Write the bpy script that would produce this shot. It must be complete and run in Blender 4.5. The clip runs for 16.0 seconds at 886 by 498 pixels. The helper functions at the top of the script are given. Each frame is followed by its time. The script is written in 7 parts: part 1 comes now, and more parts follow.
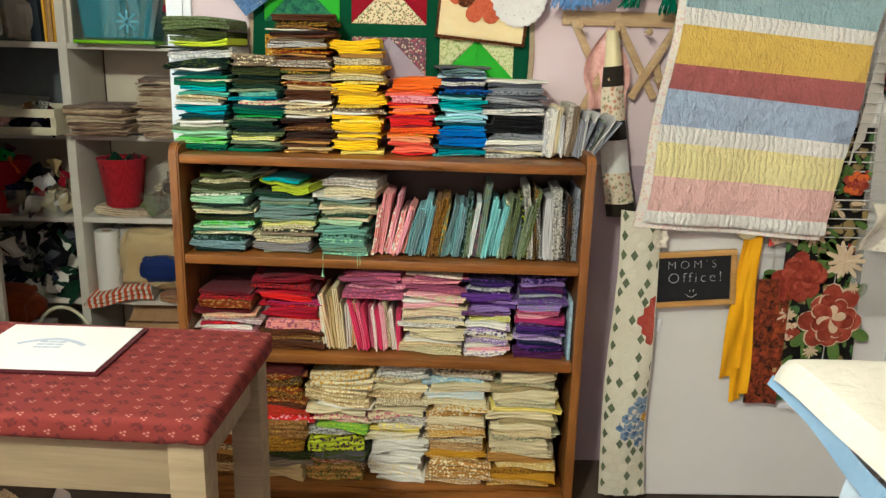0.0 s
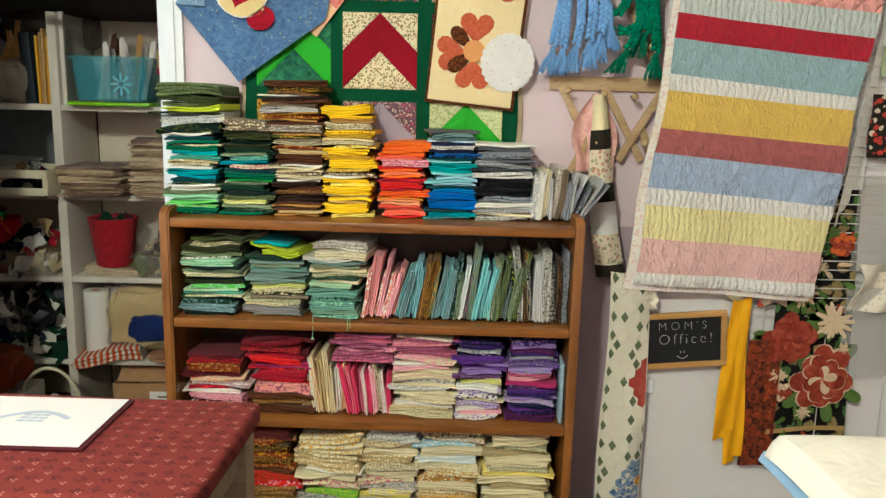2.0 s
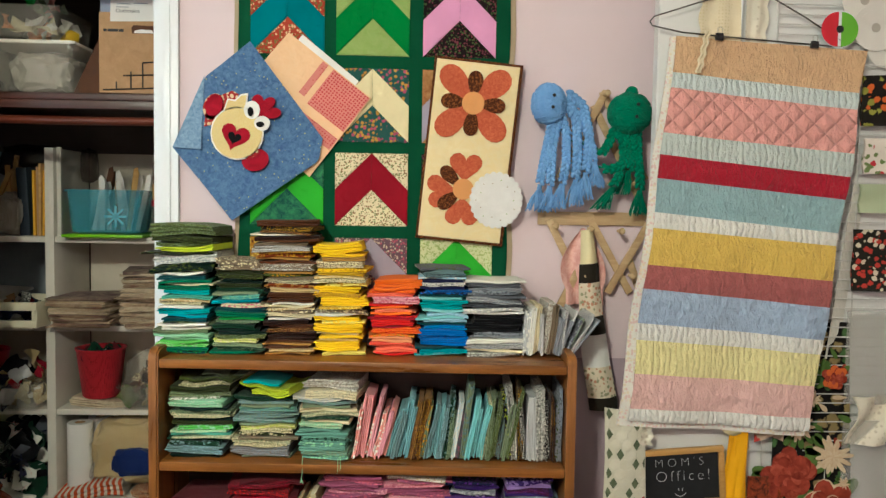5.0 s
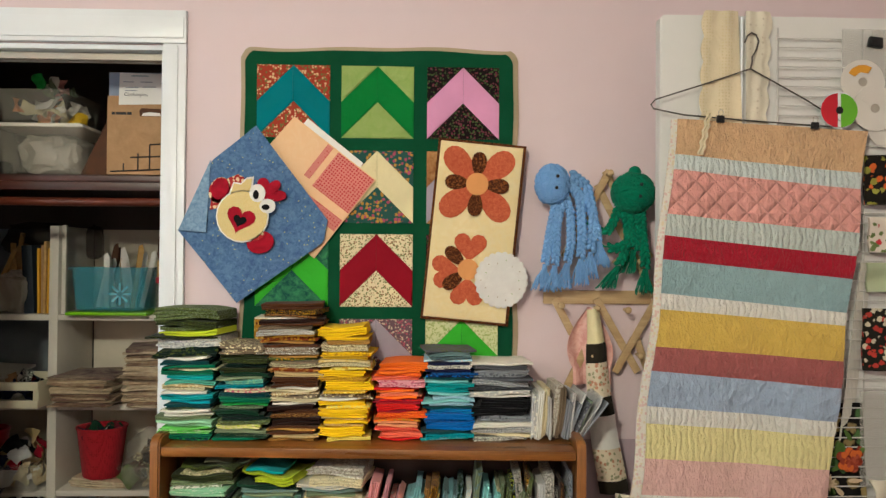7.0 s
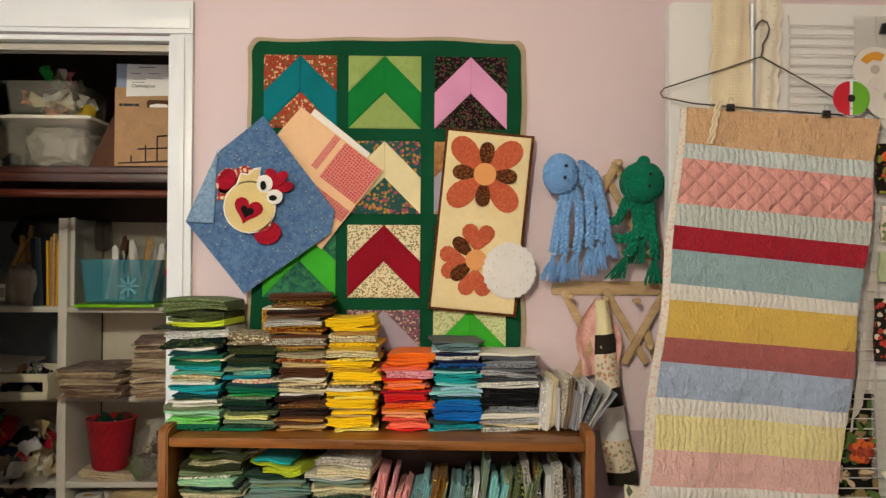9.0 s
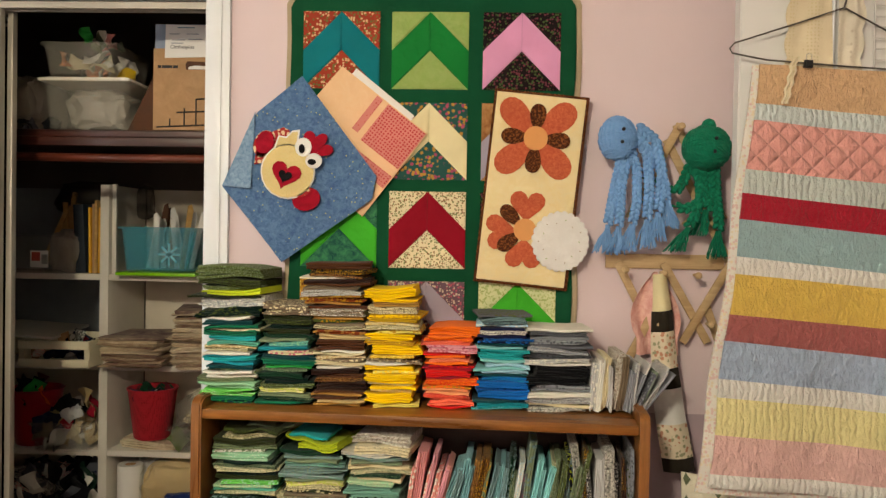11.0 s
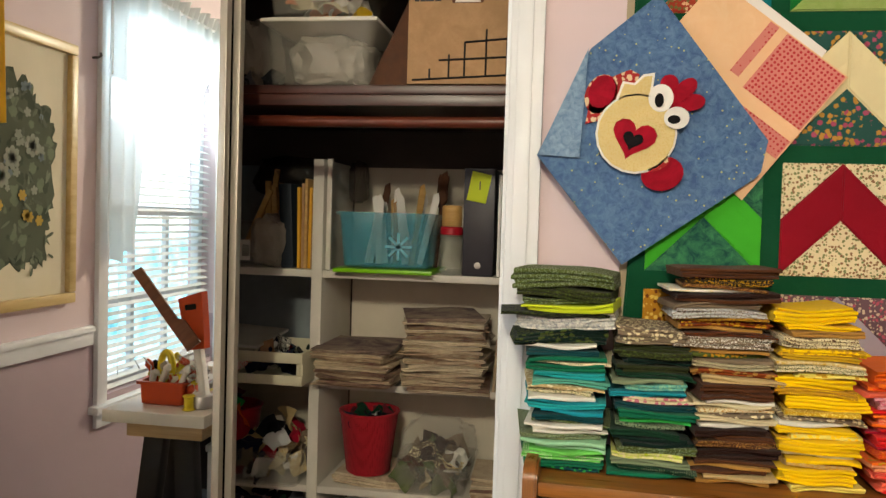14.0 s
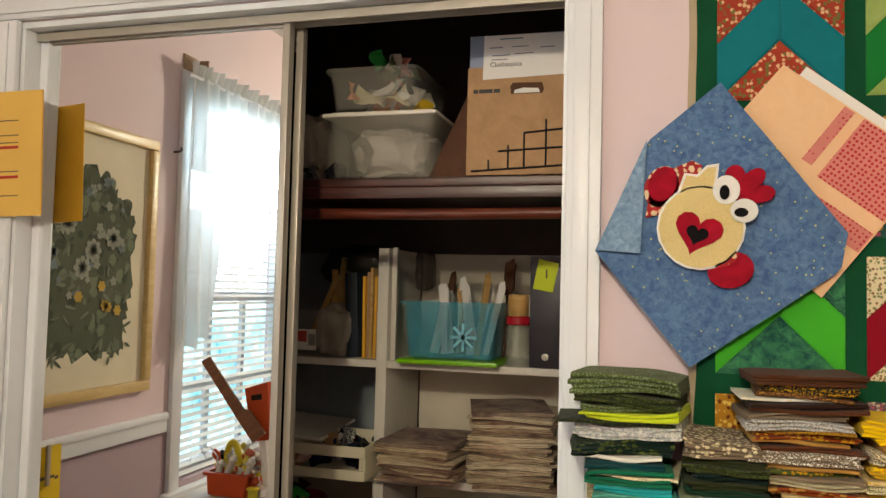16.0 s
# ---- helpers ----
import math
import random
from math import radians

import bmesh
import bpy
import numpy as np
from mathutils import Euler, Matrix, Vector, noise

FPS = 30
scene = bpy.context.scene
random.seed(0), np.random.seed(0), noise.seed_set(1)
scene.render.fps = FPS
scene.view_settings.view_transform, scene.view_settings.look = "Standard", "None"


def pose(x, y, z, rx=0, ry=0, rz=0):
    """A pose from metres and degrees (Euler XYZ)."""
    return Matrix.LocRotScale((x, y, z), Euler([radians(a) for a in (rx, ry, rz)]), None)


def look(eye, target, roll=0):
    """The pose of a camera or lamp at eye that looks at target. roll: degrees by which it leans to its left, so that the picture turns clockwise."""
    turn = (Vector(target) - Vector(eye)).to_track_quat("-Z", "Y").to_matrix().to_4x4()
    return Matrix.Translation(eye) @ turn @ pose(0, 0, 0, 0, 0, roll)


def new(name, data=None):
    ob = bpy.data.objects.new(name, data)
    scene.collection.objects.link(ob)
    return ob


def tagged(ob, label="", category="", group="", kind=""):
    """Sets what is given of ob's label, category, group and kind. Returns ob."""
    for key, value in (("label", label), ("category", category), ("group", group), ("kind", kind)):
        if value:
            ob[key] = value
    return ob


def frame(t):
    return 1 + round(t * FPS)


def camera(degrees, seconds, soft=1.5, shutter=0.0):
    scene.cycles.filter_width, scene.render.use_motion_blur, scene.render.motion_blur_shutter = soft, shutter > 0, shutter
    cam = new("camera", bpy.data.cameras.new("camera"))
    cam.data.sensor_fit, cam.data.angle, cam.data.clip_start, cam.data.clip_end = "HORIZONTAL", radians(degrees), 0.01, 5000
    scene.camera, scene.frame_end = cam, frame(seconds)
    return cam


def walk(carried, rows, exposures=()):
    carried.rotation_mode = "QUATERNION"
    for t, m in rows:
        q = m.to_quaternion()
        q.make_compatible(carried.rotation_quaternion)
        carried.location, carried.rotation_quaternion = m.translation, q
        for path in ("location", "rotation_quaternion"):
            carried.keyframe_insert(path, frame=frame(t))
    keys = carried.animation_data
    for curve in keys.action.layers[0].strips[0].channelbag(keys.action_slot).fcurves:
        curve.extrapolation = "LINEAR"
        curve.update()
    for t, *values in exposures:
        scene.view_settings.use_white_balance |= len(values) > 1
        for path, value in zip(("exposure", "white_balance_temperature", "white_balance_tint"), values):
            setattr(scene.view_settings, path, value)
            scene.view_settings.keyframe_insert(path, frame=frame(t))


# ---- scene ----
cam = camera(59.2, 16.0, soft=1.4)
METRES, EYE, TILT, LEAN, TURN = 1.23, 1.18, 0.0, 0.0, -1.2
ROWS = [
    (0.0, 0.0, 0.0, 0.0, 0.38, -14.46, -1.47),
    (0.5, -0.0034, -0.0001, 0.0051, 0.56, -13.64, -1.7),
    (1.0, -0.0025, 0.0023, 0.0079, 0.34, -13.15, -1.73),
    (1.5, -0.0003, 0.0038, 0.0139, 0.01, -12.45, -1.59),
    (2.0, 0.0033, 0.0038, 0.0248, -0.22, -10.79, -1.4),
    (2.5, 0.0031, 0.005, 0.0353, -0.49, -8.98, -1.4),
    (3.0, 0.0022, 0.0085, 0.0471, -0.29, -7.54, -1.14),
    (3.5, -0.0001, 0.0055, 0.0678, -0.67, -6.09, -1.13),
    (4.0, 0.0001, 0.0058, 0.0792, -0.89, -4.61, -1.05),
    (6.5, 0.001, 0.0101, 0.1249, -0.9, -0.53, -0.65),
    (7.0, -0.0037, 0.0131, 0.1417, -0.76, 0.95, -0.43),
    (7.5, -0.0074, 0.0161, 0.1392, -0.53, 1.05, -0.27),
    (8.0, -0.0066, 0.0168, 0.1364, -0.27, 0.89, -0.36),
    (8.5, -0.0044, 0.0162, 0.1351, -0.18, 0.71, -0.36),
    (11.0, 0.0047, 0.1106, 0.1129, 3.51, -1.03, -1.04),
    (11.5, -0.0615, 0.1491, 0.1088, 7.19, -2.01, -1.76),
    (12.0, -0.1977, 0.1898, 0.1037, 9.06, -2.73, -1.71),
    (12.5, -0.2859, 0.2539, 0.0894, 11.34, -3.19, -1.54),
    (13.0, -0.3426, 0.3707, 0.1032, 12.7, -2.97, -1.49),
    (13.5, -0.4156, 0.4718, 0.1022, 11.85, -3.08, -1.69),
    (14.0, -0.4599, 0.5379, 0.1065, 10.65, -2.09, -1.73),
    (14.5, -0.4506, 0.5597, 0.1248, 11.48, -0.47, -1.43),
    (15.0, -0.4327, 0.5682, 0.1318, 13.34, 0.08, -1.25),
    (15.5, -0.4268, 0.5781, 0.1404, 15.75, 1.94, -1.25),
    (16.0, -0.423, 0.5856, 0.1452, 17.07, 3.01, -1.38),
]
walk(cam, [(t, pose(0, 0, EYE, TILT, LEAN, TURN) @ pose(METRES * x, METRES * y, METRES * z, 90 + pitch, roll, yaw)) for t, x, y, z, yaw, pitch, roll in ROWS],
     exposures=[(0, .66, 5850, 1.5), (2, .58, 5850, .5), (4, .46, 5850, 0), (6.5, .35, 6000, 4.5), (7, .24, 6200, 5.5), (8.5, .22, 6400, 8), (11, .25, 6900, 9.5), (12, .23, 6850, 8), (14.5, .23, 6850, 10), (16, .13, 6950, 11.5)])

# ---------------- light and world ----------------
world = bpy.data.worlds.new("world")
scene.world = world
world.use_nodes = True
sky = world.node_tree.nodes.new("ShaderNodeTexSky")
sky.sky_type, sky.sun_disc = 'NISHITA', False
sky.sun_elevation, sky.sun_rotation = radians(40), radians(200)
world.node_tree.links.new(sky.outputs[0], world.node_tree.nodes["Background"].inputs[0])
world.node_tree.nodes["Background"].inputs[1].default_value = 0.12


def lamp(name, kind, where, energy, color, **more):
    data = bpy.data.lights.new(name, kind)
    data.energy, data.color = energy, color
    if kind == 'AREA':
        data.shape = 'RECTANGLE'
        data.size, data.size_y = more["size"], more["size_y"]
    else:
        data.shadow_soft_size = more["size"]
    ob = new(name, data)
    ob.matrix_world = where
    return ob


LAMP = (-0.65, -0.55, 2.22)
lamp("ceiling_bulb", 'POINT', pose(*LAMP), 106, (1.0, 0.945, 0.76), size=0.09)
lamp("window_daylight", 'AREA', look((-2.115, 0.88, 1.80), (-1.0, 0.88, 1.30)), 9, (0.72, 0.87, 1.0), size=0.74, size_y=0.36)


# ---------------- materials ----------------
def lin(h):
    h = h.lstrip("#")
    c = [int(h[i:i + 2], 16) / 255 for i in (0, 2, 4)]
    return tuple(v / 12.92 if v <= 0.04045 else ((v + 0.055) / 1.055) ** 2.4 for v in c)


def rgba(c):
    if isinstance(c, str):
        c = lin(c)
    return (c[0], c[1], c[2], 1.0)


class Net:
    """A small wrapper round a material's nodes."""

    def __init__(self, name, made=None):
        self.m = made or bpy.data.materials.new(name)
        self.m.use_nodes = True
        self.t = self.m.node_tree
        self.b = self.t.nodes["Principled BSDF"]
        self.coord = self.t.nodes.new("ShaderNodeTexCoord").outputs["Object"]

    def node(self, kind, **inputs):
        n = self.t.nodes.new(kind)
        for k, v in inputs.items():
            self.put(n.inputs[k.replace("_", " ")], v)
        return n

    def put(self, socket, v):
        if isinstance(v, bpy.types.NodeSocket):
            self.t.links.new(v, socket)
        else:
            socket.default_value = v

    def noise(self, scale, detail=3.0, rough=0.55, vec=None, distortion=0.0):
        return self.node("ShaderNodeTexNoise", Scale=scale, Detail=detail, Roughness=rough, Distortion=distortion,
                         Vector=vec or self.coord).outputs["Fac"]

    def steps(self, fac, *stops, sharp=False):
        n = self.t.nodes.new("ShaderNodeValToRGB")
        e = n.color_ramp.elements
        while len(e) < len(stops):
            e.new(0.5)
        for s, (p, c) in zip(e, stops):
            s.position, s.color = p, rgba(c) if not isinstance(c, float) else (c, c, c, 1)
        n.color_ramp.interpolation = 'CONSTANT' if sharp else 'LINEAR'
        self.t.links.new(fac, n.inputs[0])
        return n.outputs[0]

    def mix(self, fac, a, b, mode='MIX'):
        n = self.t.nodes.new("ShaderNodeMix")
        n.data_type, n.blend_type = 'RGBA', mode
        self.put(n.inputs[0], fac)
        self.put(n.inputs[6], a if isinstance(a, bpy.types.NodeSocket) else rgba(a))
        self.put(n.inputs[7], b if isinstance(b, bpy.types.NodeSocket) else rgba(b))
        return n.outputs[2]

    def maths(self, op, a, b=0.0, c=0.0):
        n = self.t.nodes.new("ShaderNodeMath")
        n.operation = op
        for i, v in enumerate((a, b, c)):
            self.put(n.inputs[i], v)
        return n.outputs[0]

    def shifted(self, amount=7.0, scale=(1, 1, 1)):
        """Object coordinates, moved by a random step for each object."""
        info = self.t.nodes.new("ShaderNodeObjectInfo").outputs["Random"]
        v = self.node("ShaderNodeMapping", Vector=self.coord, Scale=scale)
        comb = self.node("ShaderNodeCombineXYZ", X=self.maths('MULTIPLY', info, amount), Y=self.maths('MULTIPLY', info, amount * 1.7),
                         Z=self.maths('MULTIPLY', info, amount * 0.6)).outputs[0]
        self.put(v.inputs["Location"], comb)
        return v.outputs[0]

    def bump(self, height, strength=0.3, distance=0.002):
        n = self.node("ShaderNodeBump", Strength=strength, Distance=distance, Height=height)
        self.t.links.new(n.outputs[0], self.b.inputs["Normal"])

    def done(self, color, rough=0.6, metal=0.0, spec=0.4):
        self.put(self.b.inputs["Base Color"], color if isinstance(color, bpy.types.NodeSocket) else rgba(color))
        self.put(self.b.inputs["Roughness"], rough)
        self.put(self.b.inputs["Metallic"], metal)
        self.put(self.b.inputs["Specular IOR Level"], spec)
        return self.m


def paint(name, color, rough=0.5, vary=0.08, scale=6.0, bump=0.08, grain=140.0):
    """Painted or moulded surface, with slight stains and a fine relief."""
    n = Net(name)
    c = rgba(color)[:3]
    dark = tuple(v * (1 - 2 * vary) for v in c)
    col = n.mix(n.steps(n.noise(scale, 4), (0.3, 0.0), (0.75, 1.0)), dark, c)
    n.bump(n.noise(grain, 2), bump, 0.001)
    return n.done(col, n.maths('MULTIPLY_ADD', n.noise(scale * 3), 0.15, rough - 0.07))


def wood(name, light, dark, rough=0.4, axis=(1.5, 22, 22), scale=2.0):
    """Wood with its grain along local x."""
    n = Net(name)
    v = n.shifted(3.0, axis)
    g = n.noise(scale, 5, 0.6, v, 0.6)
    fine = n.noise(scale * 7, 3, 0.6, v)
    col = n.mix(n.steps(g, (0.32, 0.0), (0.68, 1.0)), dark, light)
    col = n.mix(n.maths('MULTIPLY', n.steps(fine, (0.45, 0.0), (0.7, 1.0)), 0.35), col, dark)
    n.bump(fine, 0.12, 0.001)
    return n.done(col, n.maths('MULTIPLY_ADD', g, 0.2, rough - 0.1), 0, 0.5)


def cloth(name, base, second=None, third=None, kind="solid", scale=90.0, fold=0.75, amount=1.0):
    """Cotton cloth: solid or with a print, woven grain, soft creases."""
    n = Net(name)
    v = n.shifted()
    shade = n.noise(9, 3, 0.55, v)
    b = rgba(base)[:3]
    col = n.mix(n.steps(shade, (0.3, 0.0), (0.7, 1.0)), tuple(x * 0.86 for x in b), b)
    plain = col
    if second:
        if kind == "dots":
            d = n.node("ShaderNodeTexVoronoi", Vector=v, Scale=scale, Randomness=0.25).outputs["Distance"]
            col = n.mix(n.steps(d, (0.26, 1.0), (0.34, 0.0)), col, second)
        elif kind == "speck":
            d = n.noise(scale * 1.6, 2, 0.5, v)
            col = n.mix(n.steps(d, (0.52, 0.0), (0.58, 1.0)), col, second)
        elif kind == "stripe":
            w = n.node("ShaderNodeTexWave", Vector=v, Scale=scale * 0.5, Distortion=0.6)
            col = n.mix(n.steps(w.outputs["Fac"], (0.5, 0.0), (0.6, 1.0)), col, second)
        elif kind == "check":
            w = n.node("ShaderNodeTexChecker", Vector=v, Scale=scale)
            col = n.mix(w.outputs["Fac"], col, second)
        elif kind == "mottle":
            d = n.noise(scale * 0.35, 5, 0.65, v, 0.8)
            col = n.mix(n.steps(d, (0.35, 0.0), (0.65, 1.0)), col, second)
        else:  # floral: blossoms with leaves scattered among them
            warp = n.node("ShaderNodeMapping", Vector=v)
            j = n.node("ShaderNodeTexNoise", Vector=v, Scale=scale * 1.3, Detail=2.0)
            n.put(warp.inputs["Location"], n.node("ShaderNodeVectorMath", Vector=j.outputs["Color"]).outputs[0])
            add = n.t.nodes.new("ShaderNodeVectorMath")
            add.operation = 'MULTIPLY_ADD'
            n.put(add.inputs[0], j.outputs["Color"])
            add.inputs[1].default_value = (0.9 / scale,) * 3
            n.put(add.inputs[2], v)
            vo = n.node("ShaderNodeTexVoronoi", Vector=add.outputs[0], Scale=scale * 0.6)
            sel = n.node("ShaderNodeSeparateColor", Color=vo.outputs["Color"]).outputs[0]
            mask = n.steps(vo.outputs["Distance"], (0.42, 1.0), (0.5, 0.0))
            pick = n.steps(sel, (0.0, second), (0.55, third or second), sharp=True)
            on = n.maths('MULTIPLY', mask, n.maths('GREATER_THAN', sel, 0.22))
            col = n.mix(on, col, pick)
    if second and amount < 1:
        col = n.mix(amount, plain, col)
    weave = n.noise(900, 1, 0.5, v)
    crease = n.noise(26, 3, 0.55, v, 0.4)
    n.bump(n.maths('MULTIPLY_ADD', weave, 0.12, crease), fold, 0.006)
    n.b.inputs["Sheen Weight"].default_value = 0.05
    return n.done(col, 0.92, 0, 0.15)


def clear(name, color, rough=0.15, alpha=0.35):
    """Thin translucent plastic."""
    n = Net(name)
    n.b.inputs["Alpha"].default_value = alpha
    n.bump(n.noise(30, 3), 0.15, 0.003)
    return n.done(n.mix(n.noise(12, 3), tuple(x * 0.9 for x in rgba(color)[:3]), color), rough, 0, 0.6)


def metal(name, color, rough=0.3):
    n = Net(name)
    n.bump(n.noise(200, 2), 0.05, 0.0005)
    return n.done(color, n.maths('MULTIPLY_ADD', n.noise(40), 0.2, rough - 0.1), 1.0, 0.5)


def wall_paint():
    n = Net("two_tone_wall_paint")
    z = n.node("ShaderNodeSeparateXYZ", Vector=n.coord).outputs[2]
    up = n.mix(n.noise(3, 4), "#d2bfc3", "#dac8cb")
    low = n.mix(n.noise(3, 4), "#aa969e", "#b4a1a8")
    col = n.mix(n.maths('GREATER_THAN', z, 0.885), low, up)
    n.bump(n.noise(160, 3), 0.12, 0.001)
    return n.done(col, 0.62, 0, 0.3)


M_WALL = wall_paint()
M_WHITE = paint("white_trim_paint", "#e2e6ea", 0.35, 0.04, 5)
M_CEIL = paint("ceiling_paint", "#e8e4dc", 0.8, 0.03)
M_DOOR = paint("door_paint", "#dcdcd9", 0.42, 0.04, 2.5)
M_MELA = paint("white_shelf_board", "#e2dcd0", 0.45, 0.10, 4)
# the closet's inner shade is put into this wall colour
M_CLOSET = paint("closet_wall_shade_colour", "#5a524c", 0.8, 0.2, 3)
M_CARPET = paint("brown_carpet", "#5e4f42", 0.95, 0.2, 14, 0.8, 300)
M_BOOK = wood("honey_stained_wood", "#96602a", "#623914", 0.30)
M_BOOKV = wood("honey_stained_wood_upright", "#96602a", "#623914", 0.30, axis=(22, 22, 1.5))
# bookcase wood for the back, near-black to hold the shade between shelves
M_BOOKD = wood("shade_darkened_back_board", "#3a1c0e", "#220f07", 0.5)
M_PINE = wood("bare_pine", "#c9ad84", "#a88a60", 0.6)
M_SHELF = wood("dark_red_closet_wood", "#4a1f14", "#2a100a", 0.35)
M_POLE = wood("closet_pole_wood", "#6e3322", "#42190f", 0.3)
M_MIRROR = metal("mirror_silver", (0.90, 0.91, 0.90), 0.11)
M_MIRROR.node_tree.nodes["Principled BSDF"].inputs["Roughness"].default_value = 0.0
for link in list(M_MIRROR.node_tree.links):
    if link.to_socket.name in ("Roughness", "Normal"):
        M_MIRROR.node_tree.links.remove(link)
M_ALU = paint("satin_aluminium", "#b4aea2", 0.35, 0.05)
M_ALU.node_tree.nodes["Principled BSDF"].inputs["Metallic"].default_value = 0.35
M_STEEL = metal("dark_wire_steel", (0.14, 0.13, 0.12), 0.4)
M_BLACK = paint("black_plastic", "#141416", 0.4, 0.1)


# ---------------- mesh helpers ----------------
def link_mesh(name, bm, material, smooth=True):
    me = bpy.data.meshes.new(name)
    bm.to_mesh(me)
    bm.free()
    if smooth:
        me.polygons.foreach_set("use_smooth", [True] * len(me.polygons))
        me.set_sharp_from_angle(angle=radians(38))
    me.materials.append(material)
    return new(name, me)


def part(name, bm, material, parent, label=""):
    """One mesh object under a thing or under a part; the mesh is given in the parent's own space."""
    ob = link_mesh(name, bm, material)
    ob.parent = parent
    if label:
        ob["label"] = label
    return ob


def thing(name, m, label, category, group="", kind=""):
    ob = new(name)
    ob.empty_display_size = 0.05
    ob.matrix_world = m
    return tagged(ob, label, category, group, kind)


def solo(name, bm, material, m, label, category, group="", kind=""):
    ob = link_mesh(name, bm, material)
    ob.matrix_world = m
    return tagged(ob, label, category, group, kind)


def box(x0, x1, y0, y1, z0, z1, bevel=0.0, seg=2):
    bm = bmesh.new()
    bmesh.ops.create_cube(bm, size=1, matrix=Matrix.Translation(((x0 + x1) / 2, (y0 + y1) / 2, (z0 + z1) / 2)) @ Matrix.Diagonal((x1 - x0, y1 - y0, z1 - z0, 1)))
    if bevel:
        bmesh.ops.bevel(bm, geom=bm.edges[:], offset=bevel, segments=seg, affect='EDGES', profile=0.6)
    return bm


def joined(*bms):
    out = bms[0]
    for b in bms[1:]:
        me = bpy.data.meshes.new("t")
        b.to_mesh(me)
        b.free()
        out.from_mesh(me)
        bpy.data.meshes.remove(me)
    return out


def moved(bm, m):
    bmesh.ops.transform(bm, matrix=m, verts=bm.verts)
    return bm


def plate(pts, depth, bevel=0.0):
    """A flat shape in x and z, from y = 0 to y = -depth (towards the room)."""
    bm = bmesh.new()
    f = bm.faces.new([bm.verts.new((x, 0, z)) for x, z in pts])
    bm.normal_update()
    if f.normal.y < 0:
        f.normal_flip()
    r = bmesh.ops.extrude_face_region(bm, geom=[f])
    bmesh.ops.translate(bm, verts=[v for v in r["geom"] if isinstance(v, bmesh.types.BMVert)], vec=(0, -depth, 0))
    bmesh.ops.recalc_face_normals(bm, faces=bm.faces)
    if bevel:
        front = [e for e in bm.edges if all(abs(v.co.y + depth) < 1e-6 for v in e.verts)]
        bmesh.ops.bevel(bm, geom=front, offset=bevel, segments=2, affect='EDGES')
    big = [f for f in bm.faces if len(f.verts) > 4]
    bmesh.ops.triangulate(bm, faces=big)
    return bm


def sheet(shape, nu, nv, thick=0.004):
    """A bent sheet of cloth: shape(u, v) gives the place of each point of its front, its back lies thick behind along +y."""
    bm = bmesh.new()
    rows = [[[bm.verts.new(Vector(shape(i / nu, j / nv)) + Vector((0, k * thick, 0))) for i in range(nu + 1)] for j in range(nv + 1)] for k in (0, 1)]
    for k in (0, 1):
        for j in range(nv):
            for i in range(nu):
                q = [rows[k][j][i], rows[k][j][i + 1], rows[k][j + 1][i + 1], rows[k][j + 1][i]]
                bm.faces.new(q if k == 0 else q[::-1])
    rim = [(0, i) for i in range(nu)] + [(j, nu) for j in range(nv)] + [(nv, i) for i in range(nu, 0, -1)] + [(j, 0) for j in range(nv, 0, -1)]
    for (a, b), (c, d) in zip(rim, rim[1:] + rim[:1]):
        bm.faces.new([rows[0][a][b], rows[1][a][b], rows[1][c][d], rows[0][c][d]])
    bmesh.ops.recalc_face_normals(bm, faces=bm.faces)
    return bm


def tube(points, radius, sides=8, taper=None):
    """A round rod along a line of points."""
    bm = bmesh.new()
    pts = [Vector(p) for p in points]
    rings = []
    for i, p in enumerate(pts):
        d = (pts[min(i + 1, len(pts) - 1)] - pts[max(i - 1, 0)]).normalized()
        a = d.orthogonal().normalized() if i == 0 else (rings_a - d * rings_a.dot(d)).normalized()
        rings_a = a
        b = d.cross(a)
        r = radius * (taper(i / (len(pts) - 1)) if taper else 1)
        rings.append([bm.verts.new(p + (a * math.cos(k * math.tau / sides) + b * math.sin(k * math.tau / sides)) * r) for k in range(sides)])
    for r0, r1 in zip(rings, rings[1:]):
        for k in range(sides):
            bm.faces.new([r0[k], r0[(k + 1) % sides], r1[(k + 1) % sides], r1[k]])
    bm.faces.new(rings[0][::-1])
    bm.faces.new(rings[-1])
    bmesh.ops.recalc_face_normals(bm, faces=bm.faces)
    return bm


def lathe(profile, sides=24):
    """A turned body from (radius, height) pairs."""
    bm = bmesh.new()
    rings = [[bm.verts.new((r * math.cos(k * math.tau / sides), r * math.sin(k * math.tau / sides), z)) for k in range(sides)] for r, z in profile]
    for r0, r1 in zip(rings, rings[1:]):
        for k in range(sides):
            bm.faces.new([r0[k], r0[(k + 1) % sides], r1[(k + 1) % sides], r1[k]])
    bm.faces.new(rings[0][::-1])
    bm.faces.new(rings[-1])
    bmesh.ops.recalc_face_normals(bm, faces=bm.faces)
    return bm


def lettering(name, body, size, m, material, parent, depth=0.0006, wide=1.0, thin=0.0):
    """Raised lettering in the built-in font, turned into a mesh under its thing."""
    cu = bpy.data.curves.new(name, 'FONT')
    cu.body, cu.size, cu.extrude, cu.align_x, cu.align_y = body, size, depth, 'CENTER', 'CENTER'
    cu.space_character, cu.offset = wide, -thin * size
    ob = bpy.data.objects.new(name, cu)
    scene.collection.objects.link(ob)
    dg = bpy.context.evaluated_depsgraph_get()
    me = bpy.data.meshes.new_from_object(ob.evaluated_get(dg))
    bpy.data.objects.remove(ob)
    me.materials.clear()
    me.materials.append(material)
    made = new(name, me)
    made.parent = parent
    made.matrix_local = m
    return made


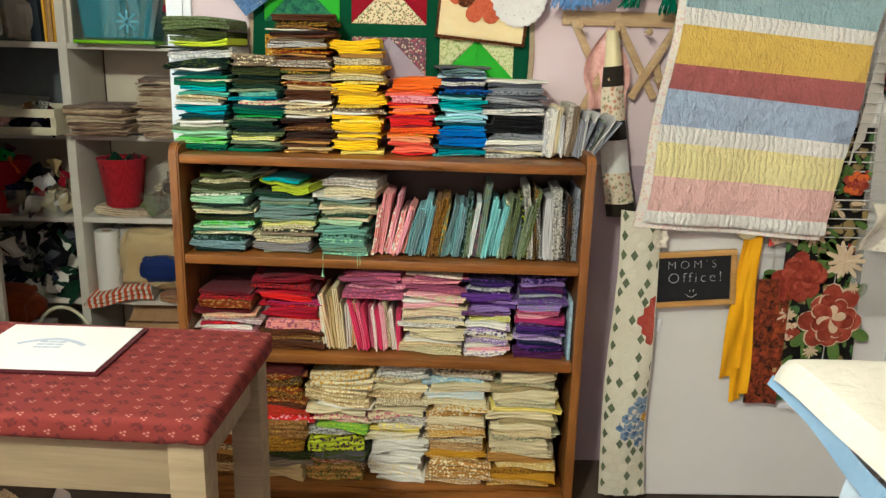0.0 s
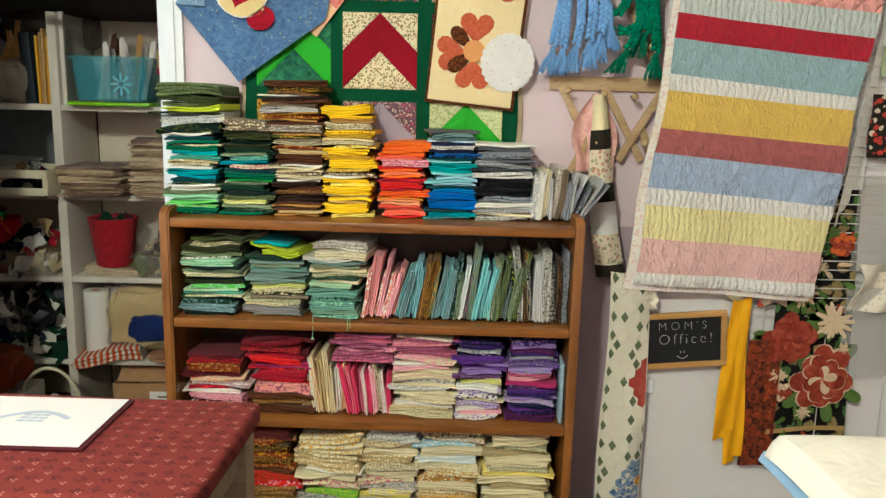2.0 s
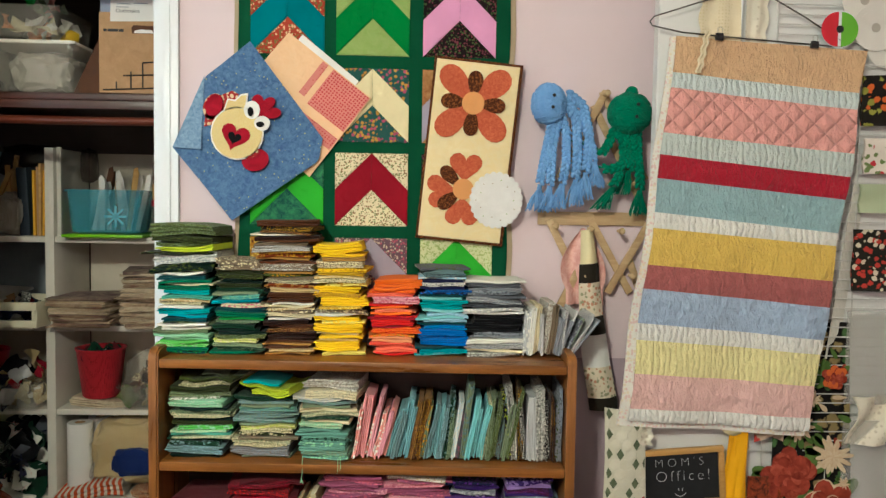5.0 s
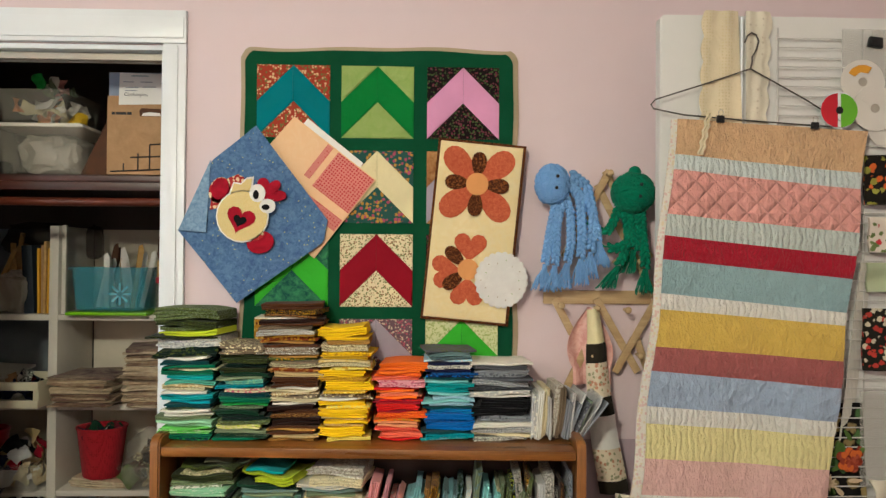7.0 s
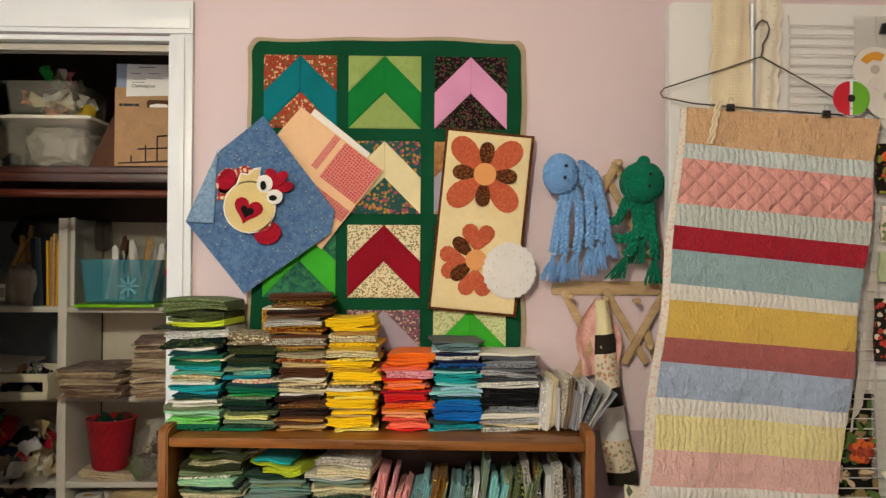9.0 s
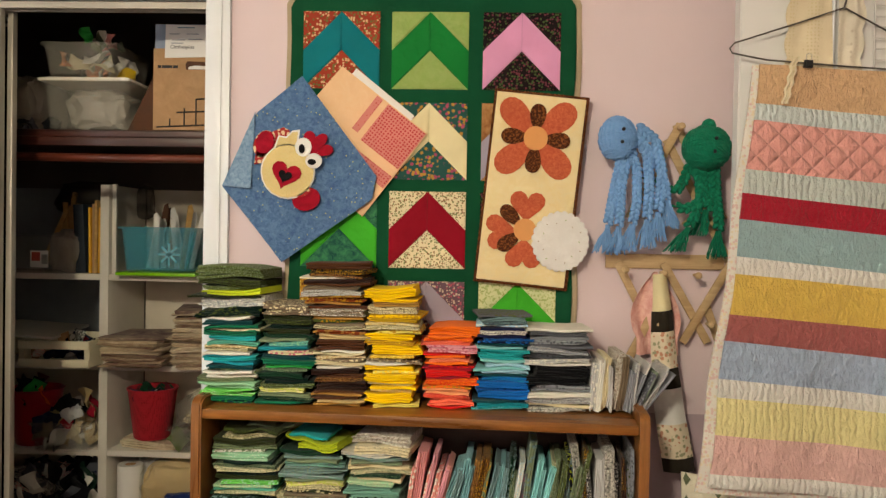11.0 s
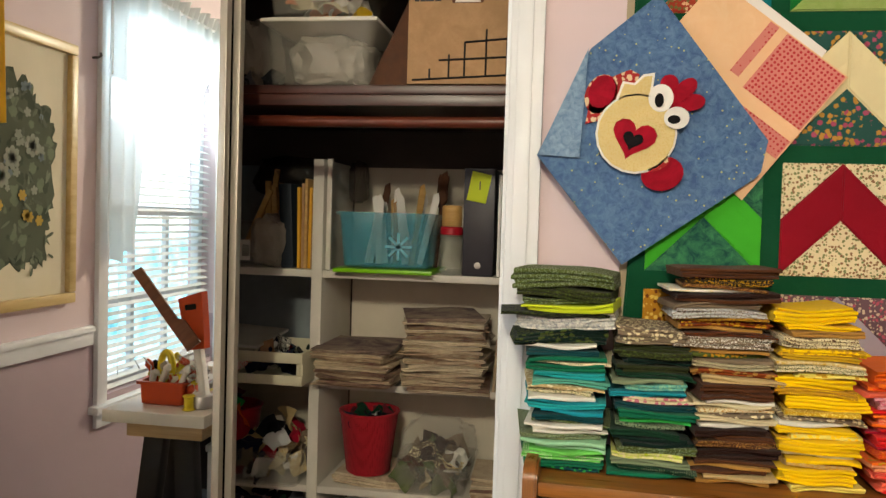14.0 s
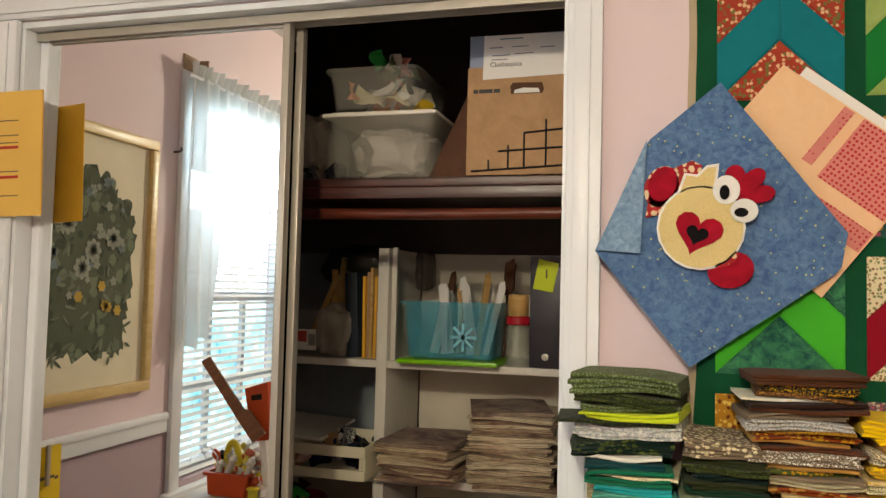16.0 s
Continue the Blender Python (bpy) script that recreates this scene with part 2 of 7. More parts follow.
# ---------------- the room ----------------
WALL_Y, LEFT, RIGHT, BACK, TOP = 2.09, -2.06, 1.95, -1.7, 2.40
OPEN_L, OPEN_R, OPEN_T = -1.865, -0.668, 1.922


def structure(name, bm, material, label, category):
    return solo(name, bm, material, Matrix(), label, category, kind="structure")


structure("floor", box(LEFT - .12, RIGHT + .12, BACK - .12, 3.2, -0.06, 0), M_CARPET, "brown carpet covering the sewing room floor", "floor")
structure("ceiling", box(LEFT - .12, RIGHT + .12, BACK - .12, 3.2, TOP, TOP + .06), M_CEIL, "plain white painted ceiling", "ceiling")
north = plate([(LEFT, 0), (OPEN_L, 0), (OPEN_L, OPEN_T), (OPEN_R, OPEN_T), (OPEN_R, 0), (RIGHT, 0), (RIGHT, TOP), (LEFT, TOP)], 0.12)
structure("wall_north", moved(north, Matrix.Translation((0, WALL_Y + .12, 0))), M_WALL, "pale pink painted wall with a closet opening", "wall")
structure("wall_east", box(RIGHT, RIGHT + .12, BACK, 3.1, 0, TOP), M_WALL, "pale pink painted wall", "wall")
structure("wall_south", box(LEFT - .12, RIGHT + .12, BACK - .12, BACK, 0, TOP), M_WALL, "pale pink painted wall", "wall")
WIN_A, WIN_B, WIN_Z0, WIN_Z1 = 0.48, 1.275, 0.70, 2.02
structure("wall_west", joined(box(LEFT - .12, LEFT, BACK, WIN_A, 0, TOP), box(LEFT - .12, LEFT, WIN_B, 2.20, 0, TOP),
                              box(LEFT - .12, LEFT, WIN_A, WIN_B, 0, WIN_Z0), box(LEFT - .12, LEFT, WIN_A, WIN_B, WIN_Z1, TOP)),
          M_WALL, "pale pink wall, mauve below, with a window", "wall")
# closet shell, its walls darkened in colour for the shade inside
structure("closet_wall_back", box(LEFT - .12, -0.5, 3.04, 3.1, 0, TOP), M_CLOSET, "back wall of the closet, coloured dark for shade", "wall")
structure("closet_wall_left", box(LEFT - .12, LEFT, 2.215, 3.04, 0, TOP), M_CLOSET, "side wall of the closet, coloured dark for shade", "wall")
structure("closet_wall_right", box(-0.60, -0.5, 2.215, 3.04, 0, TOP), M_CLOSET, "side wall of the closet, coloured dark for shade", "wall")


def casing(x0, x1, z0, z1, name):
    """A flat door casing with two stepped edges."""
    tall = z1 - z0 > x1 - x0
    b = box(x0, x1, WALL_Y - .016, WALL_Y - .0005, z0, z1, .003)
    if tall:
        c = box(x0 + .012, x1 - .020, WALL_Y - .021, WALL_Y - .016, z0 + .001, z1 - .006, .002)
    else:
        c = box(x0 + .006, x1 - .006, WALL_Y - .021, WALL_Y - .016, z0 + .012, z1 - .020, .002)
    structure(name, joined(b, c), M_WHITE, "white painted wooden closet door casing", "trim")


casing(OPEN_R - .004, OPEN_R + .056, 0, OPEN_T + .0, "trim_right")
casing(OPEN_L - .062, OPEN_L + .004, 0, OPEN_T + .0, "trim_left")
casing(OPEN_L - .062, OPEN_R + .056, OPEN_T + .001, OPEN_T + .088, "trim_top")
structure("jamb_top", box(OPEN_L, OPEN_R, WALL_Y + .002, WALL_Y + .118, OPEN_T - .014, OPEN_T - .001), M_WHITE, "white painted head jamb of the closet", "trim")
structure("jamb_right", box(OPEN_R - .012, OPEN_R - .001, WALL_Y + .002, WALL_Y + .118, 0, OPEN_T - .015), M_WHITE, "white painted side jamb of the closet", "trim")
structure("jamb_left", box(OPEN_L + .001, OPEN_L + .012, WALL_Y + .002, WALL_Y + .118, 0, OPEN_T - .015), M_WHITE, "white painted side jamb of the closet", "trim")

# ---------------- bookcase ----------------
BX0, BX1, BF, BB = -0.622, 0.380, 1.850, 2.075
# it stands a little askew, one end nearer to the room
ASKEW = pose(-.613, 1.838, 0, 0, 0, -2.75) @ Matrix.Translation((-BX0, -BF, 0))
SHELVES = (0.060, 0.427, 0.678, 0.923)
bookcase = thing("bookcase", ASKEW, "honey-stained wooden bookcase crammed with folded fabric", "bookcase")
for sx in (BX0, BX1 - .022):
    pts = [(BF, 0), (BF, .925)] + [(BF + .03 - .03 * math.cos(a), .925 + .022 * math.sin(a)) for a in (0.5, 1.0, 1.57)] + [(BB, .947), (BB, 0)]
    bm = plate(pts, .022, .004)
    part("side_panel", moved(bm, Matrix.Translation((sx, 0, 0)) @ Matrix(((0, -1, 0, 0), (1, 0, 0, 0), (0, 0, 1, 0), (0, 0, 0, 1)))), M_BOOKV, bookcase)
for z in SHELVES:
    part("shelf", box(BX0 + .0222, BX1 - .0222, BF + .004, BB - .008, z - .023, z, .005), M_BOOK, bookcase)
part("back_board", box(BX0 + .0222, BX1 - .0222, BB - .007, BB, .02, .90), M_BOOKD, bookcase, "back board, wood colour darkened for shelf shade")
part("plinth", box(BX0 + .0222, BX1 - .0222, BF + .02, BF + .035, 0, .036), M_BOOK, bookcase)

# ---------------- folded fabrics ----------------
COLORS = dict(
    white="#e9e6da", cream="#e3d6ae", ivory="#dccfa8", lgrey="#c6c6c4", grey="#8b8f96", dgrey="#575a61", black="#0c0c10", taupe="#7d6c58",
    tan="#b0823f", beige="#c4aa78", brown="#512e18", dbrown="#2c1812", rust="#84380f", maroon="#5c1620", gold="#c4911f", yellow="#fbd010",
    lemon="#f2e070", mustard="#c9a01f", orange="#fb761c", peach="#f0a070", coral="#f47256", red="#dc1c1c", crimson="#a50f2a", salmon="#e89a90",
    pink="#e8a3ad", rose="#c7647c", hotpink="#dc3a68", magenta="#a8285e", mauve="#9c5270", plum="#4a1444", purple="#5c3088", lilac="#967ab8",
    violet="#351b62", navy="#10163a", blue="#0768bc", sky="#a8d2e4", slate="#6f8c8e", slateblue="#7cb0b6", teal="#0a8b9a", aqua="#86cccb",
    dteal="#063f44", turq="#18a6a8", mint="#98cfa4", seafoam="#58a892", seagrn="#6f9f8e", emerald="#06694a", green="#2fa84c", lgreen="#6cc85a",
    dgreen="#0f3522", olive="#4c5824", dolive="#2b3116", sage="#7c8b6c", lime="#c6d62c", chart="#a7b822", bgreen="#07201a")
FABRICS = {}
KINDS = ("floral", "speck", "dots", "floral", "mottle", "speck")


def fabric(code):
    """base, or base.second for a print; returns the material and its words."""
    if code not in FABRICS:
        base, _, second = code.partition(".")
        i = len(FABRICS)
        kind = "stripe" if second.endswith("|") else KINDS[i % len(KINDS)]
        second = second.rstrip("|")
        m = cloth("cotton_" + code.replace(".", "_").replace("|", ""), COLORS[base], COLORS.get(second), kind=kind, scale=(230, 240, 300, 190, 480, 300)[i % 6], amount=.95)
        FABRICS[code] = m
    base, _, second = code.partition(".")
    return FABRICS[code], base, second.rstrip("|")


WORDS = dict(lgrey="light grey", dgrey="dark grey", dbrown="dark brown", dteal="dark teal", seagrn="sea green", lgreen="light green", dgreen="dark green",
             dolive="dark olive", chart="chartreuse", bgreen="blackish green", hotpink="hot pink", slateblue="slate blue", turq="turquoise", sky="pale blue",
             seafoam="sea green", ivory="ivory")


def folded(w, d, h, layers, rnd, wob=1.0):
    """A folded length of cotton in one skin: rounded folds one above the other at the front, creases between them, its ends
    sagging and thicker on one side. It lies on z = 0, its front at y = 0."""
    bm = bmesh.new()
    nx = 10
    ph = [rnd.uniform(0, 6.3) for _ in range(4)]
    lift, tip = rnd.uniform(-.0012, .0020) * wob, rnd.uniform(-.16, .16) * h
    wedge = rnd.uniform(-.26, .26) * min(wob, 2)
    sag = [min(.3 * h, max(0, rnd.gauss(-.0006, .0016)) * wob) for _ in range(2)]
    reach = [rnd.uniform(.15, .4) for _ in range(2)]
    share = [rnd.uniform(.65, 1.35) for _ in range(layers)]
    share = [v / sum(share) * h for v in share]
    own = [(abs(rnd.gauss(0, .0030)), abs(rnd.gauss(0, .0050)), abs(rnd.gauss(0, .0050)), rnd.uniform(-.012, .012), rnd.uniform(0, .0009) * wob, rnd.uniform(0, 6)) for _ in range(layers)]
    rings = []
    for i in range(nx + 1):
        u = i / nx
        body = lift * (2 * u - 1) ** 2 + .0009 * wob * math.sin(ph[0] + 6 * u) + tip * (u - .5)
        body -= sag[0] * max(0, 1 - u / reach[0]) ** 2 + sag[1] * max(0, 1 - (1 - u) / reach[1]) ** 2
        fat = 1 + wedge * (u - .5)
        ring, fronts, low = [], [], 0.0
        for L, (inset, left, right, skew, wave, pl) in enumerate(own):
            t = share[L] * fat
            x = -w / 2 + left + (w - left - right) * u
            z = low + t / 2 + body + wave * math.sin(pl + 8 * u)
            y = inset + skew * (u - .5) + .0020 * wob * math.sin(ph[1] + 7 * u + .6 * L) + .004
            low += t
            fronts.append((x, y, z, t, low))
        x, y, z, t, _ = fronts[0]
        ring.append((x, y + t, body + .0002))
        for L, (x, y, z, t, up) in enumerate(fronts):
            ring += [(x, y + t * .18, z - t * .36), (x, y, z - t * .10), (x, y, z + t * .10), (x, y + t * .18, z + t * .36)]
            if L + 1 < layers:
                x2, y2 = fronts[L + 1][:2]
                ring.append(((x + x2) / 2, max(y, y2) + t * .75, up + body))
        x, y, z, t, up = fronts[-1]
        ring += [(x, y + t, up + body - .0002), (x, d, up + body - .0002), (fronts[0][0], d, body + .0002)]
        rings.append([bm.verts.new(p) for p in ring])
    m = len(rings[0])
    for p, q in zip(rings, rings[1:]):
        for k in range(m):
            bm.faces.new([p[k], q[k], q[(k + 1) % m], p[(k + 1) % m]])
    bm.faces.new(rings[0])
    bm.faces.new(rings[-1][::-1])
    bmesh.ops.recalc_face_normals(bm, faces=bm.faces)
    return bm


def name_words(base, second, how):
    w = WORDS.get(base, base)
    s = WORDS.get(second, second)
    return f"folded {w} cotton" + (f" with {s} print" if s else " fabric") + " " + how


def stack(x0, x1, z0, z1, codes, group, front=1.875, depth=.17, seed=0, lean=0.0, messy=1.35, back=(0.0, 0.0), place=ASKEW):
    """A pile of folded fabrics between x0 and x1; codes run from the bottom up, a star makes a piece thicker; back: how far it leans to the wall at its foot and top."""
    rnd = random.Random(seed)
    items = codes.split()
    weights = [rnd.uniform(.7, 1.3) * (1 + 1.2 * c.count("*")) for c in items]
    unit = (z1 - z0) / sum(weights)
    z = z0
    for k, (c, wt) in enumerate(zip(items, weights)):
        mat, base, second = fabric(c.rstrip("*"))
        h = wt * unit
        w = (x1 - x0) * rnd.uniform(.85, 1.05)
        rise = (z - z0) / (z1 - z0)
        bm = folded(w, depth * rnd.uniform(.9, 1.05), h * 1.0, max(1, min(4, round(h / .0056))), rnd, messy)
        x = (x0 + x1) / 2 + lean * rise + rnd.uniform(-.008, .008) * messy
        y = front + rnd.uniform(0, .009) * messy + back[0] + (back[1] - back[0]) * rise
        m = place @ pose(x, y, z, 0, rnd.uniform(-1.1, 1.1) * messy, rnd.uniform(-4.5, 4.5) * messy)
        solo("folded_print" if second else "folded_fabric", bm, mat, m, name_words(base, second, "in a stack"), "fabric", group)
        z += h


def upright(x0, x1, z0, h, codes, group, front=1.88, depth=.15, seed=0, lean0=0.0, lean1=0.0, hvar=.17, place=ASKEW):
    """Folded fabrics that stand on edge side by side, leaning from lean0 to lean1 degrees."""
    rnd = random.Random(seed)
    items = codes.split()
    share = [rnd.uniform(.75, 1.3) * (1 + .6 * c.count("*")) for c in items]
    share = [v / sum(share) * (x1 - x0) for v in share]
    for k, c in enumerate(items):
        mat, base, second = fabric(c.rstrip("*"))
        th = share[k] * rnd.uniform(1.05, 1.2)
        hh = h * rnd.uniform(1 - hvar, 1 + hvar)
        bm = folded(hh, depth * rnd.uniform(.85, 1.05), th, max(1, min(5, round(th / .0045))), rnd, .9)
        u = k / max(1, len(items) - 1)
        a = lean0 + (lean1 - lean0) * u + rnd.uniform(-3, 3)
        m = place @ pose(x0 + sum(share[:k]) + share[k] / 2, front + rnd.uniform(0, .016), z0 + .002 + abs(math.sin(radians(a))) * th / 2, 0, a, 0) @ Matrix.Translation((-th / 2, 0, hh / 2)) @ pose(0, 0, 0, 0, 90, 0)
        solo("upright_fabric", bm, mat, m, name_words(base, second, "standing on edge"), "fabric", group)


T = SHELVES[3] + .001
PLAIN = Matrix()
stack(-.616, -.484, T, 1.118, "dteal.green emerald lgreen.white lgreen mint mint sage.olive white white olive.sage dteal teal turq teal white cream.olive beige.cream seafoam turq emerald* cream.black emerald dteal white", "teal and green stack", seed=1, lean=-.006, depth=.15, back=(.012, .040), place=PLAIN)
stack(-.650, -.476, 1.118, 1.238, "bgreen.olive* grey.white* black.olive lime* olive.sage dolive.olive* olive.sage**", "teal and green stack", seed=2, lean=.012, messy=2.2, depth=.135, back=(.045, .060), place=PLAIN)
stack(-.484, -.358, T, 1.150, "emerald dgreen.sage sage lime.cream olive.sage bgreen bgreen dgreen sage.dgreen green emerald dteal cream.rose teal mint.teal sage dgreen dolive bgreen dolive.olive dolive taupe.cream**", "dark green stack", seed=3, depth=.15, back=(.012, .040), place=PLAIN)
stack(-.358, -.234, T, 1.110, "tan beige.tan brown tan brown dbrown* brown.tan brown dbrown white ivory taupe.cream cream.tan ivory white brown* beige rust.tan cream.black| taupe", "brown stack", seed=4, depth=.15, back=(.012, .040), place=PLAIN)
stack(-.390, -.232, 1.110, 1.250, "olive.gold tan taupe.white* brown.rust tan rust.gold gold.brown lgrey.taupe* taupe brown dbrown white.cream brown.tan black.gold* brown*", "brown stack", seed=5, messy=1.5, depth=.135, back=(.045, .060), place=PLAIN)
stack(-.232, -.108, T, 1.192, "lemon yellow* beige.gold yellow cream yellow* lemon.yellow yellow white taupe.cream mustard.lemon yellow* gold.yellow yellow* lemon.gold cream.olive mustard.cream mustard yellow.gold cream.brown* tan yellow yellow*", "yellow stack", seed=6, lean=-.004, messy=1.3, depth=.15, back=(.012, .040), place=PLAIN)
stack(-.108, .014, T, 1.108, "red coral* coral coral.red peach peach orange.gold orange.red* crimson red* crimson red.crimson orange coral.peach orange red pink.rose* coral orange.red orange orange*", "red and orange stack", seed=7, lean=.006, messy=1.3, depth=.15, back=(.012, .040), place=PLAIN)
stack(.014, .136, T, 1.138, "turq.sky teal.turq dteal blue* blue.navy blue* blue.teal dteal sky aqua sky.teal aqua turq* turq aqua dteal navy.blue blue.navy navy white.navy navy sky.white slate.navy slate dgrey.olive", "blue stack", seed=8, lean=.006, messy=1.4, depth=.15, back=(.012, .040), place=PLAIN)
stack(.134, .286, T, 1.108, "white.black cream lgrey.dgrey* white grey.dgrey* black* black* white.lgrey| lgrey.white dgrey.black grey.lgrey* dgrey grey.dgrey grey dgrey white", "grey and black stack", seed=9, messy=1.4, depth=.15, back=(.012, .040), place=PLAIN)
upright(.276, .372, T, .118, "lgrey.white white.lgrey cream lgrey white.taupe taupe grey lgrey.grey", "grey row on the bookcase", seed=10, lean0=3, lean1=8, place=PLAIN)
upright(.350, .400, T, .108, "grey.dgrey dgrey grey lgrey dgrey.grey sage.grey lgrey.grey grey.white grey", "grey row on the bookcase", seed=11, lean0=10, lean1=38, place=PLAIN)

T = SHELVES[2] + .001
stack(-.586, -.439, T, .86, "bgreen slate.sky* dgreen.slate dgreen sage.cream seafoam mint.cream lgreen.mint dolive bgreen ivory.sage sage.dgreen bgreen mint.white* white.sage sage.olive dolive* ivory.olive", "green stack on the shelf", seed=12, depth=.15, messy=1.6)
stack(-.566, -.434, .845, .877, "olive.lime ivory.sage olive dolive.olive sage", "green stack on the shelf", seed=13, depth=.15, messy=4, lean=.02)
stack(-.432, -.289, T, .828, "sage.grey grey.taupe* cream.olive sage.cream taupe.sage dolive.cream cream.olive lime.cream sage seagrn.grey slate.sage* seagrn.slate sage slate.sage dgreen", "sage stack on the shelf", seed=14, depth=.15, messy=1.7)
stack(-.419, -.307, .828, .862, "chart.lime* chart turq", "sage stack on the shelf", seed=15, depth=.14, messy=3)
stack(-.284, -.155, T, .775, "seagrn.mint seagrn.sage seagrn seagrn.mint seagrn.dgreen seagrn seagrn mint.cream cream", "sea green stack on the shelf", seed=16, depth=.15)
stack(-.280, -.136, .775, .868, "dgreen.sage sage.cream ivory sage seagrn.grey lgrey.cream cream.dgrey* white.taupe**", "sea green stack on the shelf", seed=17, depth=.15, messy=2.2)
upright(-.150, -.067, T, .138, "salmon.white salmon.pink* salmon.white pink salmon.white pink salmon", "pink row on the shelf", seed=18, lean0=11, lean1=14)
upright(-.070, .109, T, .142, "slateblue.slate slate slateblue.sky slateblue tan.brown brown.gold sage.gold slate slateblue.slate slateblue slate.sky dgreen.slate sage.dgreen white.sky dgrey.rose", "teal row on the shelf", seed=19, lean0=14, lean1=9)
upright(.109, .226, T, .160, "sage.slate aqua slateblue.aqua aqua sage.cream sage.olive olive.sage slate.brown sage olive.sage", "teal row on the shelf", seed=20, lean0=9, lean1=11)
upright(.226, .353, T, .158, "black.lime white.black* black.gold black.white lgrey* lgrey white.black* black.white* dbrown.tan grey.olive grey.dgrey", "black and white row on the shelf", seed=21, lean0=-4, lean1=0)

for x, drop, tuft in ((-.262, .036, True), (-.172, .016, False), (-.178, .022, False)):
    line = [(0, 0, .012), (.001, -.012, .004), (.002, -.014, -drop * .5), (0, -.013, -drop)]
    bits = [tube(line, .0009, 5)]
    if tuft:
        bits += [tube([(0, -.013, -drop), (.003 * k, -.013, -drop - .010)], .0009, 4) for k in (-1, 0, 1)]
    solo("loose_thread", joined(*bits), fabric("mint")[0], ASKEW @ pose(x, 1.868, T), "pale green loose thread hanging over a shelf", "thread", "threads on the shelf")
T = SHELVES[1] + .001
stack(-.591, -.436, T, .580, "black.pink white.red maroon.pink pink.mauve white.rose crimson.red mauve.white cream.red maroon rust.tan* maroon.red maroon", "red stack on the shelf", seed=22, depth=.15, messy=1.8)
stack(-.436, -.270, T, .505, "brown.rust brown tan.brown| brown.rust* salmon.mauve*", "red stack on the shelf", seed=23, depth=.15, messy=1.6)
stack(-.429, -.282, .505, .625, "red crimson* crimson.red magenta red* crimson maroon maroon.red crimson maroon.crimson maroon", "red stack on the shelf", seed=24, depth=.15, messy=2.2)
upright(-.292, -.175, T, .142, "cream ivory.tan white.cream cream.peach beige cream.gold ivory white.rose beige.peach cream", "cream row on the shelf", seed=25, lean0=-9, lean1=-3)
upright(-.178, -.072, T, .118, "hotpink hotpink.pink hotpink rose white.pink hotpink pink.white cream.brown white.rose hotpink", "pink row on the shelf", seed=26, lean0=-10, lean1=-5)
stack(-.224, -.072, .568, .640, "mauve.rose* mauve.pink mauve rose.mauve mauve", "mauve stack on the shelf", seed=27, depth=.15, front=1.87, messy=2.5)
stack(-.074, .087, T, .590, "cream.olive* cream.tan white cream.black ivory cream.dgrey white.dgrey cream white.black ivory.rose cream pink.white white cream.pink pink.white", "cream and pink stack on the shelf", seed=28, depth=.15, messy=1.5)
stack(-.067, .094, .590, .640, "mauve.rose mauve* rose.pink mauve.rose white.tan", "cream and pink stack on the shelf", seed=29, depth=.15, messy=1.8)
stack(.090, .210, T, .535, "white.lilac pink.white white lilac.white cream.sage white.violet lilac.white white.lgrey cream.lime", "purple stack on the shelf", seed=30, depth=.15, messy=1.5)
stack(.083, .210, .535, .628, "plum.lilac lilac* purple lilac.purple purple* navy.lilac lgrey.navy violet navy.purple", "purple stack on the shelf", seed=31, depth=.15, messy=2.0)
stack(.214, .339, T, .638, "plum plum.purple navy.purple purple navy lilac.white lilac violet.navy purple.violet plum.lilac magenta pink magenta.pink lilac.grey* purple.grey* grey.lilac violet plum.purple lilac violet.lilac", "dark purple stack on the shelf", seed=32, depth=.15, messy=1.4)
panel = solo("folded_fabric", box(-.004, .004, 0, .14, 0, .155, .002), fabric("sky.grey")[0], ASKEW @ pose(.350, 1.88, T, 0, 0, 0), "pale blue-grey board-wrapped fabric on edge", "fabric")

T = SHELVES[0] + .001
stack(-.591, -.459, T, .30, "tan.brown beige.rust brown.tan tan beige.brown rust cream.rust brown tan.brown beige rust.tan tan", "brown stack on the lowest shelf", seed=33, depth=.15)
stack(-.451, -.307, T, .335, "beige* taupe dolive.olive gold.brown* tan.brown* red.pink rust.red brown.rust rust.tan brown.gold rust.gold brown.tan", "rust stack on the lowest shelf", seed=34, depth=.15, messy=1.8)
stack(-.449, -.317, .335, .395, "black.gold rust.tan maroon.brown**", "rust stack on the lowest shelf", seed=35, depth=.14, messy=2)
stack(-.312, -.155, T, .262, "tan.olive** rust.cream olive.lilac lime.plum** white.black lime.green white.red cream.rose cream", "flowered stack on the lowest shelf", seed=36, depth=.15, messy=2)
stack(-.310, -.131, .262, .372, "ivory.cream white.cream beige.cream*** ivory.gold***", "flowered stack on the lowest shelf", seed=37, depth=.15, messy=2.2)
stack(-.153, -.007, T, .340, "white white.cream* white white.lgrey white white cream.white lemon.cream cream.lemon white.brown cream.rose ivory cream.brown beige.cream ivory.cream", "white stack on the lowest shelf", seed=38, depth=.15, messy=1.4)
stack(-.150, -.004, .340, .398, "cream ivory.tan white.dgrey***", "white stack on the lowest shelf", seed=39, depth=.15, messy=2.6)
stack(-.002, .159, T, .345, "tan.white tan.cream* gold.cream gold beige.rust cream.brown gold.cream ivory.tan cream tan.cream ivory.gold cream.sage white.sky ivory", "cream stack on the lowest shelf", seed=40, depth=.15, messy=1.5)
stack(-.002, .163, .345, .398, "sky.white white.tan cream.taupe*", "cream stack on the lowest shelf", seed=41, depth=.15, messy=2.4)
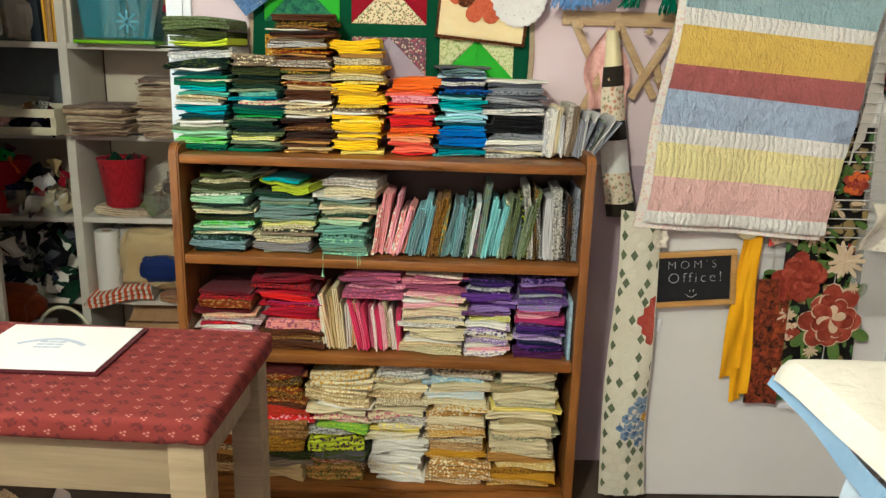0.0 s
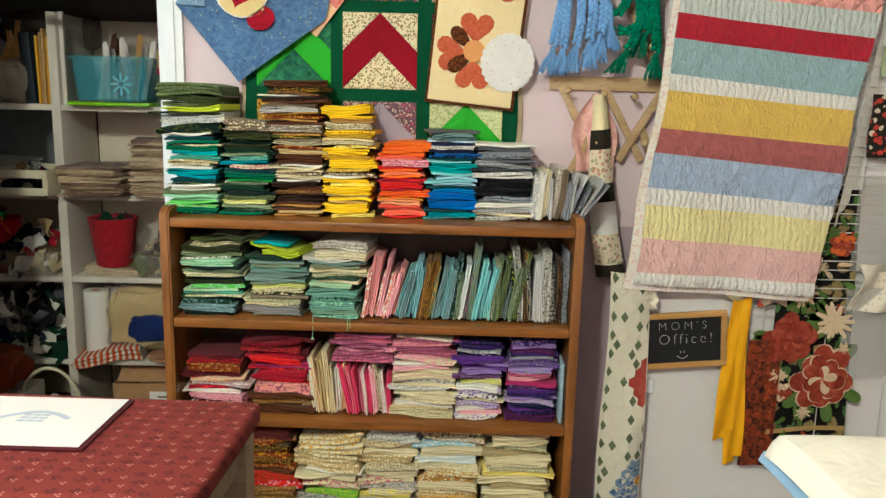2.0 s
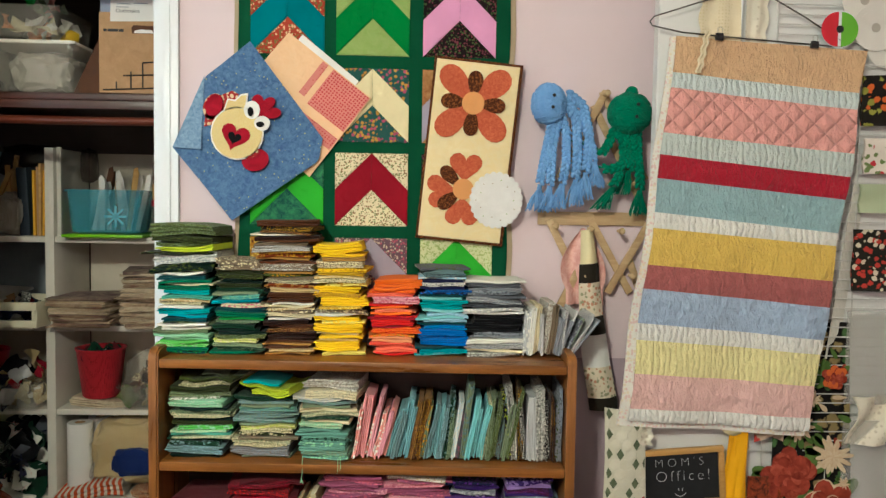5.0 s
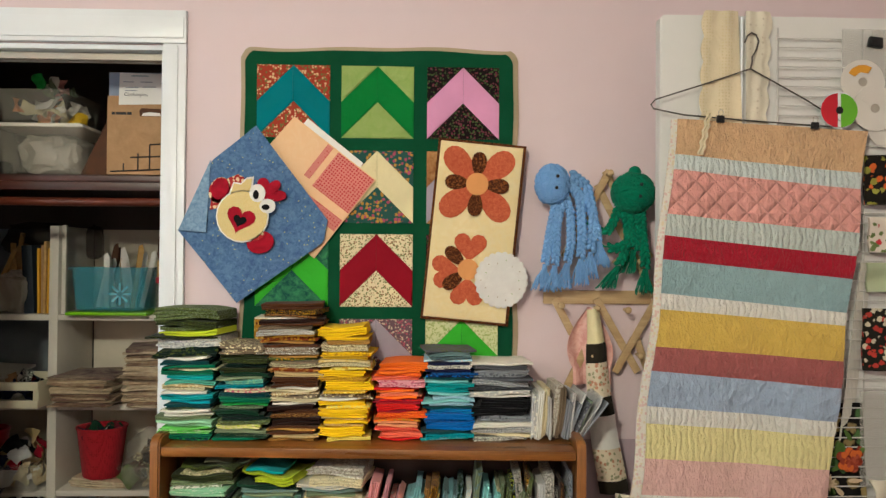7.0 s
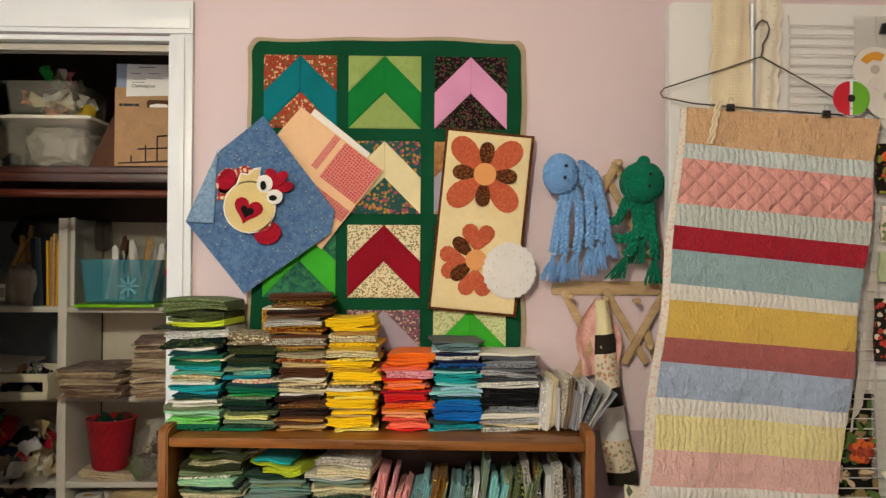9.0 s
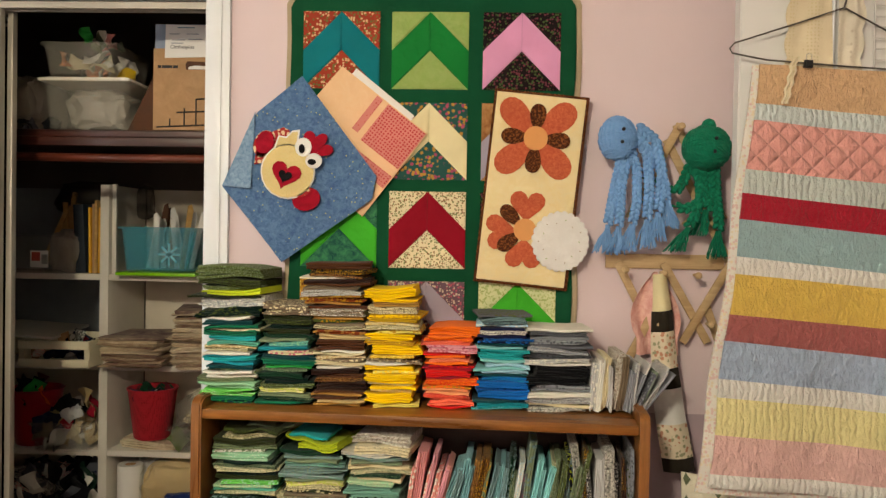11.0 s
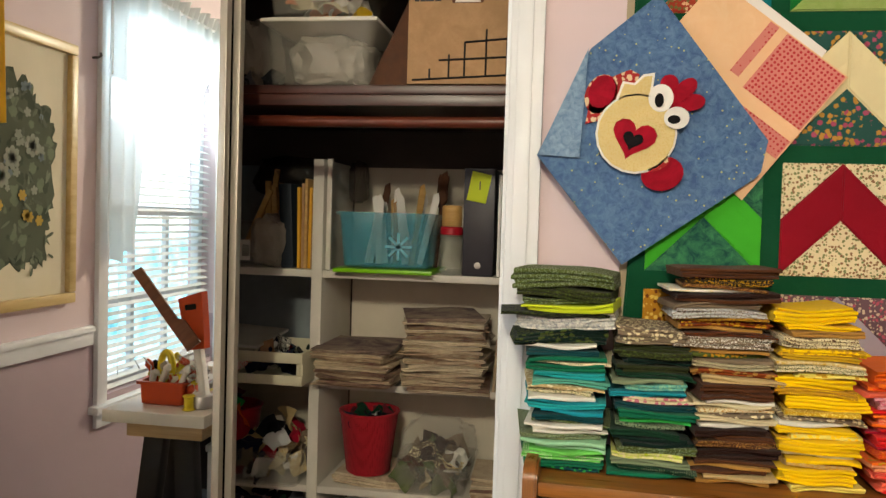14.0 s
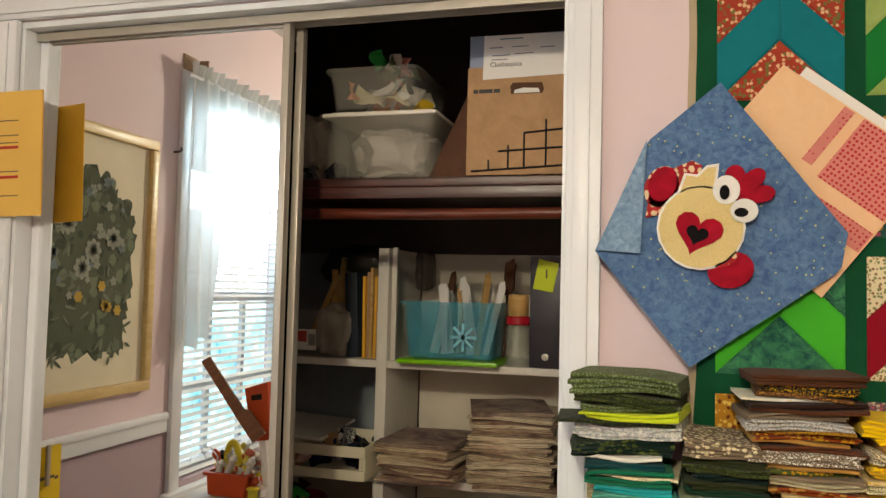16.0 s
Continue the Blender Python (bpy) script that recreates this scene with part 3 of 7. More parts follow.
stack(.161, .337, T, .330, "gold.cream gold gold.brown mustard.cream tan cream.brown ivory sage.cream cream.beige ivory beige.sage cream lemon.cream ivory.sage cream", "gold stack on the lowest shelf", seed=42, depth=.15, messy=1.5)
stack(.173, .344, .330, .398, "beige.sage* sage.cream ivory.cream** cream.olive", "gold stack on the lowest shelf", seed=43, depth=.15, messy=2.6)


def gathered(name, items, label, category):
    """Many small pieces with their own materials in one mesh."""
    mats, out = [], bmesh.new()
    for bm, mat in items:
        if mat not in mats:
            mats.append(mat)
        k = mats.index(mat)
        for f in bm.faces:
            f.material_index = k
        me = bpy.data.meshes.new("t")
        bm.to_mesh(me)
        bm.free()
        out.from_mesh(me)
        bpy.data.meshes.remove(me)
    ob = link_mesh(name, out, mats[0])
    for m in mats[1:]:
        ob.data.materials.append(m)
    return tagged(ob, label, category, kind="stuff")



# ---------------- wall hangings ----------------
def at(u, v, y=2.085):
    """A point before the north wall from a layout sheet in steps of 1.5 mm, for a thing that hangs at depth y."""
    k = (y - .016) / 2.069
    return (-.0045 + (-1.1065 + u * .0015) * k, 1.354 + (.688 - v * .001478) * k)


def ring_pts(cx, cz, rx, rz, turn=0.0, n=20):
    c, s = math.cos(radians(turn)), math.sin(radians(turn))
    return [(cx + rx * math.cos(a) * c - rz * math.sin(a) * s, cz + rx * math.cos(a) * s + rz * math.sin(a) * c) for a in [k * math.tau / n for k in range(n)]]


def petal_pts(cx, cz, length, width, turn, n=18):
    """A drop-shaped petal from (cx, cz) outwards."""
    out = []
    c, s = math.cos(radians(turn)), math.sin(radians(turn))
    for k in range(n):
        a = k * math.tau / n
        l = length * (.5 - .5 * math.cos(a))
        w = width * .5 * math.sin(a) * (.55 + .45 * (l / length))
        out.append((cx + l * c - w * s, cz + l * s + w * c))
    return out


def heart_pts(cx, cz, size, turn, n=22):
    """A heart whose tip points away from turn."""
    c, s = math.cos(radians(turn - 90)), math.sin(radians(turn - 90))
    out = []
    for k in range(n):
        a = k * math.tau / n
        x, y = 16 * math.sin(a) ** 3 / 17, (13 * math.cos(a) - 5 * math.cos(2 * a) - 2 * math.cos(3 * a) - math.cos(4 * a)) / 17
        out.append((cx + size * (x * c - y * s), cz + size * (x * s + y * c)))
    return out


C_GREENF = cloth("forest_green_cotton", "#0b4a2e", fold=.6)
C_BEIGEB = cloth("beige_backing_cotton", "#b3a287")
C_REDFLOR = cloth("red_flowered_cotton", "#a03c2a", "#d2b086", "#6d6a3a", "floral", 247)
C_TEALQ = cloth("teal_patch_cotton", "#08747c")
C_GREENQ = cloth("green_patch_cotton", "#127a34")
C_LGREENQ = cloth("light_green_patch_cotton", "#9fb36c", "#8aa458", kind="mottle")
C_BLKFLOR = cloth("black_flowered_cotton", "#1c1214", "#6e3440", "#43572f", "floral", 275)
C_PINKQ = cloth("pink_patch_cotton", "#de9cc4")
C_MULTI = cloth("garden_print_cotton", "#2a5650", "#a84a66", "#b8883c", "floral", 170)
C_CREAMQ = cloth("cream_patch_cotton", "#e8dcae")
C_ROSEBUD = cloth("rosebud_print_cotton", "#e6d9b2", "#8c6a4c", "#7d8458", "floral", 330)
C_DREDQ = cloth("dark_red_patch_cotton", "#8e0f22")
C_BATIK = cloth("blue_green_batik_cotton", "#174a46", "#3f8458", kind="mottle", scale=170)
C_BRIGHTG = cloth("bright_green_patch_cotton", "#3fae2e")
C_PURFLOR = cloth("mauve_flowered_cotton", "#6d5560", "#b0566a", "#c9b9a4", "floral", 275)
C_GREYL = cloth("grey_lilac_patch_cotton", "#a9a0b0")
C_PALEG = cloth("pale_green_print_cotton", "#d3d6a4", "#9fae6c", kind="speck", scale=110)
C_GOLDF = cloth("gold_flowered_cotton", "#b98328", "#6e3a1c", "#e0c060", "floral", 220)
C_TANF = cloth("tan_patch_cotton", "#8f5c34", "#b98a5a", kind="mottle")

quilt = thing("wall_quilt", pose(0, WALL_Y - .002, 0), "forest green patchwork quilt with chevron blocks pinned to wall", "quilt")


def wavy(x0, x1, z0, z1, amp, seed, r=.03, n=26):
    """A rectangle of cloth with soft corners and an uneven outline."""
    rnd = random.Random(seed)
    out = []
    corners = [(x0, z0), (x1, z0), (x1, z1), (x0, z1)]
    ph = [rnd.uniform(0, 6) for _ in range(8)]
    for k in range(4):
        a, b = Vector(corners[k]), Vector(corners[(k + 1) % 4])
        d = (b - a).normalized()
        for i in range(n):
            t = r + ((b - a).length - 2 * r) * i / (n - 1)
            off = amp * (math.sin(ph[k] + 9 * t) + .6 * math.sin(ph[k + 4] + 23 * t))
            p = a + d * t + Vector((-d.y, d.x)) * off
            out.append((p.x, p.y))
        inner = b - d * r + Vector((-d.y, d.x)) * r
        for g in (.25, .5, .75):
            c, s = math.cos(g * math.pi / 2), math.sin(g * math.pi / 2)
            p = inner + (Vector((d.y, -d.x)) * c + d * s) * r
            out.append((p.x, p.y))
    return out


part("backing", plate(wavy(-.468, .262, .985, 1.921, .0035, 3), .006, .002), C_BEIGEB, quilt, "beige backing that shows as a wavy edge")
green = plate(wavy(-.456, .248, .99, 1.910, .003, 3), .008, .003)
part("quilt_top", moved(green, Matrix.Translation((0, -.006, 0))), C_GREENF, quilt, "forest green sashing")
BLOCKS = [
    (0, 0, C_REDFLOR, C_TEALQ, C_REDFLOR), (1, 0, C_LGREENQ, C_GREENQ, C_LGREENQ), (2, 0, C_BLKFLOR, C_PINKQ, C_BLKFLOR),
    (0, 1, C_MULTI, C_GREENQ, C_MULTI), (1, 1, C_MULTI, C_CREAMQ, C_MULTI), (2, 1, C_TANF, C_GREYL, C_TANF),
    (0, 2, C_BATIK, C_BRIGHTG, C_BATIK), (1, 2, C_ROSEBUD, C_DREDQ, C_ROSEBUD), (2, 2, C_BLKFLOR, C_TANF, C_BLKFLOR),
    (0, 3, C_GOLDF, C_GREYL, C_GOLDF), (1, 3, C_PURFLOR, C_GREYL, C_PURFLOR), (2, 3, C_PALEG, C_BRIGHTG, C_PALEG)]
for c, r, corner, chev, tri in BLOCKS:
    x, z, s = (-.426, -.205, .021)[c], (1.679, 1.455, 1.235, 1.012)[r], .191
    block = part("block", moved(plate([(x, z), (x + s, z), (x + s, z + s), (x, z + s)], .0012), Matrix.Translation((0, -.0138, 0))), C_GREENF, quilt)
    shapes = [("corner_patch", [(0, 1), (.5, 1), (0, .5)], corner), ("corner_patch", [(1, 1), (.5, 1), (1, .5)], corner),
              ("chevron_patch", [(.5, 1), (1, .5), (1, 0), (.5, .5)], chev), ("chevron_patch", [(.5, 1), (.5, .5), (0, 0), (0, .5)], chev),
              ("triangle_patch", [(0, 0), (.5, .5), (1, 0)], tri)]
    for nm, pts, mat in shapes:
        mx, mz = sum(p[0] for p in pts) / len(pts), sum(p[1] for p in pts) / len(pts)
        q = [(x + s * (px + (mx - px) * .004), z + s * (pz + (mz - pz) * .004)) for px, pz in pts]
        part(nm, moved(plate(q, .0040, .0025), Matrix.Translation((0, -.0145, 0))), mat, block)

# peach placemat and white paper, tucked behind the blue panel
C_PEACH = cloth("peach_linen", "#efc9a0", "#e6bd92", kind="mottle")
C_PINKDOT = cloth("pink_dotted_cotton", "#d9867c", "#b8343c", kind="dots", scale=130)
TURN_P = Matrix.Translation((-.326, WALL_Y - .0225, 1.732)) @ pose(0, 0, 0, 0, 37.5, 0)
k = .00150
white = solo("paper_sheet", plate([(0, 0), (124 * k, 0), (128 * k, -40 * k), (0, -40 * k)], .0012), paint("white_paper", "#ece9e4", .7, .03), TURN_P @ pose(.030, 0, .018, 0, 1.0, 0), "white sheet of paper tucked behind a peach placemat", "paper")
mat_p = thing("placemat", TURN_P @ pose(0, -.0035, 0), "peach cloth placemat with pink dotted squares, pinned aslant", "placemat")
part("ground_cloth", plate([(0, 0), (180 * k, 0), (180 * k, -174 * k), (100 * k, -170 * k), (-6 * k, -120 * k)], .003, .001), C_PEACH, mat_p)
for a, b, c, d in ((76, 88, -2, -70), (99, 178, -2, -76), (99, 178, -92, -116)):
    part("dotted_patch", moved(plate([(a * k, c * k), (b * k, c * k), (b * k, d * k), (a * k, d * k)], .0012), Matrix.Translation((0, -.003, 0))), C_PINKDOT, mat_p)

# blue panel with applique shapes
C_STAR = cloth("blue_star_print_cotton", "#6283a8", "#3f5c86", kind="mottle", scale=230)
n_ = Net("", C_STAR)
old = n_.b.inputs["Base Color"].links[0].from_socket
stars = n_.node("ShaderNodeTexVoronoi", Vector=n_.coord, Scale=72.0).outputs["Distance"]
n_.put(n_.b.inputs["Base Color"], n_.mix(n_.steps(stars, (.09, 1.0), (.13, 0.0)), old, "#c2c070"))
C_STARL = cloth("pale_blue_print_cotton", "#8fabc4", "#6482a2", kind="mottle", scale=260)
C_CREAMA = cloth("cream_applique_cotton", "#dfcb90", "#d3bc7c", kind="speck", scale=200)
C_REDA = cloth("red_applique_cotton", "#a8122a", "#8a0f22", kind="mottle")
C_REDA2 = cloth("red_print_applique_cotton", "#a83030", "#e0c8a0", kind="floral", scale=150)
C_WHITEA = cloth("white_applique_cotton", "#ecebe6")
C_BLACKA = cloth("black_applique_cotton", "#141214")
PY = 2.047
panel = thing("applique_panel", pose(0, PY, 0), "blue star-print panel with red and cream applique shapes", "fabric panel")


def panel_shape(u, v):
    """The cloth's outline: one corner is folded in at the left, one is rounded at the right."""
    def bent(p, q, r, k):
        return p.lerp(q, v / k) if v < k else q.lerp(r, (v - k) / (1 - k))
    left = bent(Vector(at(454, 224, PY)), Vector(at(378, 288, PY)), Vector(at(321, 413, PY)), .42)
    right = bent(Vector(at(581, 392, PY)), Vector(at(574, 432, PY)), Vector(at(424, 541, PY)), .2)
    p = left.lerp(right, u)
    return (p.x, -.0025 * math.sin(5 * u + 2 * v) - .003 * u * v + .002 * math.sin(9 * v), p.y)


def cut_sheet():
    bm = sheet(panel_shape, 22, 22, .003)
    return bm


part("ground_cloth", cut_sheet(), C_STAR, panel)
f1, f2, f3 = at(377, 287, PY), at(322, 413, PY), at(371, 416, PY)
part("folded_corner", moved(plate([f1, f2, f3], .003, .001), Matrix.Translation((0, -.006, 0))), C_STARL, panel, "paler wrong side of a folded corner")


def stuck(name, pts, mat, lift):
    pts = [at(*p, PY) for p in pts]
    part(name, moved(plate(pts, .0022, .0008), Matrix.Translation((0, -.0065 - lift * .0022, 0))), mat, panel)


stuck("oval_patch", ring_pts(393, 341, 18, 24, 20), C_REDA2, 0)
stuck("scrap_patch", [(383, 330), (425, 312), (436, 318), (430, 336), (392, 372), (376, 376)], C_REDA2, 0)
stuck("oval_patch", ring_pts(394, 338, 15, 20, 20), C_REDA, 1)
stuck("wavy_patch", [(408, 352), (417, 326), (430, 328), (440, 318), (453, 316), (450, 345), (420, 360)], C_WHITEA, 1)
stuck("wavy_patch", [(411, 352), (419, 329), (431, 331), (441, 321), (450, 320), (447, 345), (420, 360)], C_CREAMA, 2)
stuck("round_patch", ring_pts(434, 387, 46, 47), C_WHITEA, 2)
stuck("round_patch", ring_pts(434, 387, 43.5, 44.5), C_CREAMA, 3)
stuck("oval_patch", ring_pts(465, 433, 24, 20, -15), C_REDA, 1)
stuck("oval_patch", ring_pts(459, 421, 15, 8, -25), C_REDA2, 2)
stuck("flower_patch", petal_pts(470, 352, 34, 26, -92) , C_REDA, 1)
stuck("flower_patch", petal_pts(468, 354, 42, 24, -45), C_REDA, 2)
stuck("flower_patch", petal_pts(468, 354, 42, 24, -8), C_REDA, 1)
stuck("round_patch", ring_pts(460, 346, 14, 16), C_WHITEA, 4)
stuck("round_patch", ring_pts(478, 369, 14, 13), C_WHITEA, 5)
stuck("dot_patch", ring_pts(458, 349, 5, 8), C_BLACKA, 6)
stuck("dot_patch", ring_pts(475, 371, 7, 5), C_BLACKA, 6)
stuck("heart_patch", [(p[0], p[1]) for p in heart_pts(431, 392, 27, -72)], C_REDA, 4)
stuck("heart_patch", [(p[0], p[1]) for p in heart_pts(430, 395, 12.5, -72)], C_BLACKA, 5)

# flower panel
C_CREAMP = cloth("cream_panel_cotton", "#ecdcae", "#e4d09c", kind="mottle", fold=.7)
C_ORANGE = cloth("orange_petal_cotton", "#cc6c4a", "#b04e34", kind="mottle", scale=330)
C_BROWNP = cloth("brown_print_cotton", "#4a2414", "#7d4a22", kind="speck", scale=150)
C_PEACHC = cloth("peach_centre_cotton", "#e0a064")
FLW = Matrix.Translation((.1455, WALL_Y - .026, 1.4325)) @ pose(0, 0, 0, 0, 5.2, 0)
flower = thing("flower_panel", FLW @ Matrix.Scale(.983, 4), "cream quilted panel with orange applique flowers, bound in brown", "fabric panel")
part("binding", plate([(-.119, -.241), (.115, -.241), (.119, .243), (-.117, .243)], .012, .003), C_BROWNP, flower, "dark brown binding")
part("ground_cloth", moved(plate([(-.1125, -.2335), (.1065, -.2335), (.1105, .2355), (-.1105, .2355)], .004, .002), Matrix.Translation((0, -.0115, 0))), C_CREAMP, flower)


def on_panel(name, pts, mat, lift=0):
    part(name, moved(plate(pts, .0025, .001), Matrix.Translation((0, -.0155 - .0022 * lift, 0))), mat, flower)


FX, FZ = -.004, .128
for a in (45, 135, 225, 315):
    on_panel("petal", petal_pts(FX + .012 * math.cos(radians(a)), FZ + .012 * math.sin(radians(a)), .112, .082, a), C_ORANGE)
for a in (0, 90, 180, 270):
    on_panel("petal", petal_pts(FX + .02 * math.cos(radians(a)), FZ + .02 * math.sin(radians(a)), .066, .050, a), C_BROWNP, 1)
on_panel("flower_centre", ring_pts(FX, FZ, .030, .030), C_PEACHC, 2)
GX, GZ = -.006, -.100
for a in (90, 190, -88):
    on_panel("heart_petal", heart_pts(GX + .062 * math.cos(radians(a)), GZ + .062 * math.sin(radians(a)), .047, a), C_ORANGE)
for a in (140, 222):
    on_panel("petal", petal_pts(GX + .016 * math.cos(radians(a)), GZ + .016 * math.sin(radians(a)), .066, .046, a), C_BROWNP, 1)
on_panel("flower_centre", ring_pts(GX, GZ, .028, .028), C_PEACHC, 2)

# scalloped doily
dz = []
for kk in range(96):
    a = kk * math.tau / 96
    r = .066 + .0045 * abs(math.sin(a * 12))
    dz.append((r * math.cos(a), r * 1.06 * math.sin(a)))
doily = thing("doily", pose(.217, WALL_Y - .049, 1.308, 4, 0, 0), "white scalloped lace doily with tiny flowers", "doily")
C_LACE = cloth("white_lace_cotton", "#ebeae6", "#dedcd8", kind="mottle", scale=120)
lace_disc = part("cloth_disc", plate(dz, .004, .001), C_LACE, doily)
rnd = random.Random(4)
for kk in range(14):
    a, r = kk * math.tau / 14, .045 + .008 * (kk % 2)
    part("eyelet", moved(plate(ring_pts(r * math.cos(a), r * math.sin(a), .0015, .0015, n=8), .0008), Matrix.Translation((0, -.0042, 0))), C_BEIGEB if kk % 3 else C_LGREENQ, lace_disc)


# ---------------- crocheted toys ----------------
def yarn_bm(head, rx, rz, braids, seed, knob=False):
    """Yarn ball head with plaited arms that end in tassels, in one mesh."""
    rnd = random.Random(seed)
    bm = bmesh.new()
    bmesh.ops.create_uvsphere(bm, u_segments=40, v_segments=20, radius=1, matrix=Matrix.Translation(head) @ Matrix.Diagonal((rx, rx * .85, rz, 1)))
    for v in bm.verts:
        d = v.co - Vector(head)
        a = math.atan2(d.z, d.x)
        v.co += d * (.018 * math.sin(a * 22 + d.y * 60))
    windings = []
    for k in range(26):
        axis = Vector((rnd.gauss(0, .25), rnd.gauss(0, .25), 1)).normalized() if k % 3 else Vector((1, rnd.gauss(0, .4), rnd.gauss(.3, .3))).normalized()
        a = axis.orthogonal().normalized()
        b = axis.cross(a)
        rise = rnd.uniform(-.75, .75)
        loop = [axis * rise + (a * math.cos(g) + b * math.sin(g)) * math.sqrt(1 - rise * rise) for g in [i * math.tau / 22 for i in range(23)]]
        windings.append(tube([Vector(head) + Vector((q.x * rx, q.y * rx * .85, q.z * rz)) * 1.015 for q in loop], .0019, 5))
    eyes = []
    for ex, ez in ((.16, .34), (.10, -.22)):
        e = bmesh.new()
        bmesh.ops.create_icosphere(e, subdivisions=2, radius=.0048, matrix=Matrix.Translation(Vector(head) + Vector((ex * rx, -rx * .82, ez * rz))))
        for f in e.faces:
            f.material_index = 1
        eyes.append(e)
    if knob:
        bmesh.ops.create_icosphere(bm, subdivisions=2, radius=.017, matrix=Matrix.Translation(Vector(head) + Vector((.004, 0, rz * 1.0))))
    out = [bm] + windings + eyes
    for line, rad in braids:
        pts = [Vector(p) for p in line]
        lens = [0]
        for a, b in zip(pts, pts[1:]):
            lens.append(lens[-1] + (b - a).length)

        def along(s):
            for i in range(len(pts) - 1):
                if s <= lens[i + 1]:
                    f = (s - lens[i]) / (lens[i + 1] - lens[i])
                    return pts[i].lerp(pts[i + 1], f), (pts[i + 1] - pts[i]).normalized()
            return pts[-1], (pts[-1] - pts[-2]).normalized()
        rad *= .90
        n = int(lens[-1] / (rad * .52))
        for i in range(n):
            p, d = along(lens[-1] * i / n)
            side = Vector((d.z, 0, -d.x)) * (rad * .42 * (1 if i % 2 else -1))
            ang = math.degrees(math.atan2(d.x, d.z)) + (34 if i % 2 else -34)
            b2 = bmesh.new()
            bmesh.ops.create_icosphere(b2, subdivisions=2, radius=1, matrix=Matrix.Translation(p + side ) @ pose(0, 0, 0, 0, ang, 0) @ Matrix.Diagonal((rad * .54, rad * .62, rad * .88, 1)))
            out.append(b2)
        p, d = along(lens[-1])
        for i in range(34):
            e = p + d * rnd.uniform(.050, .066) + Vector((rnd.uniform(-.026, .026), rnd.uniform(-.012, .010), -.006))
            out.append(tube([p + Vector((rnd.uniform(-.006, .006), rnd.uniform(-.006, .004), 0)), p.lerp(e, .5) + Vector((rnd.uniform(-.006, .006), 0, 0)), e], .0016, 5))
    return joined(*out)


C_BLUEY = cloth("blue_yarn", "#86b2e2", "#6291c8", kind="stripe", scale=230, fold=1.0)
C_GREENY = cloth("green_yarn", "#0c8462", "#065c44", kind="stripe", scale=230, fold=1.0)
Y1 = WALL_Y - .075


def toy_pts(*uv):
    return [(*[c for c in (at(*q, Y1)[0], Y1 + .008 * math.sin(i * 2.1), at(*q, Y1)[1])],) for i, q in enumerate(uv)]


hx, hz = at(979, 324, Y1)
solo("yarn_toy", yarn_bm((hx, Y1, hz), .045, .053, [
    (toy_pts((985, 360), (978, 400), (968, 450), (966, 468)), .0135), (toy_pts((995, 358), (988, 400), (985, 450), (984, 470)), .0135),
    (toy_pts((1000, 340), (1013, 375), (1012, 430), (1006, 466)), .0135), (toy_pts((1008, 318), (1030, 350), (1032, 410), (1030, 458)), .0145),
    (toy_pts((1014, 305), (1042, 325), (1052, 380), (1048, 445)), .0145), (toy_pts((1012, 318), (1044, 360), (1058, 400), (1062, 425)), .012)], 1),
     C_BLUEY, Matrix(), "blue yarn ball toy with plaited tasselled arms", "toy").data.materials.append(M_BLACK)
hx, hz = at(1124, 338, Y1)
solo("yarn_toy", yarn_bm((hx, Y1, hz), .056, .054, [
    (toy_pts((1098, 365), (1088, 395), (1076, 410), (1070, 405)), .014), (toy_pts((1105, 372), (1122, 400), (1115, 430), (1090, 440), (1078, 436)), .0145),
    (toy_pts((1112, 372), (1118, 420), (1105, 455), (1097, 470)), .0145), (toy_pts((1138, 372), (1142, 410), (1145, 455), (1146, 475)), .015),
    (toy_pts((1125, 372), (1130, 410), (1128, 430), (1126, 440)), .014)], 2, True),
     C_GREENY, Matrix(), "green yarn ball toy with plaited tasselled arms", "toy").data.materials.append(M_BLACK)

# expanding peg rack
rack = thing("peg_rack", pose(0, WALL_Y - .002, 0), "expanding wooden lattice peg rack of bare pine", "coat rack")


def slat(u0, v0, u1, v1, w, layer):
    a, b = Vector(at(u0, v0)), Vector(at(u1, v1))
    L = (b - a).length
    ang = math.degrees(math.atan2(b.y - a.y, b.x - a.x))
    bm = box(-L / 2 - .01, L / 2 + .01, -.008, 0, -w / 2, w / 2, .0025)
    m = Matrix.Translation(((a.x + b.x) / 2, -.001 - .0085 * layer, (a.y + b.y) / 2)) @ pose(0, 0, 0, 0, -ang, 0)
    part("slat", moved(bm, m), M_PINE, rack)


slat(970, 527, 1150, 527, .036, 0)
for uv in ((985, 535, 1046, 655), (1046, 600, 1002, 690), (1160, 535, 1092, 655), (1060, 535, 1128, 655), (1128, 600, 1150, 660), (1075, 305, 1150, 450), (1075, 305, 1000, 450), (1060, 330, 1160, 520)):
    slat(*uv, .020, 1 if uv[0] < uv[2] else 2)
for u, v in ((1046, 628), (1074, 306), (1128, 628), (1002, 690), (990, 540), (1052, 545), (1106, 548), (985, 395), (1025, 463), (1086, 463), (1128, 463)):
    x, z = at(u, v)
    bm = lathe([(.004, 0), (.004, .028), (.008, .032), (.009, .040), (.005, .045)], 12)
    part("peg", moved(bm, Matrix.Translation((x, -.02, z)) @ pose(0, 0, 0, 90, 0, 0)), M_PINE, rack)

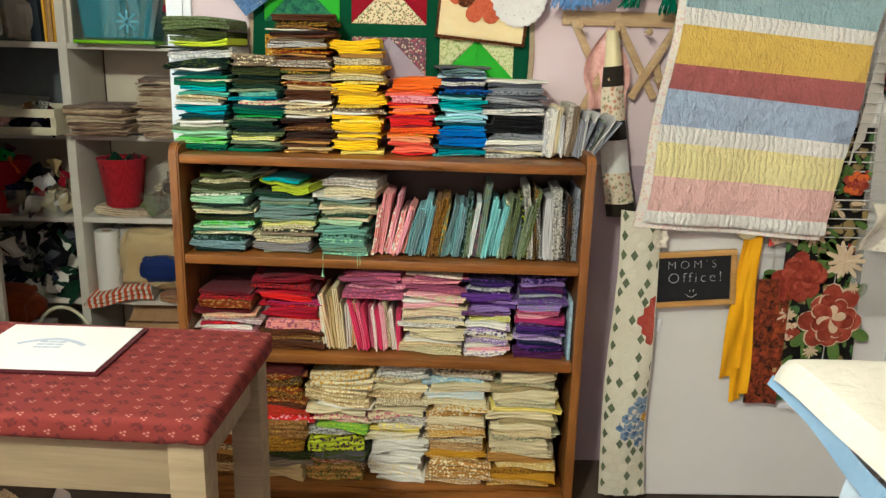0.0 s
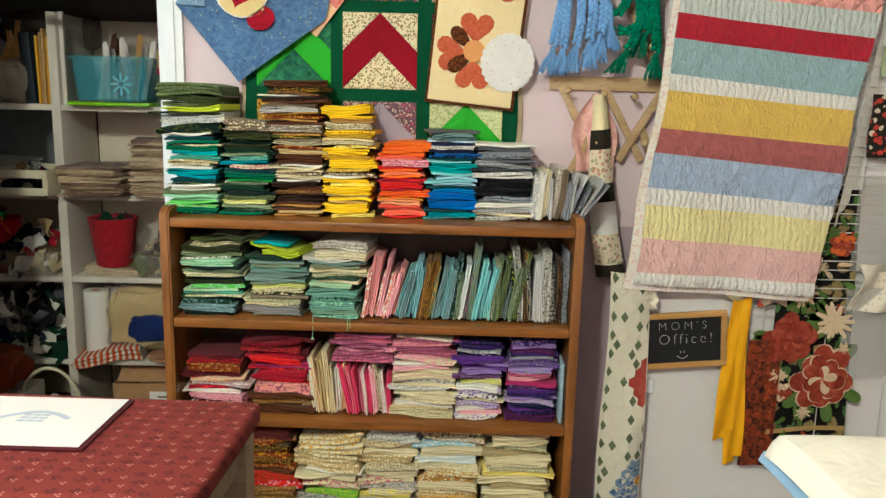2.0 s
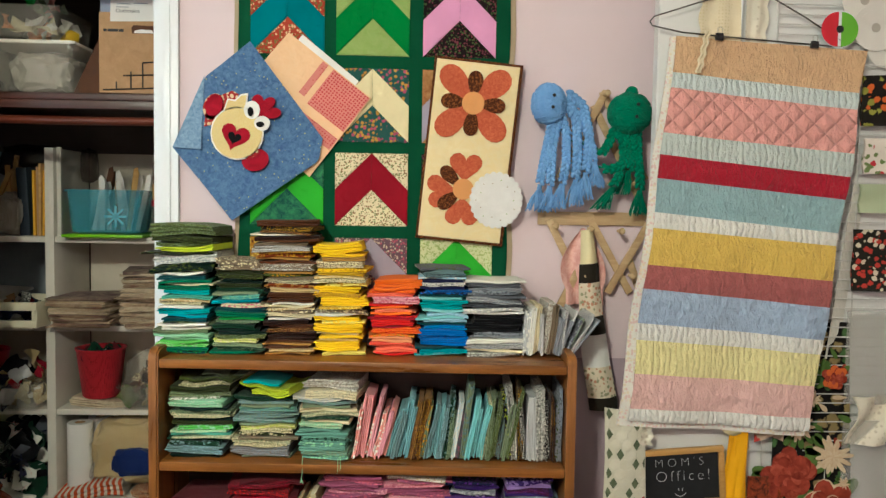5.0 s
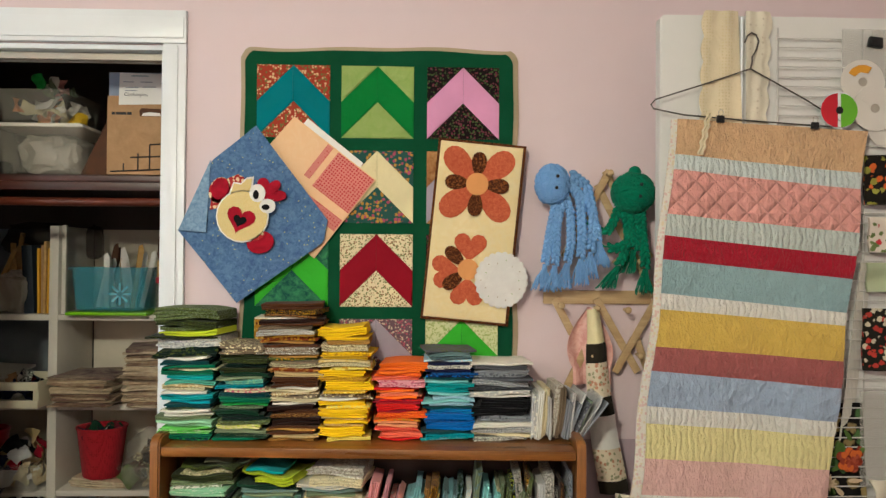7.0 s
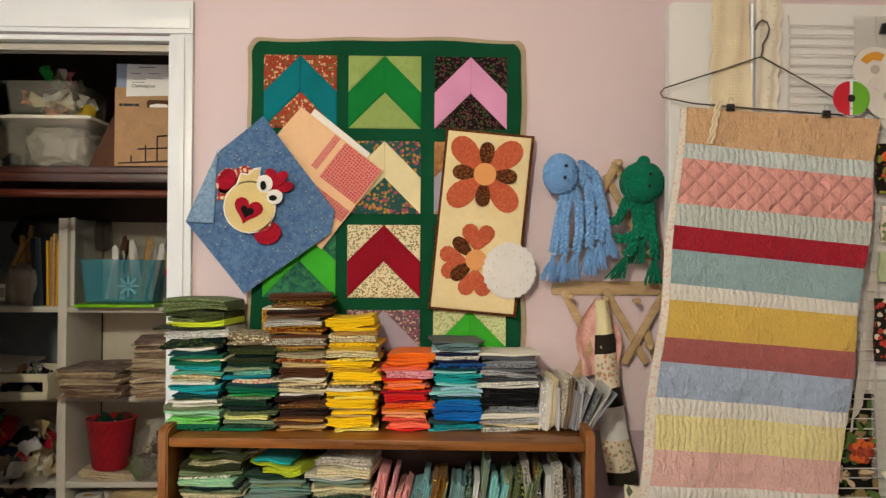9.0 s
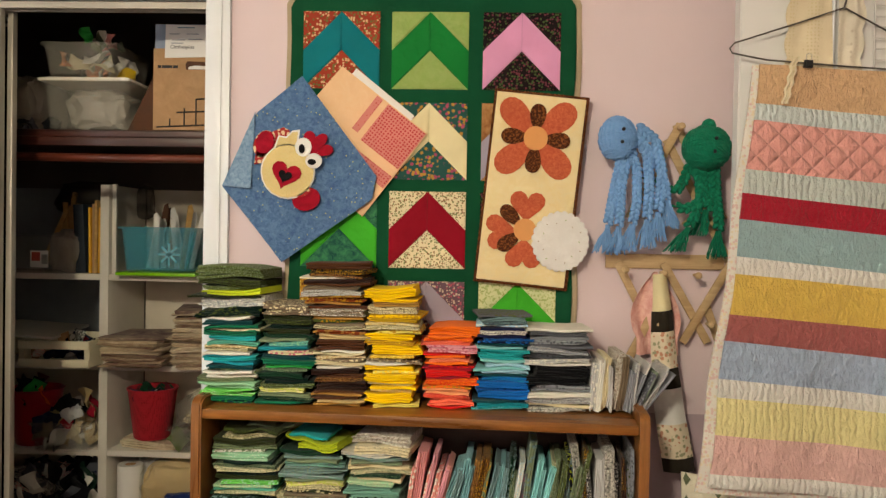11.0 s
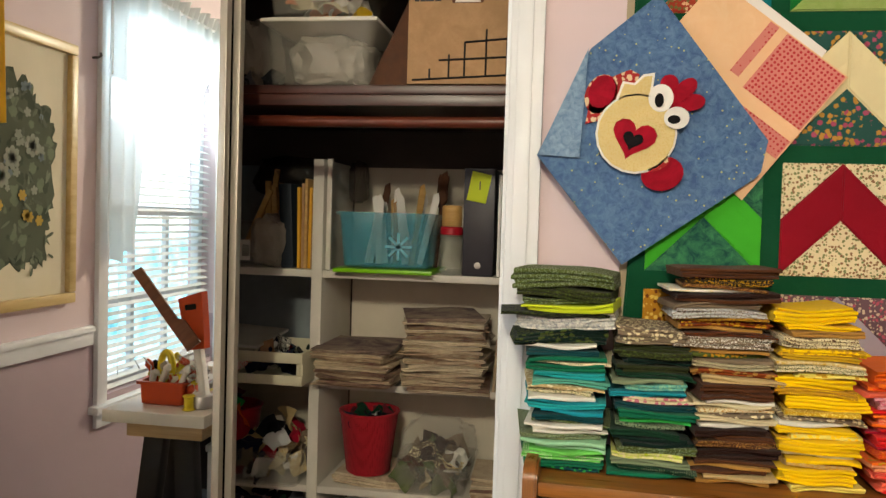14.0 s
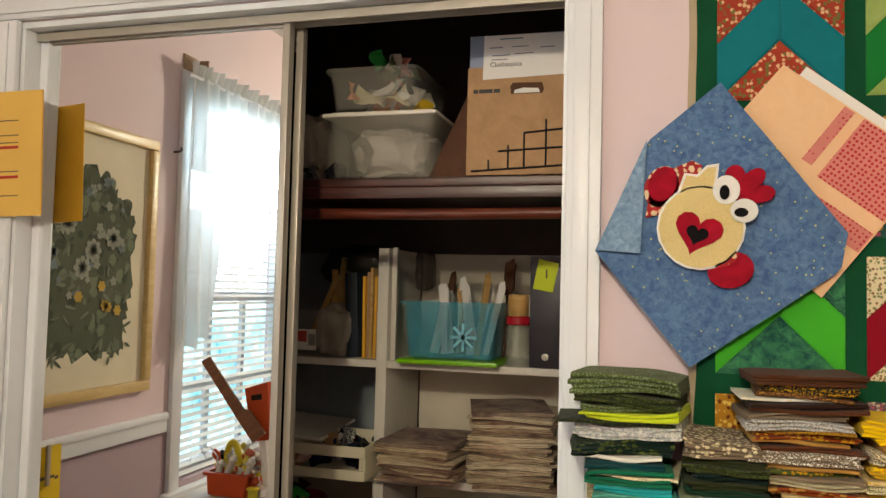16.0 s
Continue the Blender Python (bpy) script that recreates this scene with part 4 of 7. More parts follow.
# pieced strip that hangs from the rack
C_DBLK = cloth("dark_olive_black_cotton", "#2a241c")
C_CREAMFL = cloth("cream_flower_sprig_cotton", "#e4d6bc", "#c08a70", "#9a9a7a", "floral", 170)
C_PINKS = cloth("pink_pieced_cotton", "#d99a92", "#e8c0b4", kind="mottle")
strip = thing("pieced_strip", pose(0, WALL_Y - .05, 0), "pieced cotton strip in cream, black and pink on a peg", "fabric strip")
SEG = [(548, 610, C_CREAMQ, .016, .024), (610, 645, C_DBLK, .026, .029), (645, 706, C_CREAMFL, .029, .033), (706, 740, C_DBLK, .033, .036), (740, 800, C_WHITEA, .036, .038), (800, 856, C_CREAMFL, .038, .040), (856, 880, C_DBLK, .040, .040)]
for v0, v1, mat, w0, w1 in SEG:
    def strip_shape(u, v, v0=v0, v1=v1, w0=w0, w1=w1):
        vv = v0 + (v1 - v0) * v
        cx = at(1050 + (vv - 548) * .125 + 4 * math.sin(vv * .015), vv, 2.03)
        w = w0 + (w1 - w0) * v
        return (cx[0] + w * (2 * u - 1) * .95, -.022 * math.cos((2 * u - 1) * 1.45) + .003 * math.sin(vv * .05), cx[1] + .006 * (u - .5))
    part("strip_piece", sheet(strip_shape, 10, 6, .003), mat, strip)
for side, du in ((0, -1), (1, 1)):
    def wing(u, v, du=du):
        vv = 545 + 140 * v
        w = .004 + .075 * math.sin(min(1, v * 1.25) * 2.3) * (.75 if du > 0 else 1)
        c = at(1048 + 14 * v * (1 if du > 0 else .2), vv, 2.05)
        return (c[0] + du * w * u * .8, .018 - .01 * math.sin(u * 6 + v * 3), c[1])
    part("pink_fold", sheet(wing, 8, 10, .003), C_PINKS, strip, "pink pieced folds beside the strip")

# ---------------- the white door and what hangs on it ----------------
DY = 1.890
dp = [(.586, .012), (1.40, .012), (1.40, 1.963)] + [(.586 + .014 - .014 * math.cos(a), 1.949 + .014 * math.sin(a)) for a in (1.57, 1.05, .52, 0)]
door = thing("door_1", pose(0, DY + .036, 0), "white flush door standing open against the wall", "door", kind="structure")
part("door_leaf", plate(dp, .036, .003), M_DOOR, door)
part("hinge", box(1.398, 1.410, -.03, -.004, .25, .34, .002), M_ALU, door)
part("hinge", box(1.398, 1.410, -.03, -.004, 1.62, 1.71, .002), M_ALU, door)

# over-door wire rack
M_WIRE = paint("white_coated_wire", "#c9c8c4", .35, .05)
wires = thing("wire_rack", pose(0, DY - .004, 0), "white coated wire rack hung over the door", "rack")
for x in (.872, 1.034, 1.085, 1.20):
    part("upright_wire", tube([(x, -.006, .36), (x, -.006, 1.93)], .0022, 6), M_WIRE, wires)
for i in range(52):
    z = 1.905 - i * .0236
    x0, x1 = (.872, 1.034) if z > 1.69 else (.83, 1.20)
    part("cross_wire", tube([(x0, -.010 - .004 * (i % 2), z), (x1, -.010 - .004 * (i % 2), z)], .0017, 6), M_WIRE, wires)

# striped quilt on a wire hanger
QY = 1.852
M_HANG = M_STEEL
hanger = solo("coat_hanger", joined(
    tube([(.635, 0, 1.712), (.562, 0, 1.726), (.556, 0, 1.736), (.566, 0, 1.748), (.70, 0, 1.792), (.798, 0, 1.826), (.93, 0, 1.755), (1.03, 0, 1.695), (1.028, 0, 1.686), (1.015, 0, 1.687), (.80, 0, 1.70), (.635, 0, 1.712)], .0019, 7),
    tube([(.798, 0, 1.826), (.801, -.003, 1.842), (.803, .003, 1.855), (.812, 0, 1.872), (.818, 0, 1.893), (.812, 0, 1.908), (.800, 0, 1.913), (.790, 0, 1.905), (.788, .01, 1.892)], .0021, 7)), M_HANG, pose(0, QY + .012, 0), "bent dark wire coat hanger on the door", "coat hanger")
squilt = thing("striped_quilt", pose(0, QY, 0), "long quilted runner in pastel and red stripes on a hanger", "quilt")
QC = dict(tan="#d6b088", ice="#cfdad8", pink="#eaa79e", greyb="#c6d0ca", red="#a81c30", teal="#98b6ba", white="#e6e4dc", yellow="#dcba5c", mauve="#a8605e", blue="#a8bad2", lemon="#e8dea0", rose="#e4bab2")
QM = {}
for nm, hexc in QC.items():
    n = Net("quilted_" + nm + "_cotton")
    v = n.shifted(3)
    base = rgba(hexc)[:3]
    col = n.mix(n.noise(40, 4, .6, v), tuple(c * .86 for c in base), base)
    if nm == "pink":
        w1 = n.node("ShaderNodeTexWave", Vector=n.node("ShaderNodeMapping", Vector=v, Rotation=(0, radians(45), 0)).outputs[0], Scale=9.0)
        w2 = n.node("ShaderNodeTexWave", Vector=n.node("ShaderNodeMapping", Vector=v, Rotation=(0, radians(-45), 0)).outputs[0], Scale=9.0)
        line = n.maths('MINIMUM', n.maths('POWER', w1.outputs["Fac"], .3), n.maths('POWER', w2.outputs["Fac"], .3))
        h = n.maths('ADD', line, n.maths('MULTIPLY', n.noise(60, 3, .6, v), .4))
    elif nm in ("white", "lemon", "ice", "greyb"):
        w1 = n.node("ShaderNodeTexWave", Vector=v, Scale=22.0, Distortion=4.0, Detail=2.0)
        w1.inputs["Detail Scale"].default_value = 1.6
        h = n.maths('ADD', n.maths('MULTIPLY', n.maths('POWER', w1.outputs["Fac"], .45), .30), n.maths('MULTIPLY', n.noise(50, 3, .6, v), .5))
    else:
        vo = n.node("ShaderNodeTexVoronoi", Vector=v, Scale=34.0 if nm == "blue" else 26.0)
        h = n.maths('ADD', vo.outputs["Distance"], n.maths('MULTIPLY', n.noise(70, 4, .6, v), .5))
    crinkle = n.noise(150, 3, .6, n.node("ShaderNodeMapping", Vector=v, Scale=(1, 1, .45)).outputs[0], .5)
    n.bump(n.maths('MULTIPLY_ADD', crinkle, .9, h), .95, .010)
    n.b.inputs["Sheen Weight"].default_value = .15
    QM[nm] = n.done(col, .92, 0, .15)
# each band: colour, and how far down the cloth it begins at the left and the right edge
BANDS = [("tan", 0, 0), ("ice", .0757, .090), ("pink", .108, .126), ("greyb", .204, .220), ("red", .250, .270), ("teal", .3005, .3185), ("white", .3726, .3907),
         ("yellow", .4063, .418), ("mauve", .4844, .493), ("blue", .535, .5505), ("white", .6094, .6214), ("lemon", .6455, .6527), ("rose", .7176, .721), ("white", .792, .789), ("end", .818, .818)]
QL, QR = (.617, 1.700), (1.078, 1.676)


def quilt_point(u, s):
    """u across, s down the cloth."""
    top = Vector((QL[0] + (QR[0] - QL[0]) * u, QL[1] + (QR[1] - QL[1]) * u))
    down = Vector((-.099 - .019 * u, -.912)) / .818 * s
    y = -.008 * math.sin(u * 7 + 1.2) * (.2 + s) - .003 * math.sin(13 * u + 5 * s) - .030 * s + .003 * math.sin(s * 22)
    return (top.x + down.x + .004 * math.sin(s * 19 + 3 * u), y, top.y + down.y)


for (nm, a0, b0), (_, a1, b1) in zip(BANDS, BANDS[1:]):
    def band(u, v, a0=a0, b0=b0, a1=a1, b1=b1):
        x, y, z = quilt_point(u, (a0 + (a1 - a0) * v) * (1 - u) + (b0 + (b1 - b0) * v) * u)
        return (x, y - .003 * math.sin(math.pi * v), z)
    part("stripe", sheet(band, 26, 6, .006), QM[nm], squilt)
C_FLB = cloth("white_flowered_backing_cotton", "#e4e0d6", "#dccfb4", "#d8bdb6", "floral", 230)


def back_layer(u, v):
    x, y, z = quilt_point(u, -.006 + .832 * v)
    return (x - .012 - .010 * v * (1 - u) + .008 * u, y + .010 + .004 * math.sin(9 * v), z - .006)


part("backing", sheet(back_layer, 22, 26, .006), C_FLB, squilt, "white flowered backing that shows at the edges")
C_STRIPEB = cloth("white_ribbed_cotton", "#dcdad0", "#b9b6ac", kind="stripe", scale=160)


def side_flap(u, v):
    return (1.075 + .035 * u - .055 * v, .022 + .01 * u, 1.36 - .43 * v)


part("loose_flap", sheet(side_flap, 6, 14, .004), C_STRIPEB, squilt, "white ribbed flap at the back")
for x, z, a in ((.716, 1.703, -3), (.945, 1.690, -3)):
    clip = thing("binder_clip", pose(x, QY - .006, z, 0, -a, 0), "small black binder clip holding the quilt", "clip", "quilt clips")
    part("jaw", plate([(-.009, -.012), (.009, -.012), (.008, .004), (-.008, .004)], .010, .002), M_BLACK, clip)
    part("lever", tube([(-.005, -.005, .004), (-.006, -.005, .015), (0, -.005, .019), (.006, -.005, .015), (.005, -.005, .004)], .0008, 5), M_ALU, clip, "bright wire lever")
clip = thing("binder_clip", pose(1.108, DY - .016, 1.898, 0, 8, 0), "black binder clip on the wire rack", "clip")
part("jaw", plate([(-.018, -.014), (.018, -.014), (.015, .010), (-.015, .010)], .014, .003), M_BLACK, clip)
part("lever", tube([(-.008, -.007, .01), (-.010, -.007, .022), (0, -.007, .028), (.010, -.007, .022), (.008, -.007, .01)], .001, 5), M_ALU, clip, "bright wire lever")

# lace lengths over the door's top edge
C_LACEC = cloth("cream_lace", "#dccfb0", "#cdbf9a", kind="dots", scale=130)
C_LACEW = cloth("white_eyelet_lace", "#dcd5c2", "#bdb4a0", kind="dots", scale=70)
for nm, x0, x1, zb, mat, sc in (("lace_trim", .690, .772, 1.69, C_LACEC, 1), ("lace_trim", .790, .850, 1.69, C_LACEW, 0)):
    def lace(u, v, x0=x0, x1=x1, zb=zb, sc=sc):
        edge = .008 * abs(math.sin(v * 14)) * (1 - u if sc else u)
        x = x0 + (x1 - x0) * u + (-edge if sc else edge) + (.018 * v * (u - .5) if sc else -.014 * v * u)
        return (x, -.0025 * math.sin(u * 11 + 2 * v) - .006, 1.968 - (1.968 - zb) * v)
    solo("lace_trim", sheet(lace, 14, 40, .002), mat, pose(0, DY - .012, 0), "cream lace trim hanging over the door" if sc else "white eyelet lace trim hanging over the door", "lace")
rod = solo("wooden_dowel", tube([(.781, 0, 1.68), (.783, 0, 1.955)], .004, 8), M_WHITE, pose(0, DY - .012, 0), "thin white dowel between the lace trims", "dowel")
solo("lace_trim", sheet(lambda u, v: (.678 + .014 * u + .002 * math.sin(v * 25) - .02 * v, -.02 - .004 * math.sin(9 * u), 1.712 - .10 * v), 4, 20, .0015), C_LACEC, pose(0, QY, 0), "narrow cream lace hanging over the striped quilt", "lace")

# round cards and discs
C_RED1, C_GRN1 = paint("red_card", "#c3182c", .4), paint("green_card", "#6ab42c", .4)
disc = thing("round_card", pose(1.015, DY - .026, 1.728), "round card, half red and half green, clipped to rack", "card")
part("white_rim", plate(ring_pts(0, 0, .045, .045, n=36), .0016), M_WHITE, disc)
half = [(.041 * math.cos(a), .041 * math.sin(a)) for a in [math.pi / 2 + k * math.pi / 16 for k in range(17)]]
part("red_half", moved(plate([(x - .004, z) for x, z in half], .001), Matrix.Translation((0, -.0016, 0))), C_RED1, disc)
part("green_half", moved(plate([(-x + .004, z) for x, z in half], .001), Matrix.Translation((0, -.0016, 0))), C_GRN1, disc)
part("hub", moved(plate(ring_pts(0, 0, .009, .009), .001), Matrix.Translation((0, -.0028, 0))), M_BLACK, disc)
M_CDW = paint("printed_disc_white", "#d8d4cc", .3)
for x, z, r, yy in ((1.078, 1.800, .055, .018), (1.106, 1.735, .056, .022), (1.14, 1.69, .05, .016)):
    d = thing("data_disc", pose(x, DY - yy, z), "white printed data disc in the wire rack", "disc", "discs on the door")
    part("disc", plate(ring_pts(0, 0, r, r, n=36), .0014, .0005), M_CDW, d)
    part("hub_ring", moved(plate(ring_pts(0, 0, .011, .011), .0008), Matrix.Translation((0, -.0014, 0))), M_ALU, d, "bright metal hub ring")
    part("print_crescent", moved(plate([(.042 * math.cos(a), .042 * math.sin(a)) for a in (2.6, 2.2, 1.8, 1.4, 1.0)] + [(.024 * math.cos(a), .024 * math.sin(a)) for a in (1.0, 1.8, 2.6)], .0008), Matrix.Translation((0, -.0014, 0))), paint("orange_print", "#d8992c", .4) if yy != .022 else M_CDW, d)
M_SLEEVE = clear("clear_sleeve", "#d8d6d0", .2, .25)
solo("plastic_sleeve", plate([(1.03, 1.70), (1.20, 1.70), (1.20, 1.93), (1.03, 1.93)], .001), M_SLEEVE, pose(0, DY - .014, 0), "clear plastic sleeve clipped to the wire rack", "sleeve")

# packets at the door's outer side
PACK = [(1.09, 1.22, 1.385, 1.47, cloth("white_red_rose_cotton", "#d9cfc4", "#b03038", "#6a7a4a", "floral", 105), "white cotton packet with red roses"),
        (1.085, 1.21, 1.29, 1.36, clear("pale_green_plastic", "#b8c4a0", .3, .8), "pale green plastic packet"),
        (1.075, 1.20, 1.10, 1.25, cloth("black_dotted_flower_cotton", "#22201a", "#c9c0a8", "#b03a30", "floral", 115), "black cotton packet with red and white flowers"),
        (1.08, 1.21, 1.50, 1.62, cloth("black_pumpkin_cotton", "#1c1814", "#c9602a", "#8a8a3a", "floral", 90), "black cotton packet with orange print")]
for x0, x1, z0, z1, mat, lab in PACK:
    solo("fabric_packet", sheet(lambda u, v: (x0 + (x1 - x0) * u, -.010 * math.sin(math.pi * u) - .004 * math.sin(7 * v + 3 * u), z1 - (z1 - z0) * v), 10, 10, .008), mat, pose(0, DY - .026, 0), lab + " in the rack", "fabric packet")
for z0, z1 in ((.82, 1.05), (.55, .78)):
    solo("clear_pocket", sheet(lambda u, v: (1.07 + .13 * u, -.012 * math.sin(math.pi * u), z1 - (z1 - z0) * v), 8, 8, .002), clear("clear_pocket_plastic", "#c8c6c0", .2, .3), pose(0, DY - .020, 0), "clear plastic pocket hanging from the wire rack", "pocket")
solo("white_cloth", sheet(lambda u, v: (1.085 + .10 * u + .012 * math.sin(5 * v), -.012 * math.sin(6 * u + 4 * v), .84 - .12 * v), 10, 8, .006), C_LACEW, pose(0, DY - .034, 0), "crumpled white cloth in the wire rack", "cloth")

# chalkboard
cb = thing("chalkboard", pose(.664, DY - .022, .636, 0, -4.2, 0), "small wood-framed chalkboard with chalk lettering", "chalkboard")
slate_board = part("slate", box(-.100, .100, -.004, .004, -.060, .060), paint("chalkboard_black", "#15161a", .8, .2, 20), cb)
W2, H2 = .111, .0715
M_FRAME = wood("pale_frame_wood", "#c39a5c", "#a87c40", .45)
for nm, b in (("frame_rail", box(-W2, W2, -.010, .004, H2 - .014, H2, .002)), ("frame_rail", box(-W2, W2, -.010, .004, -H2, -H2 + .014, .002)),
              ("frame_stile", box(-W2, -W2 + .014, -.0105, .004, -H2 + .0145, H2 - .0145, .002)), ("frame_stile", box(W2 - .014, W2, -.0105, .004, -H2 + .0145, H2 - .0145, .002))):
    part(nm, b, M_FRAME, cb)
M_CHALK = paint("chalk", "#cfd0d0", .95, .25, 60)
UP = pose(0, 0, 0, 90, 0, 0)
lettering("chalk_lettering", "MOM'S", .030, Matrix.Translation((.0, -.0046, .036)) @ UP, M_CHALK, slate_board, .0002, 1.55, .032)
lettering("chalk_lettering", "Office!", .038, Matrix.Translation((.008, -.0046, .002)) @ UP, M_CHALK, slate_board, .0002, 1.3, .028)
part("chalk_smile", joined(tube([(-.014 + .028 * i / 8, -.0046, -.040 - .008 * math.sin(math.pi * i / 8)) for i in range(9)], .0009, 5), tube([(-.004, -.0046, -.028), (-.004, -.0046, -.034)], .0009, 5), tube([(.005, -.0046, -.028), (.005, -.0046, -.034)], .0009, 5)), M_CHALK, slate_board)

# yellow ribbons
C_RIB = cloth("yellow_satin_ribbon", "#e5a80c", fold=.25)
C_RIB.node_tree.nodes["Principled BSDF"].inputs["Roughness"].default_value = .45
for k, (xa, xb, zb, w) in enumerate(((.806, .812, .305, .030), (.802, .776, .372, .032), (.797, .790, .398, .036), (.812, .822, .33, .028))):
    solo("ribbon", sheet(lambda u, v: (xa + (xb - xa) * v + w * (u - .5) + .003 * math.sin(6 * v + k), -.004 * math.sin(5 * u + 7 * v + k) - .004 * k, .765 - (.765 - zb) * v + (.008 * (u - .5) if v > .98 else 0)), 5, 18, .0008), C_RIB, pose(0, DY - .022, 0), "bright yellow satin ribbon hanging on the door", "ribbon", "yellow ribbons")
rs = thing("rosette", pose(.79, DY - .026, .775), "cream cloth rosette above yellow ribbons", "rosette")
part("rosette_disc", moved(lathe([(.030, 0), (.034, .006), (.026, .014), (.012, .020), (.002, .022)], 20), pose(0, 0, 0, 90, 0, 0)), C_CREAMQ, rs)

# flowered lengths
C_PEONY = cloth("black_peony_cotton", "#12100e", "#4a6a3c", "#8a7a50", "floral", 48)
peony = thing("peony_fabric", pose(0, DY - .016, 0), "black cotton length with large red and cream peonies", "fabric")
part("ground_cloth", sheet(lambda u, v: (.895 + (.185 + .03 * v) * u, -.006 * math.sin(5 * u + 2 * v) - .002 * math.sin(20 * u), 1.02 - (1.02 - .335 + .035 * (1 - u)) * v), 14, 26, .003), C_PEONY, peony)
PR, PC, PG = cloth("peony_red_print", "#a04430", "#6a2018", kind="mottle", scale=60), cloth("peony_cream_print", "#d6c4a6", "#c0a888", kind="mottle", scale=90), cloth("leaf_green_print", "#5d7a3a", "#48642c", kind="mottle", scale=60)
PD, PT = cloth("peony_dark_red_print", "#7e2c1e", "#a8503a", kind="mottle", scale=110), cloth("grey_teal_flower_print", "#7f948c", "#a8b4a4", kind="mottle", scale=110)
rnd = random.Random(8)


def blossom(cx, cz, r, outer, inner, n):
    for k in range(5):
        a = rnd.uniform(0, 360)
        part("printed_leaf", moved(plate(petal_pts(cx + r * .6 * math.cos(radians(a)), cz + r * .6 * math.sin(radians(a)), r * .8, r * .45, a), .0006), Matrix.Translation((0, -.0095, 0))), PG, peony)
    for ring, rr in enumerate((1.0, .74, .46)):
        for k in range(n):
            a = 360 * k / n + ring * 25 + rnd.uniform(-14, 14)
            l, w = r * rr * rnd.uniform(.82, 1.12), r * rr * (.80 if n < 9 else .28)
            low = -.0105 - .0012 * ring - .00003 * k
            part("printed_petal", moved(plate(petal_pts(cx, cz, l, w, a, 14), .0004), Matrix.Translation((0, low, 0))), inner if ring < 2 or n > 8 else outer, peony)
            if n < 9:
                part("printed_petal", moved(plate(petal_pts(cx, cz, l * .975, w * .93, a + rnd.uniform(-5, 5), 12), .0004), Matrix.Translation((0, low - .0006, 0))), (outer if k % 3 else PD) if ring < 2 else (inner if k % 2 else PD), peony)


for k in range(44):
    lx, lz, la = rnd.uniform(.905, 1.08), rnd.uniform(.36, .99), rnd.uniform(0, 360)
    part("printed_leaf", moved(plate(petal_pts(lx, lz, rnd.uniform(.02, .045), rnd.uniform(.012, .022), la, 10), .0004), Matrix.Translation((0, -.0085 - .00002 * k, 0))), (PG, PG, PC)[k % 3] if k % 7 else PR, peony)
blossom(1.030, .540, .086, PR, PC, 8)
blossom(.940, .640, .070, PR, PR, 8)
blossom(1.045, .690, .052, PC, PC, 11)
blossom(.955, .765, .042, PC, PC, 10)
blossom(.930, .50, .026, PC, PR, 7)
blossom(1.04, .885, .034, cloth("peony_orange_print", "#c9642c"), PR, 7)
blossom(.99, .45, .022, PC, PC, 9)
blossom(.925, .80, .020, PT, PT, 9)
blossom(.99, .83, .022, PT, PC, 9)
blossom(.915, .545, .024, PT, PC, 9)
blossom(1.075, .62, .018, PT, PC, 9)
part("printed_border", sheet(lambda u, v: (.898 + .206 * u, -.0085 - .006 * math.sin(5 * u + 1.9), .402 - .012 * v + .012 * u), 14, 2, .0005), cloth("tan_border_print", "#a88c58"), peony)
C_MOTIF = cloth("black_red_motif_cotton", "#161010", "#94401f", kind="mottle", scale=170)
solo("motif_fabric", sheet(lambda u, v: (.832 + .085 * u, -.004 * math.sin(6 * u + v), .64 - (.335 + .004 * u) * v), 8, 14, .003), C_MOTIF, pose(0, DY - .030, 0), "black cotton length with red and gold motifs", "fabric")
solo("fabric_label", plate([(.925, .292), (.972, .290), (.972, .304), (.925, .306)], .001), M_WHITE, pose(0, DY - .034, 0), "small white selvedge label on flowered fabric", "label")
solo("small_fabric", sheet(lambda u, v: (.845 + .075 * u, -.006 * math.sin(5 * u), .79 - .05 * v - .03 * abs(u - .5)), 8, 4, .003), cloth("red_green_scrap_cotton", "#c9b49a", "#b03a30", "#4a7a4a", "floral", 40), pose(0, DY - .03, 0), "small red and cream fabric scrap on the rack", "fabric")

# hexagon patchwork at the door's edge
C_HEXW = cloth("ivory_hexagon_cotton", "#d9d6c4", "#cfcbb6", kind="mottle", fold=.8)
C_OLV = cloth("olive_diamond_cotton", "#55604a", "#6a7458", kind="mottle", scale=100)
C_HRED = cloth("brick_red_dotted_cotton", "#9c4034", "#b86a5a", kind="dots", scale=260)
C_HBLU = cloth("blue_flowered_hexagon_cotton", "#7d93ad", "#d0c8b4", "#4a6488", "floral", 110)
hexq = thing("hexagon_quilt", pose(0, DY - .025, 0), "ivory hexagon patchwork quilt with olive diamonds hanging by door", "quilt")


def hex_point(x, z):
    """The hanging patchwork bulges and folds a little."""
    u, v = (x - .47) / .13, (.81 - z) / .78
    return Vector((x + .005 * math.sin(v * 6 + .5), -.020 * math.sin(math.pi * u) - .006 * math.sin(9 * v + 4 * u) - .004, z))


def hex_left(v):
    return .470 + .002 * v


part("ground_cloth", sheet(lambda u, v: hex_point(hex_left(v) + (.094 + .030 * v) * u, .808 - .775 * v), 14, 48, .004), C_HEXW, hexq)


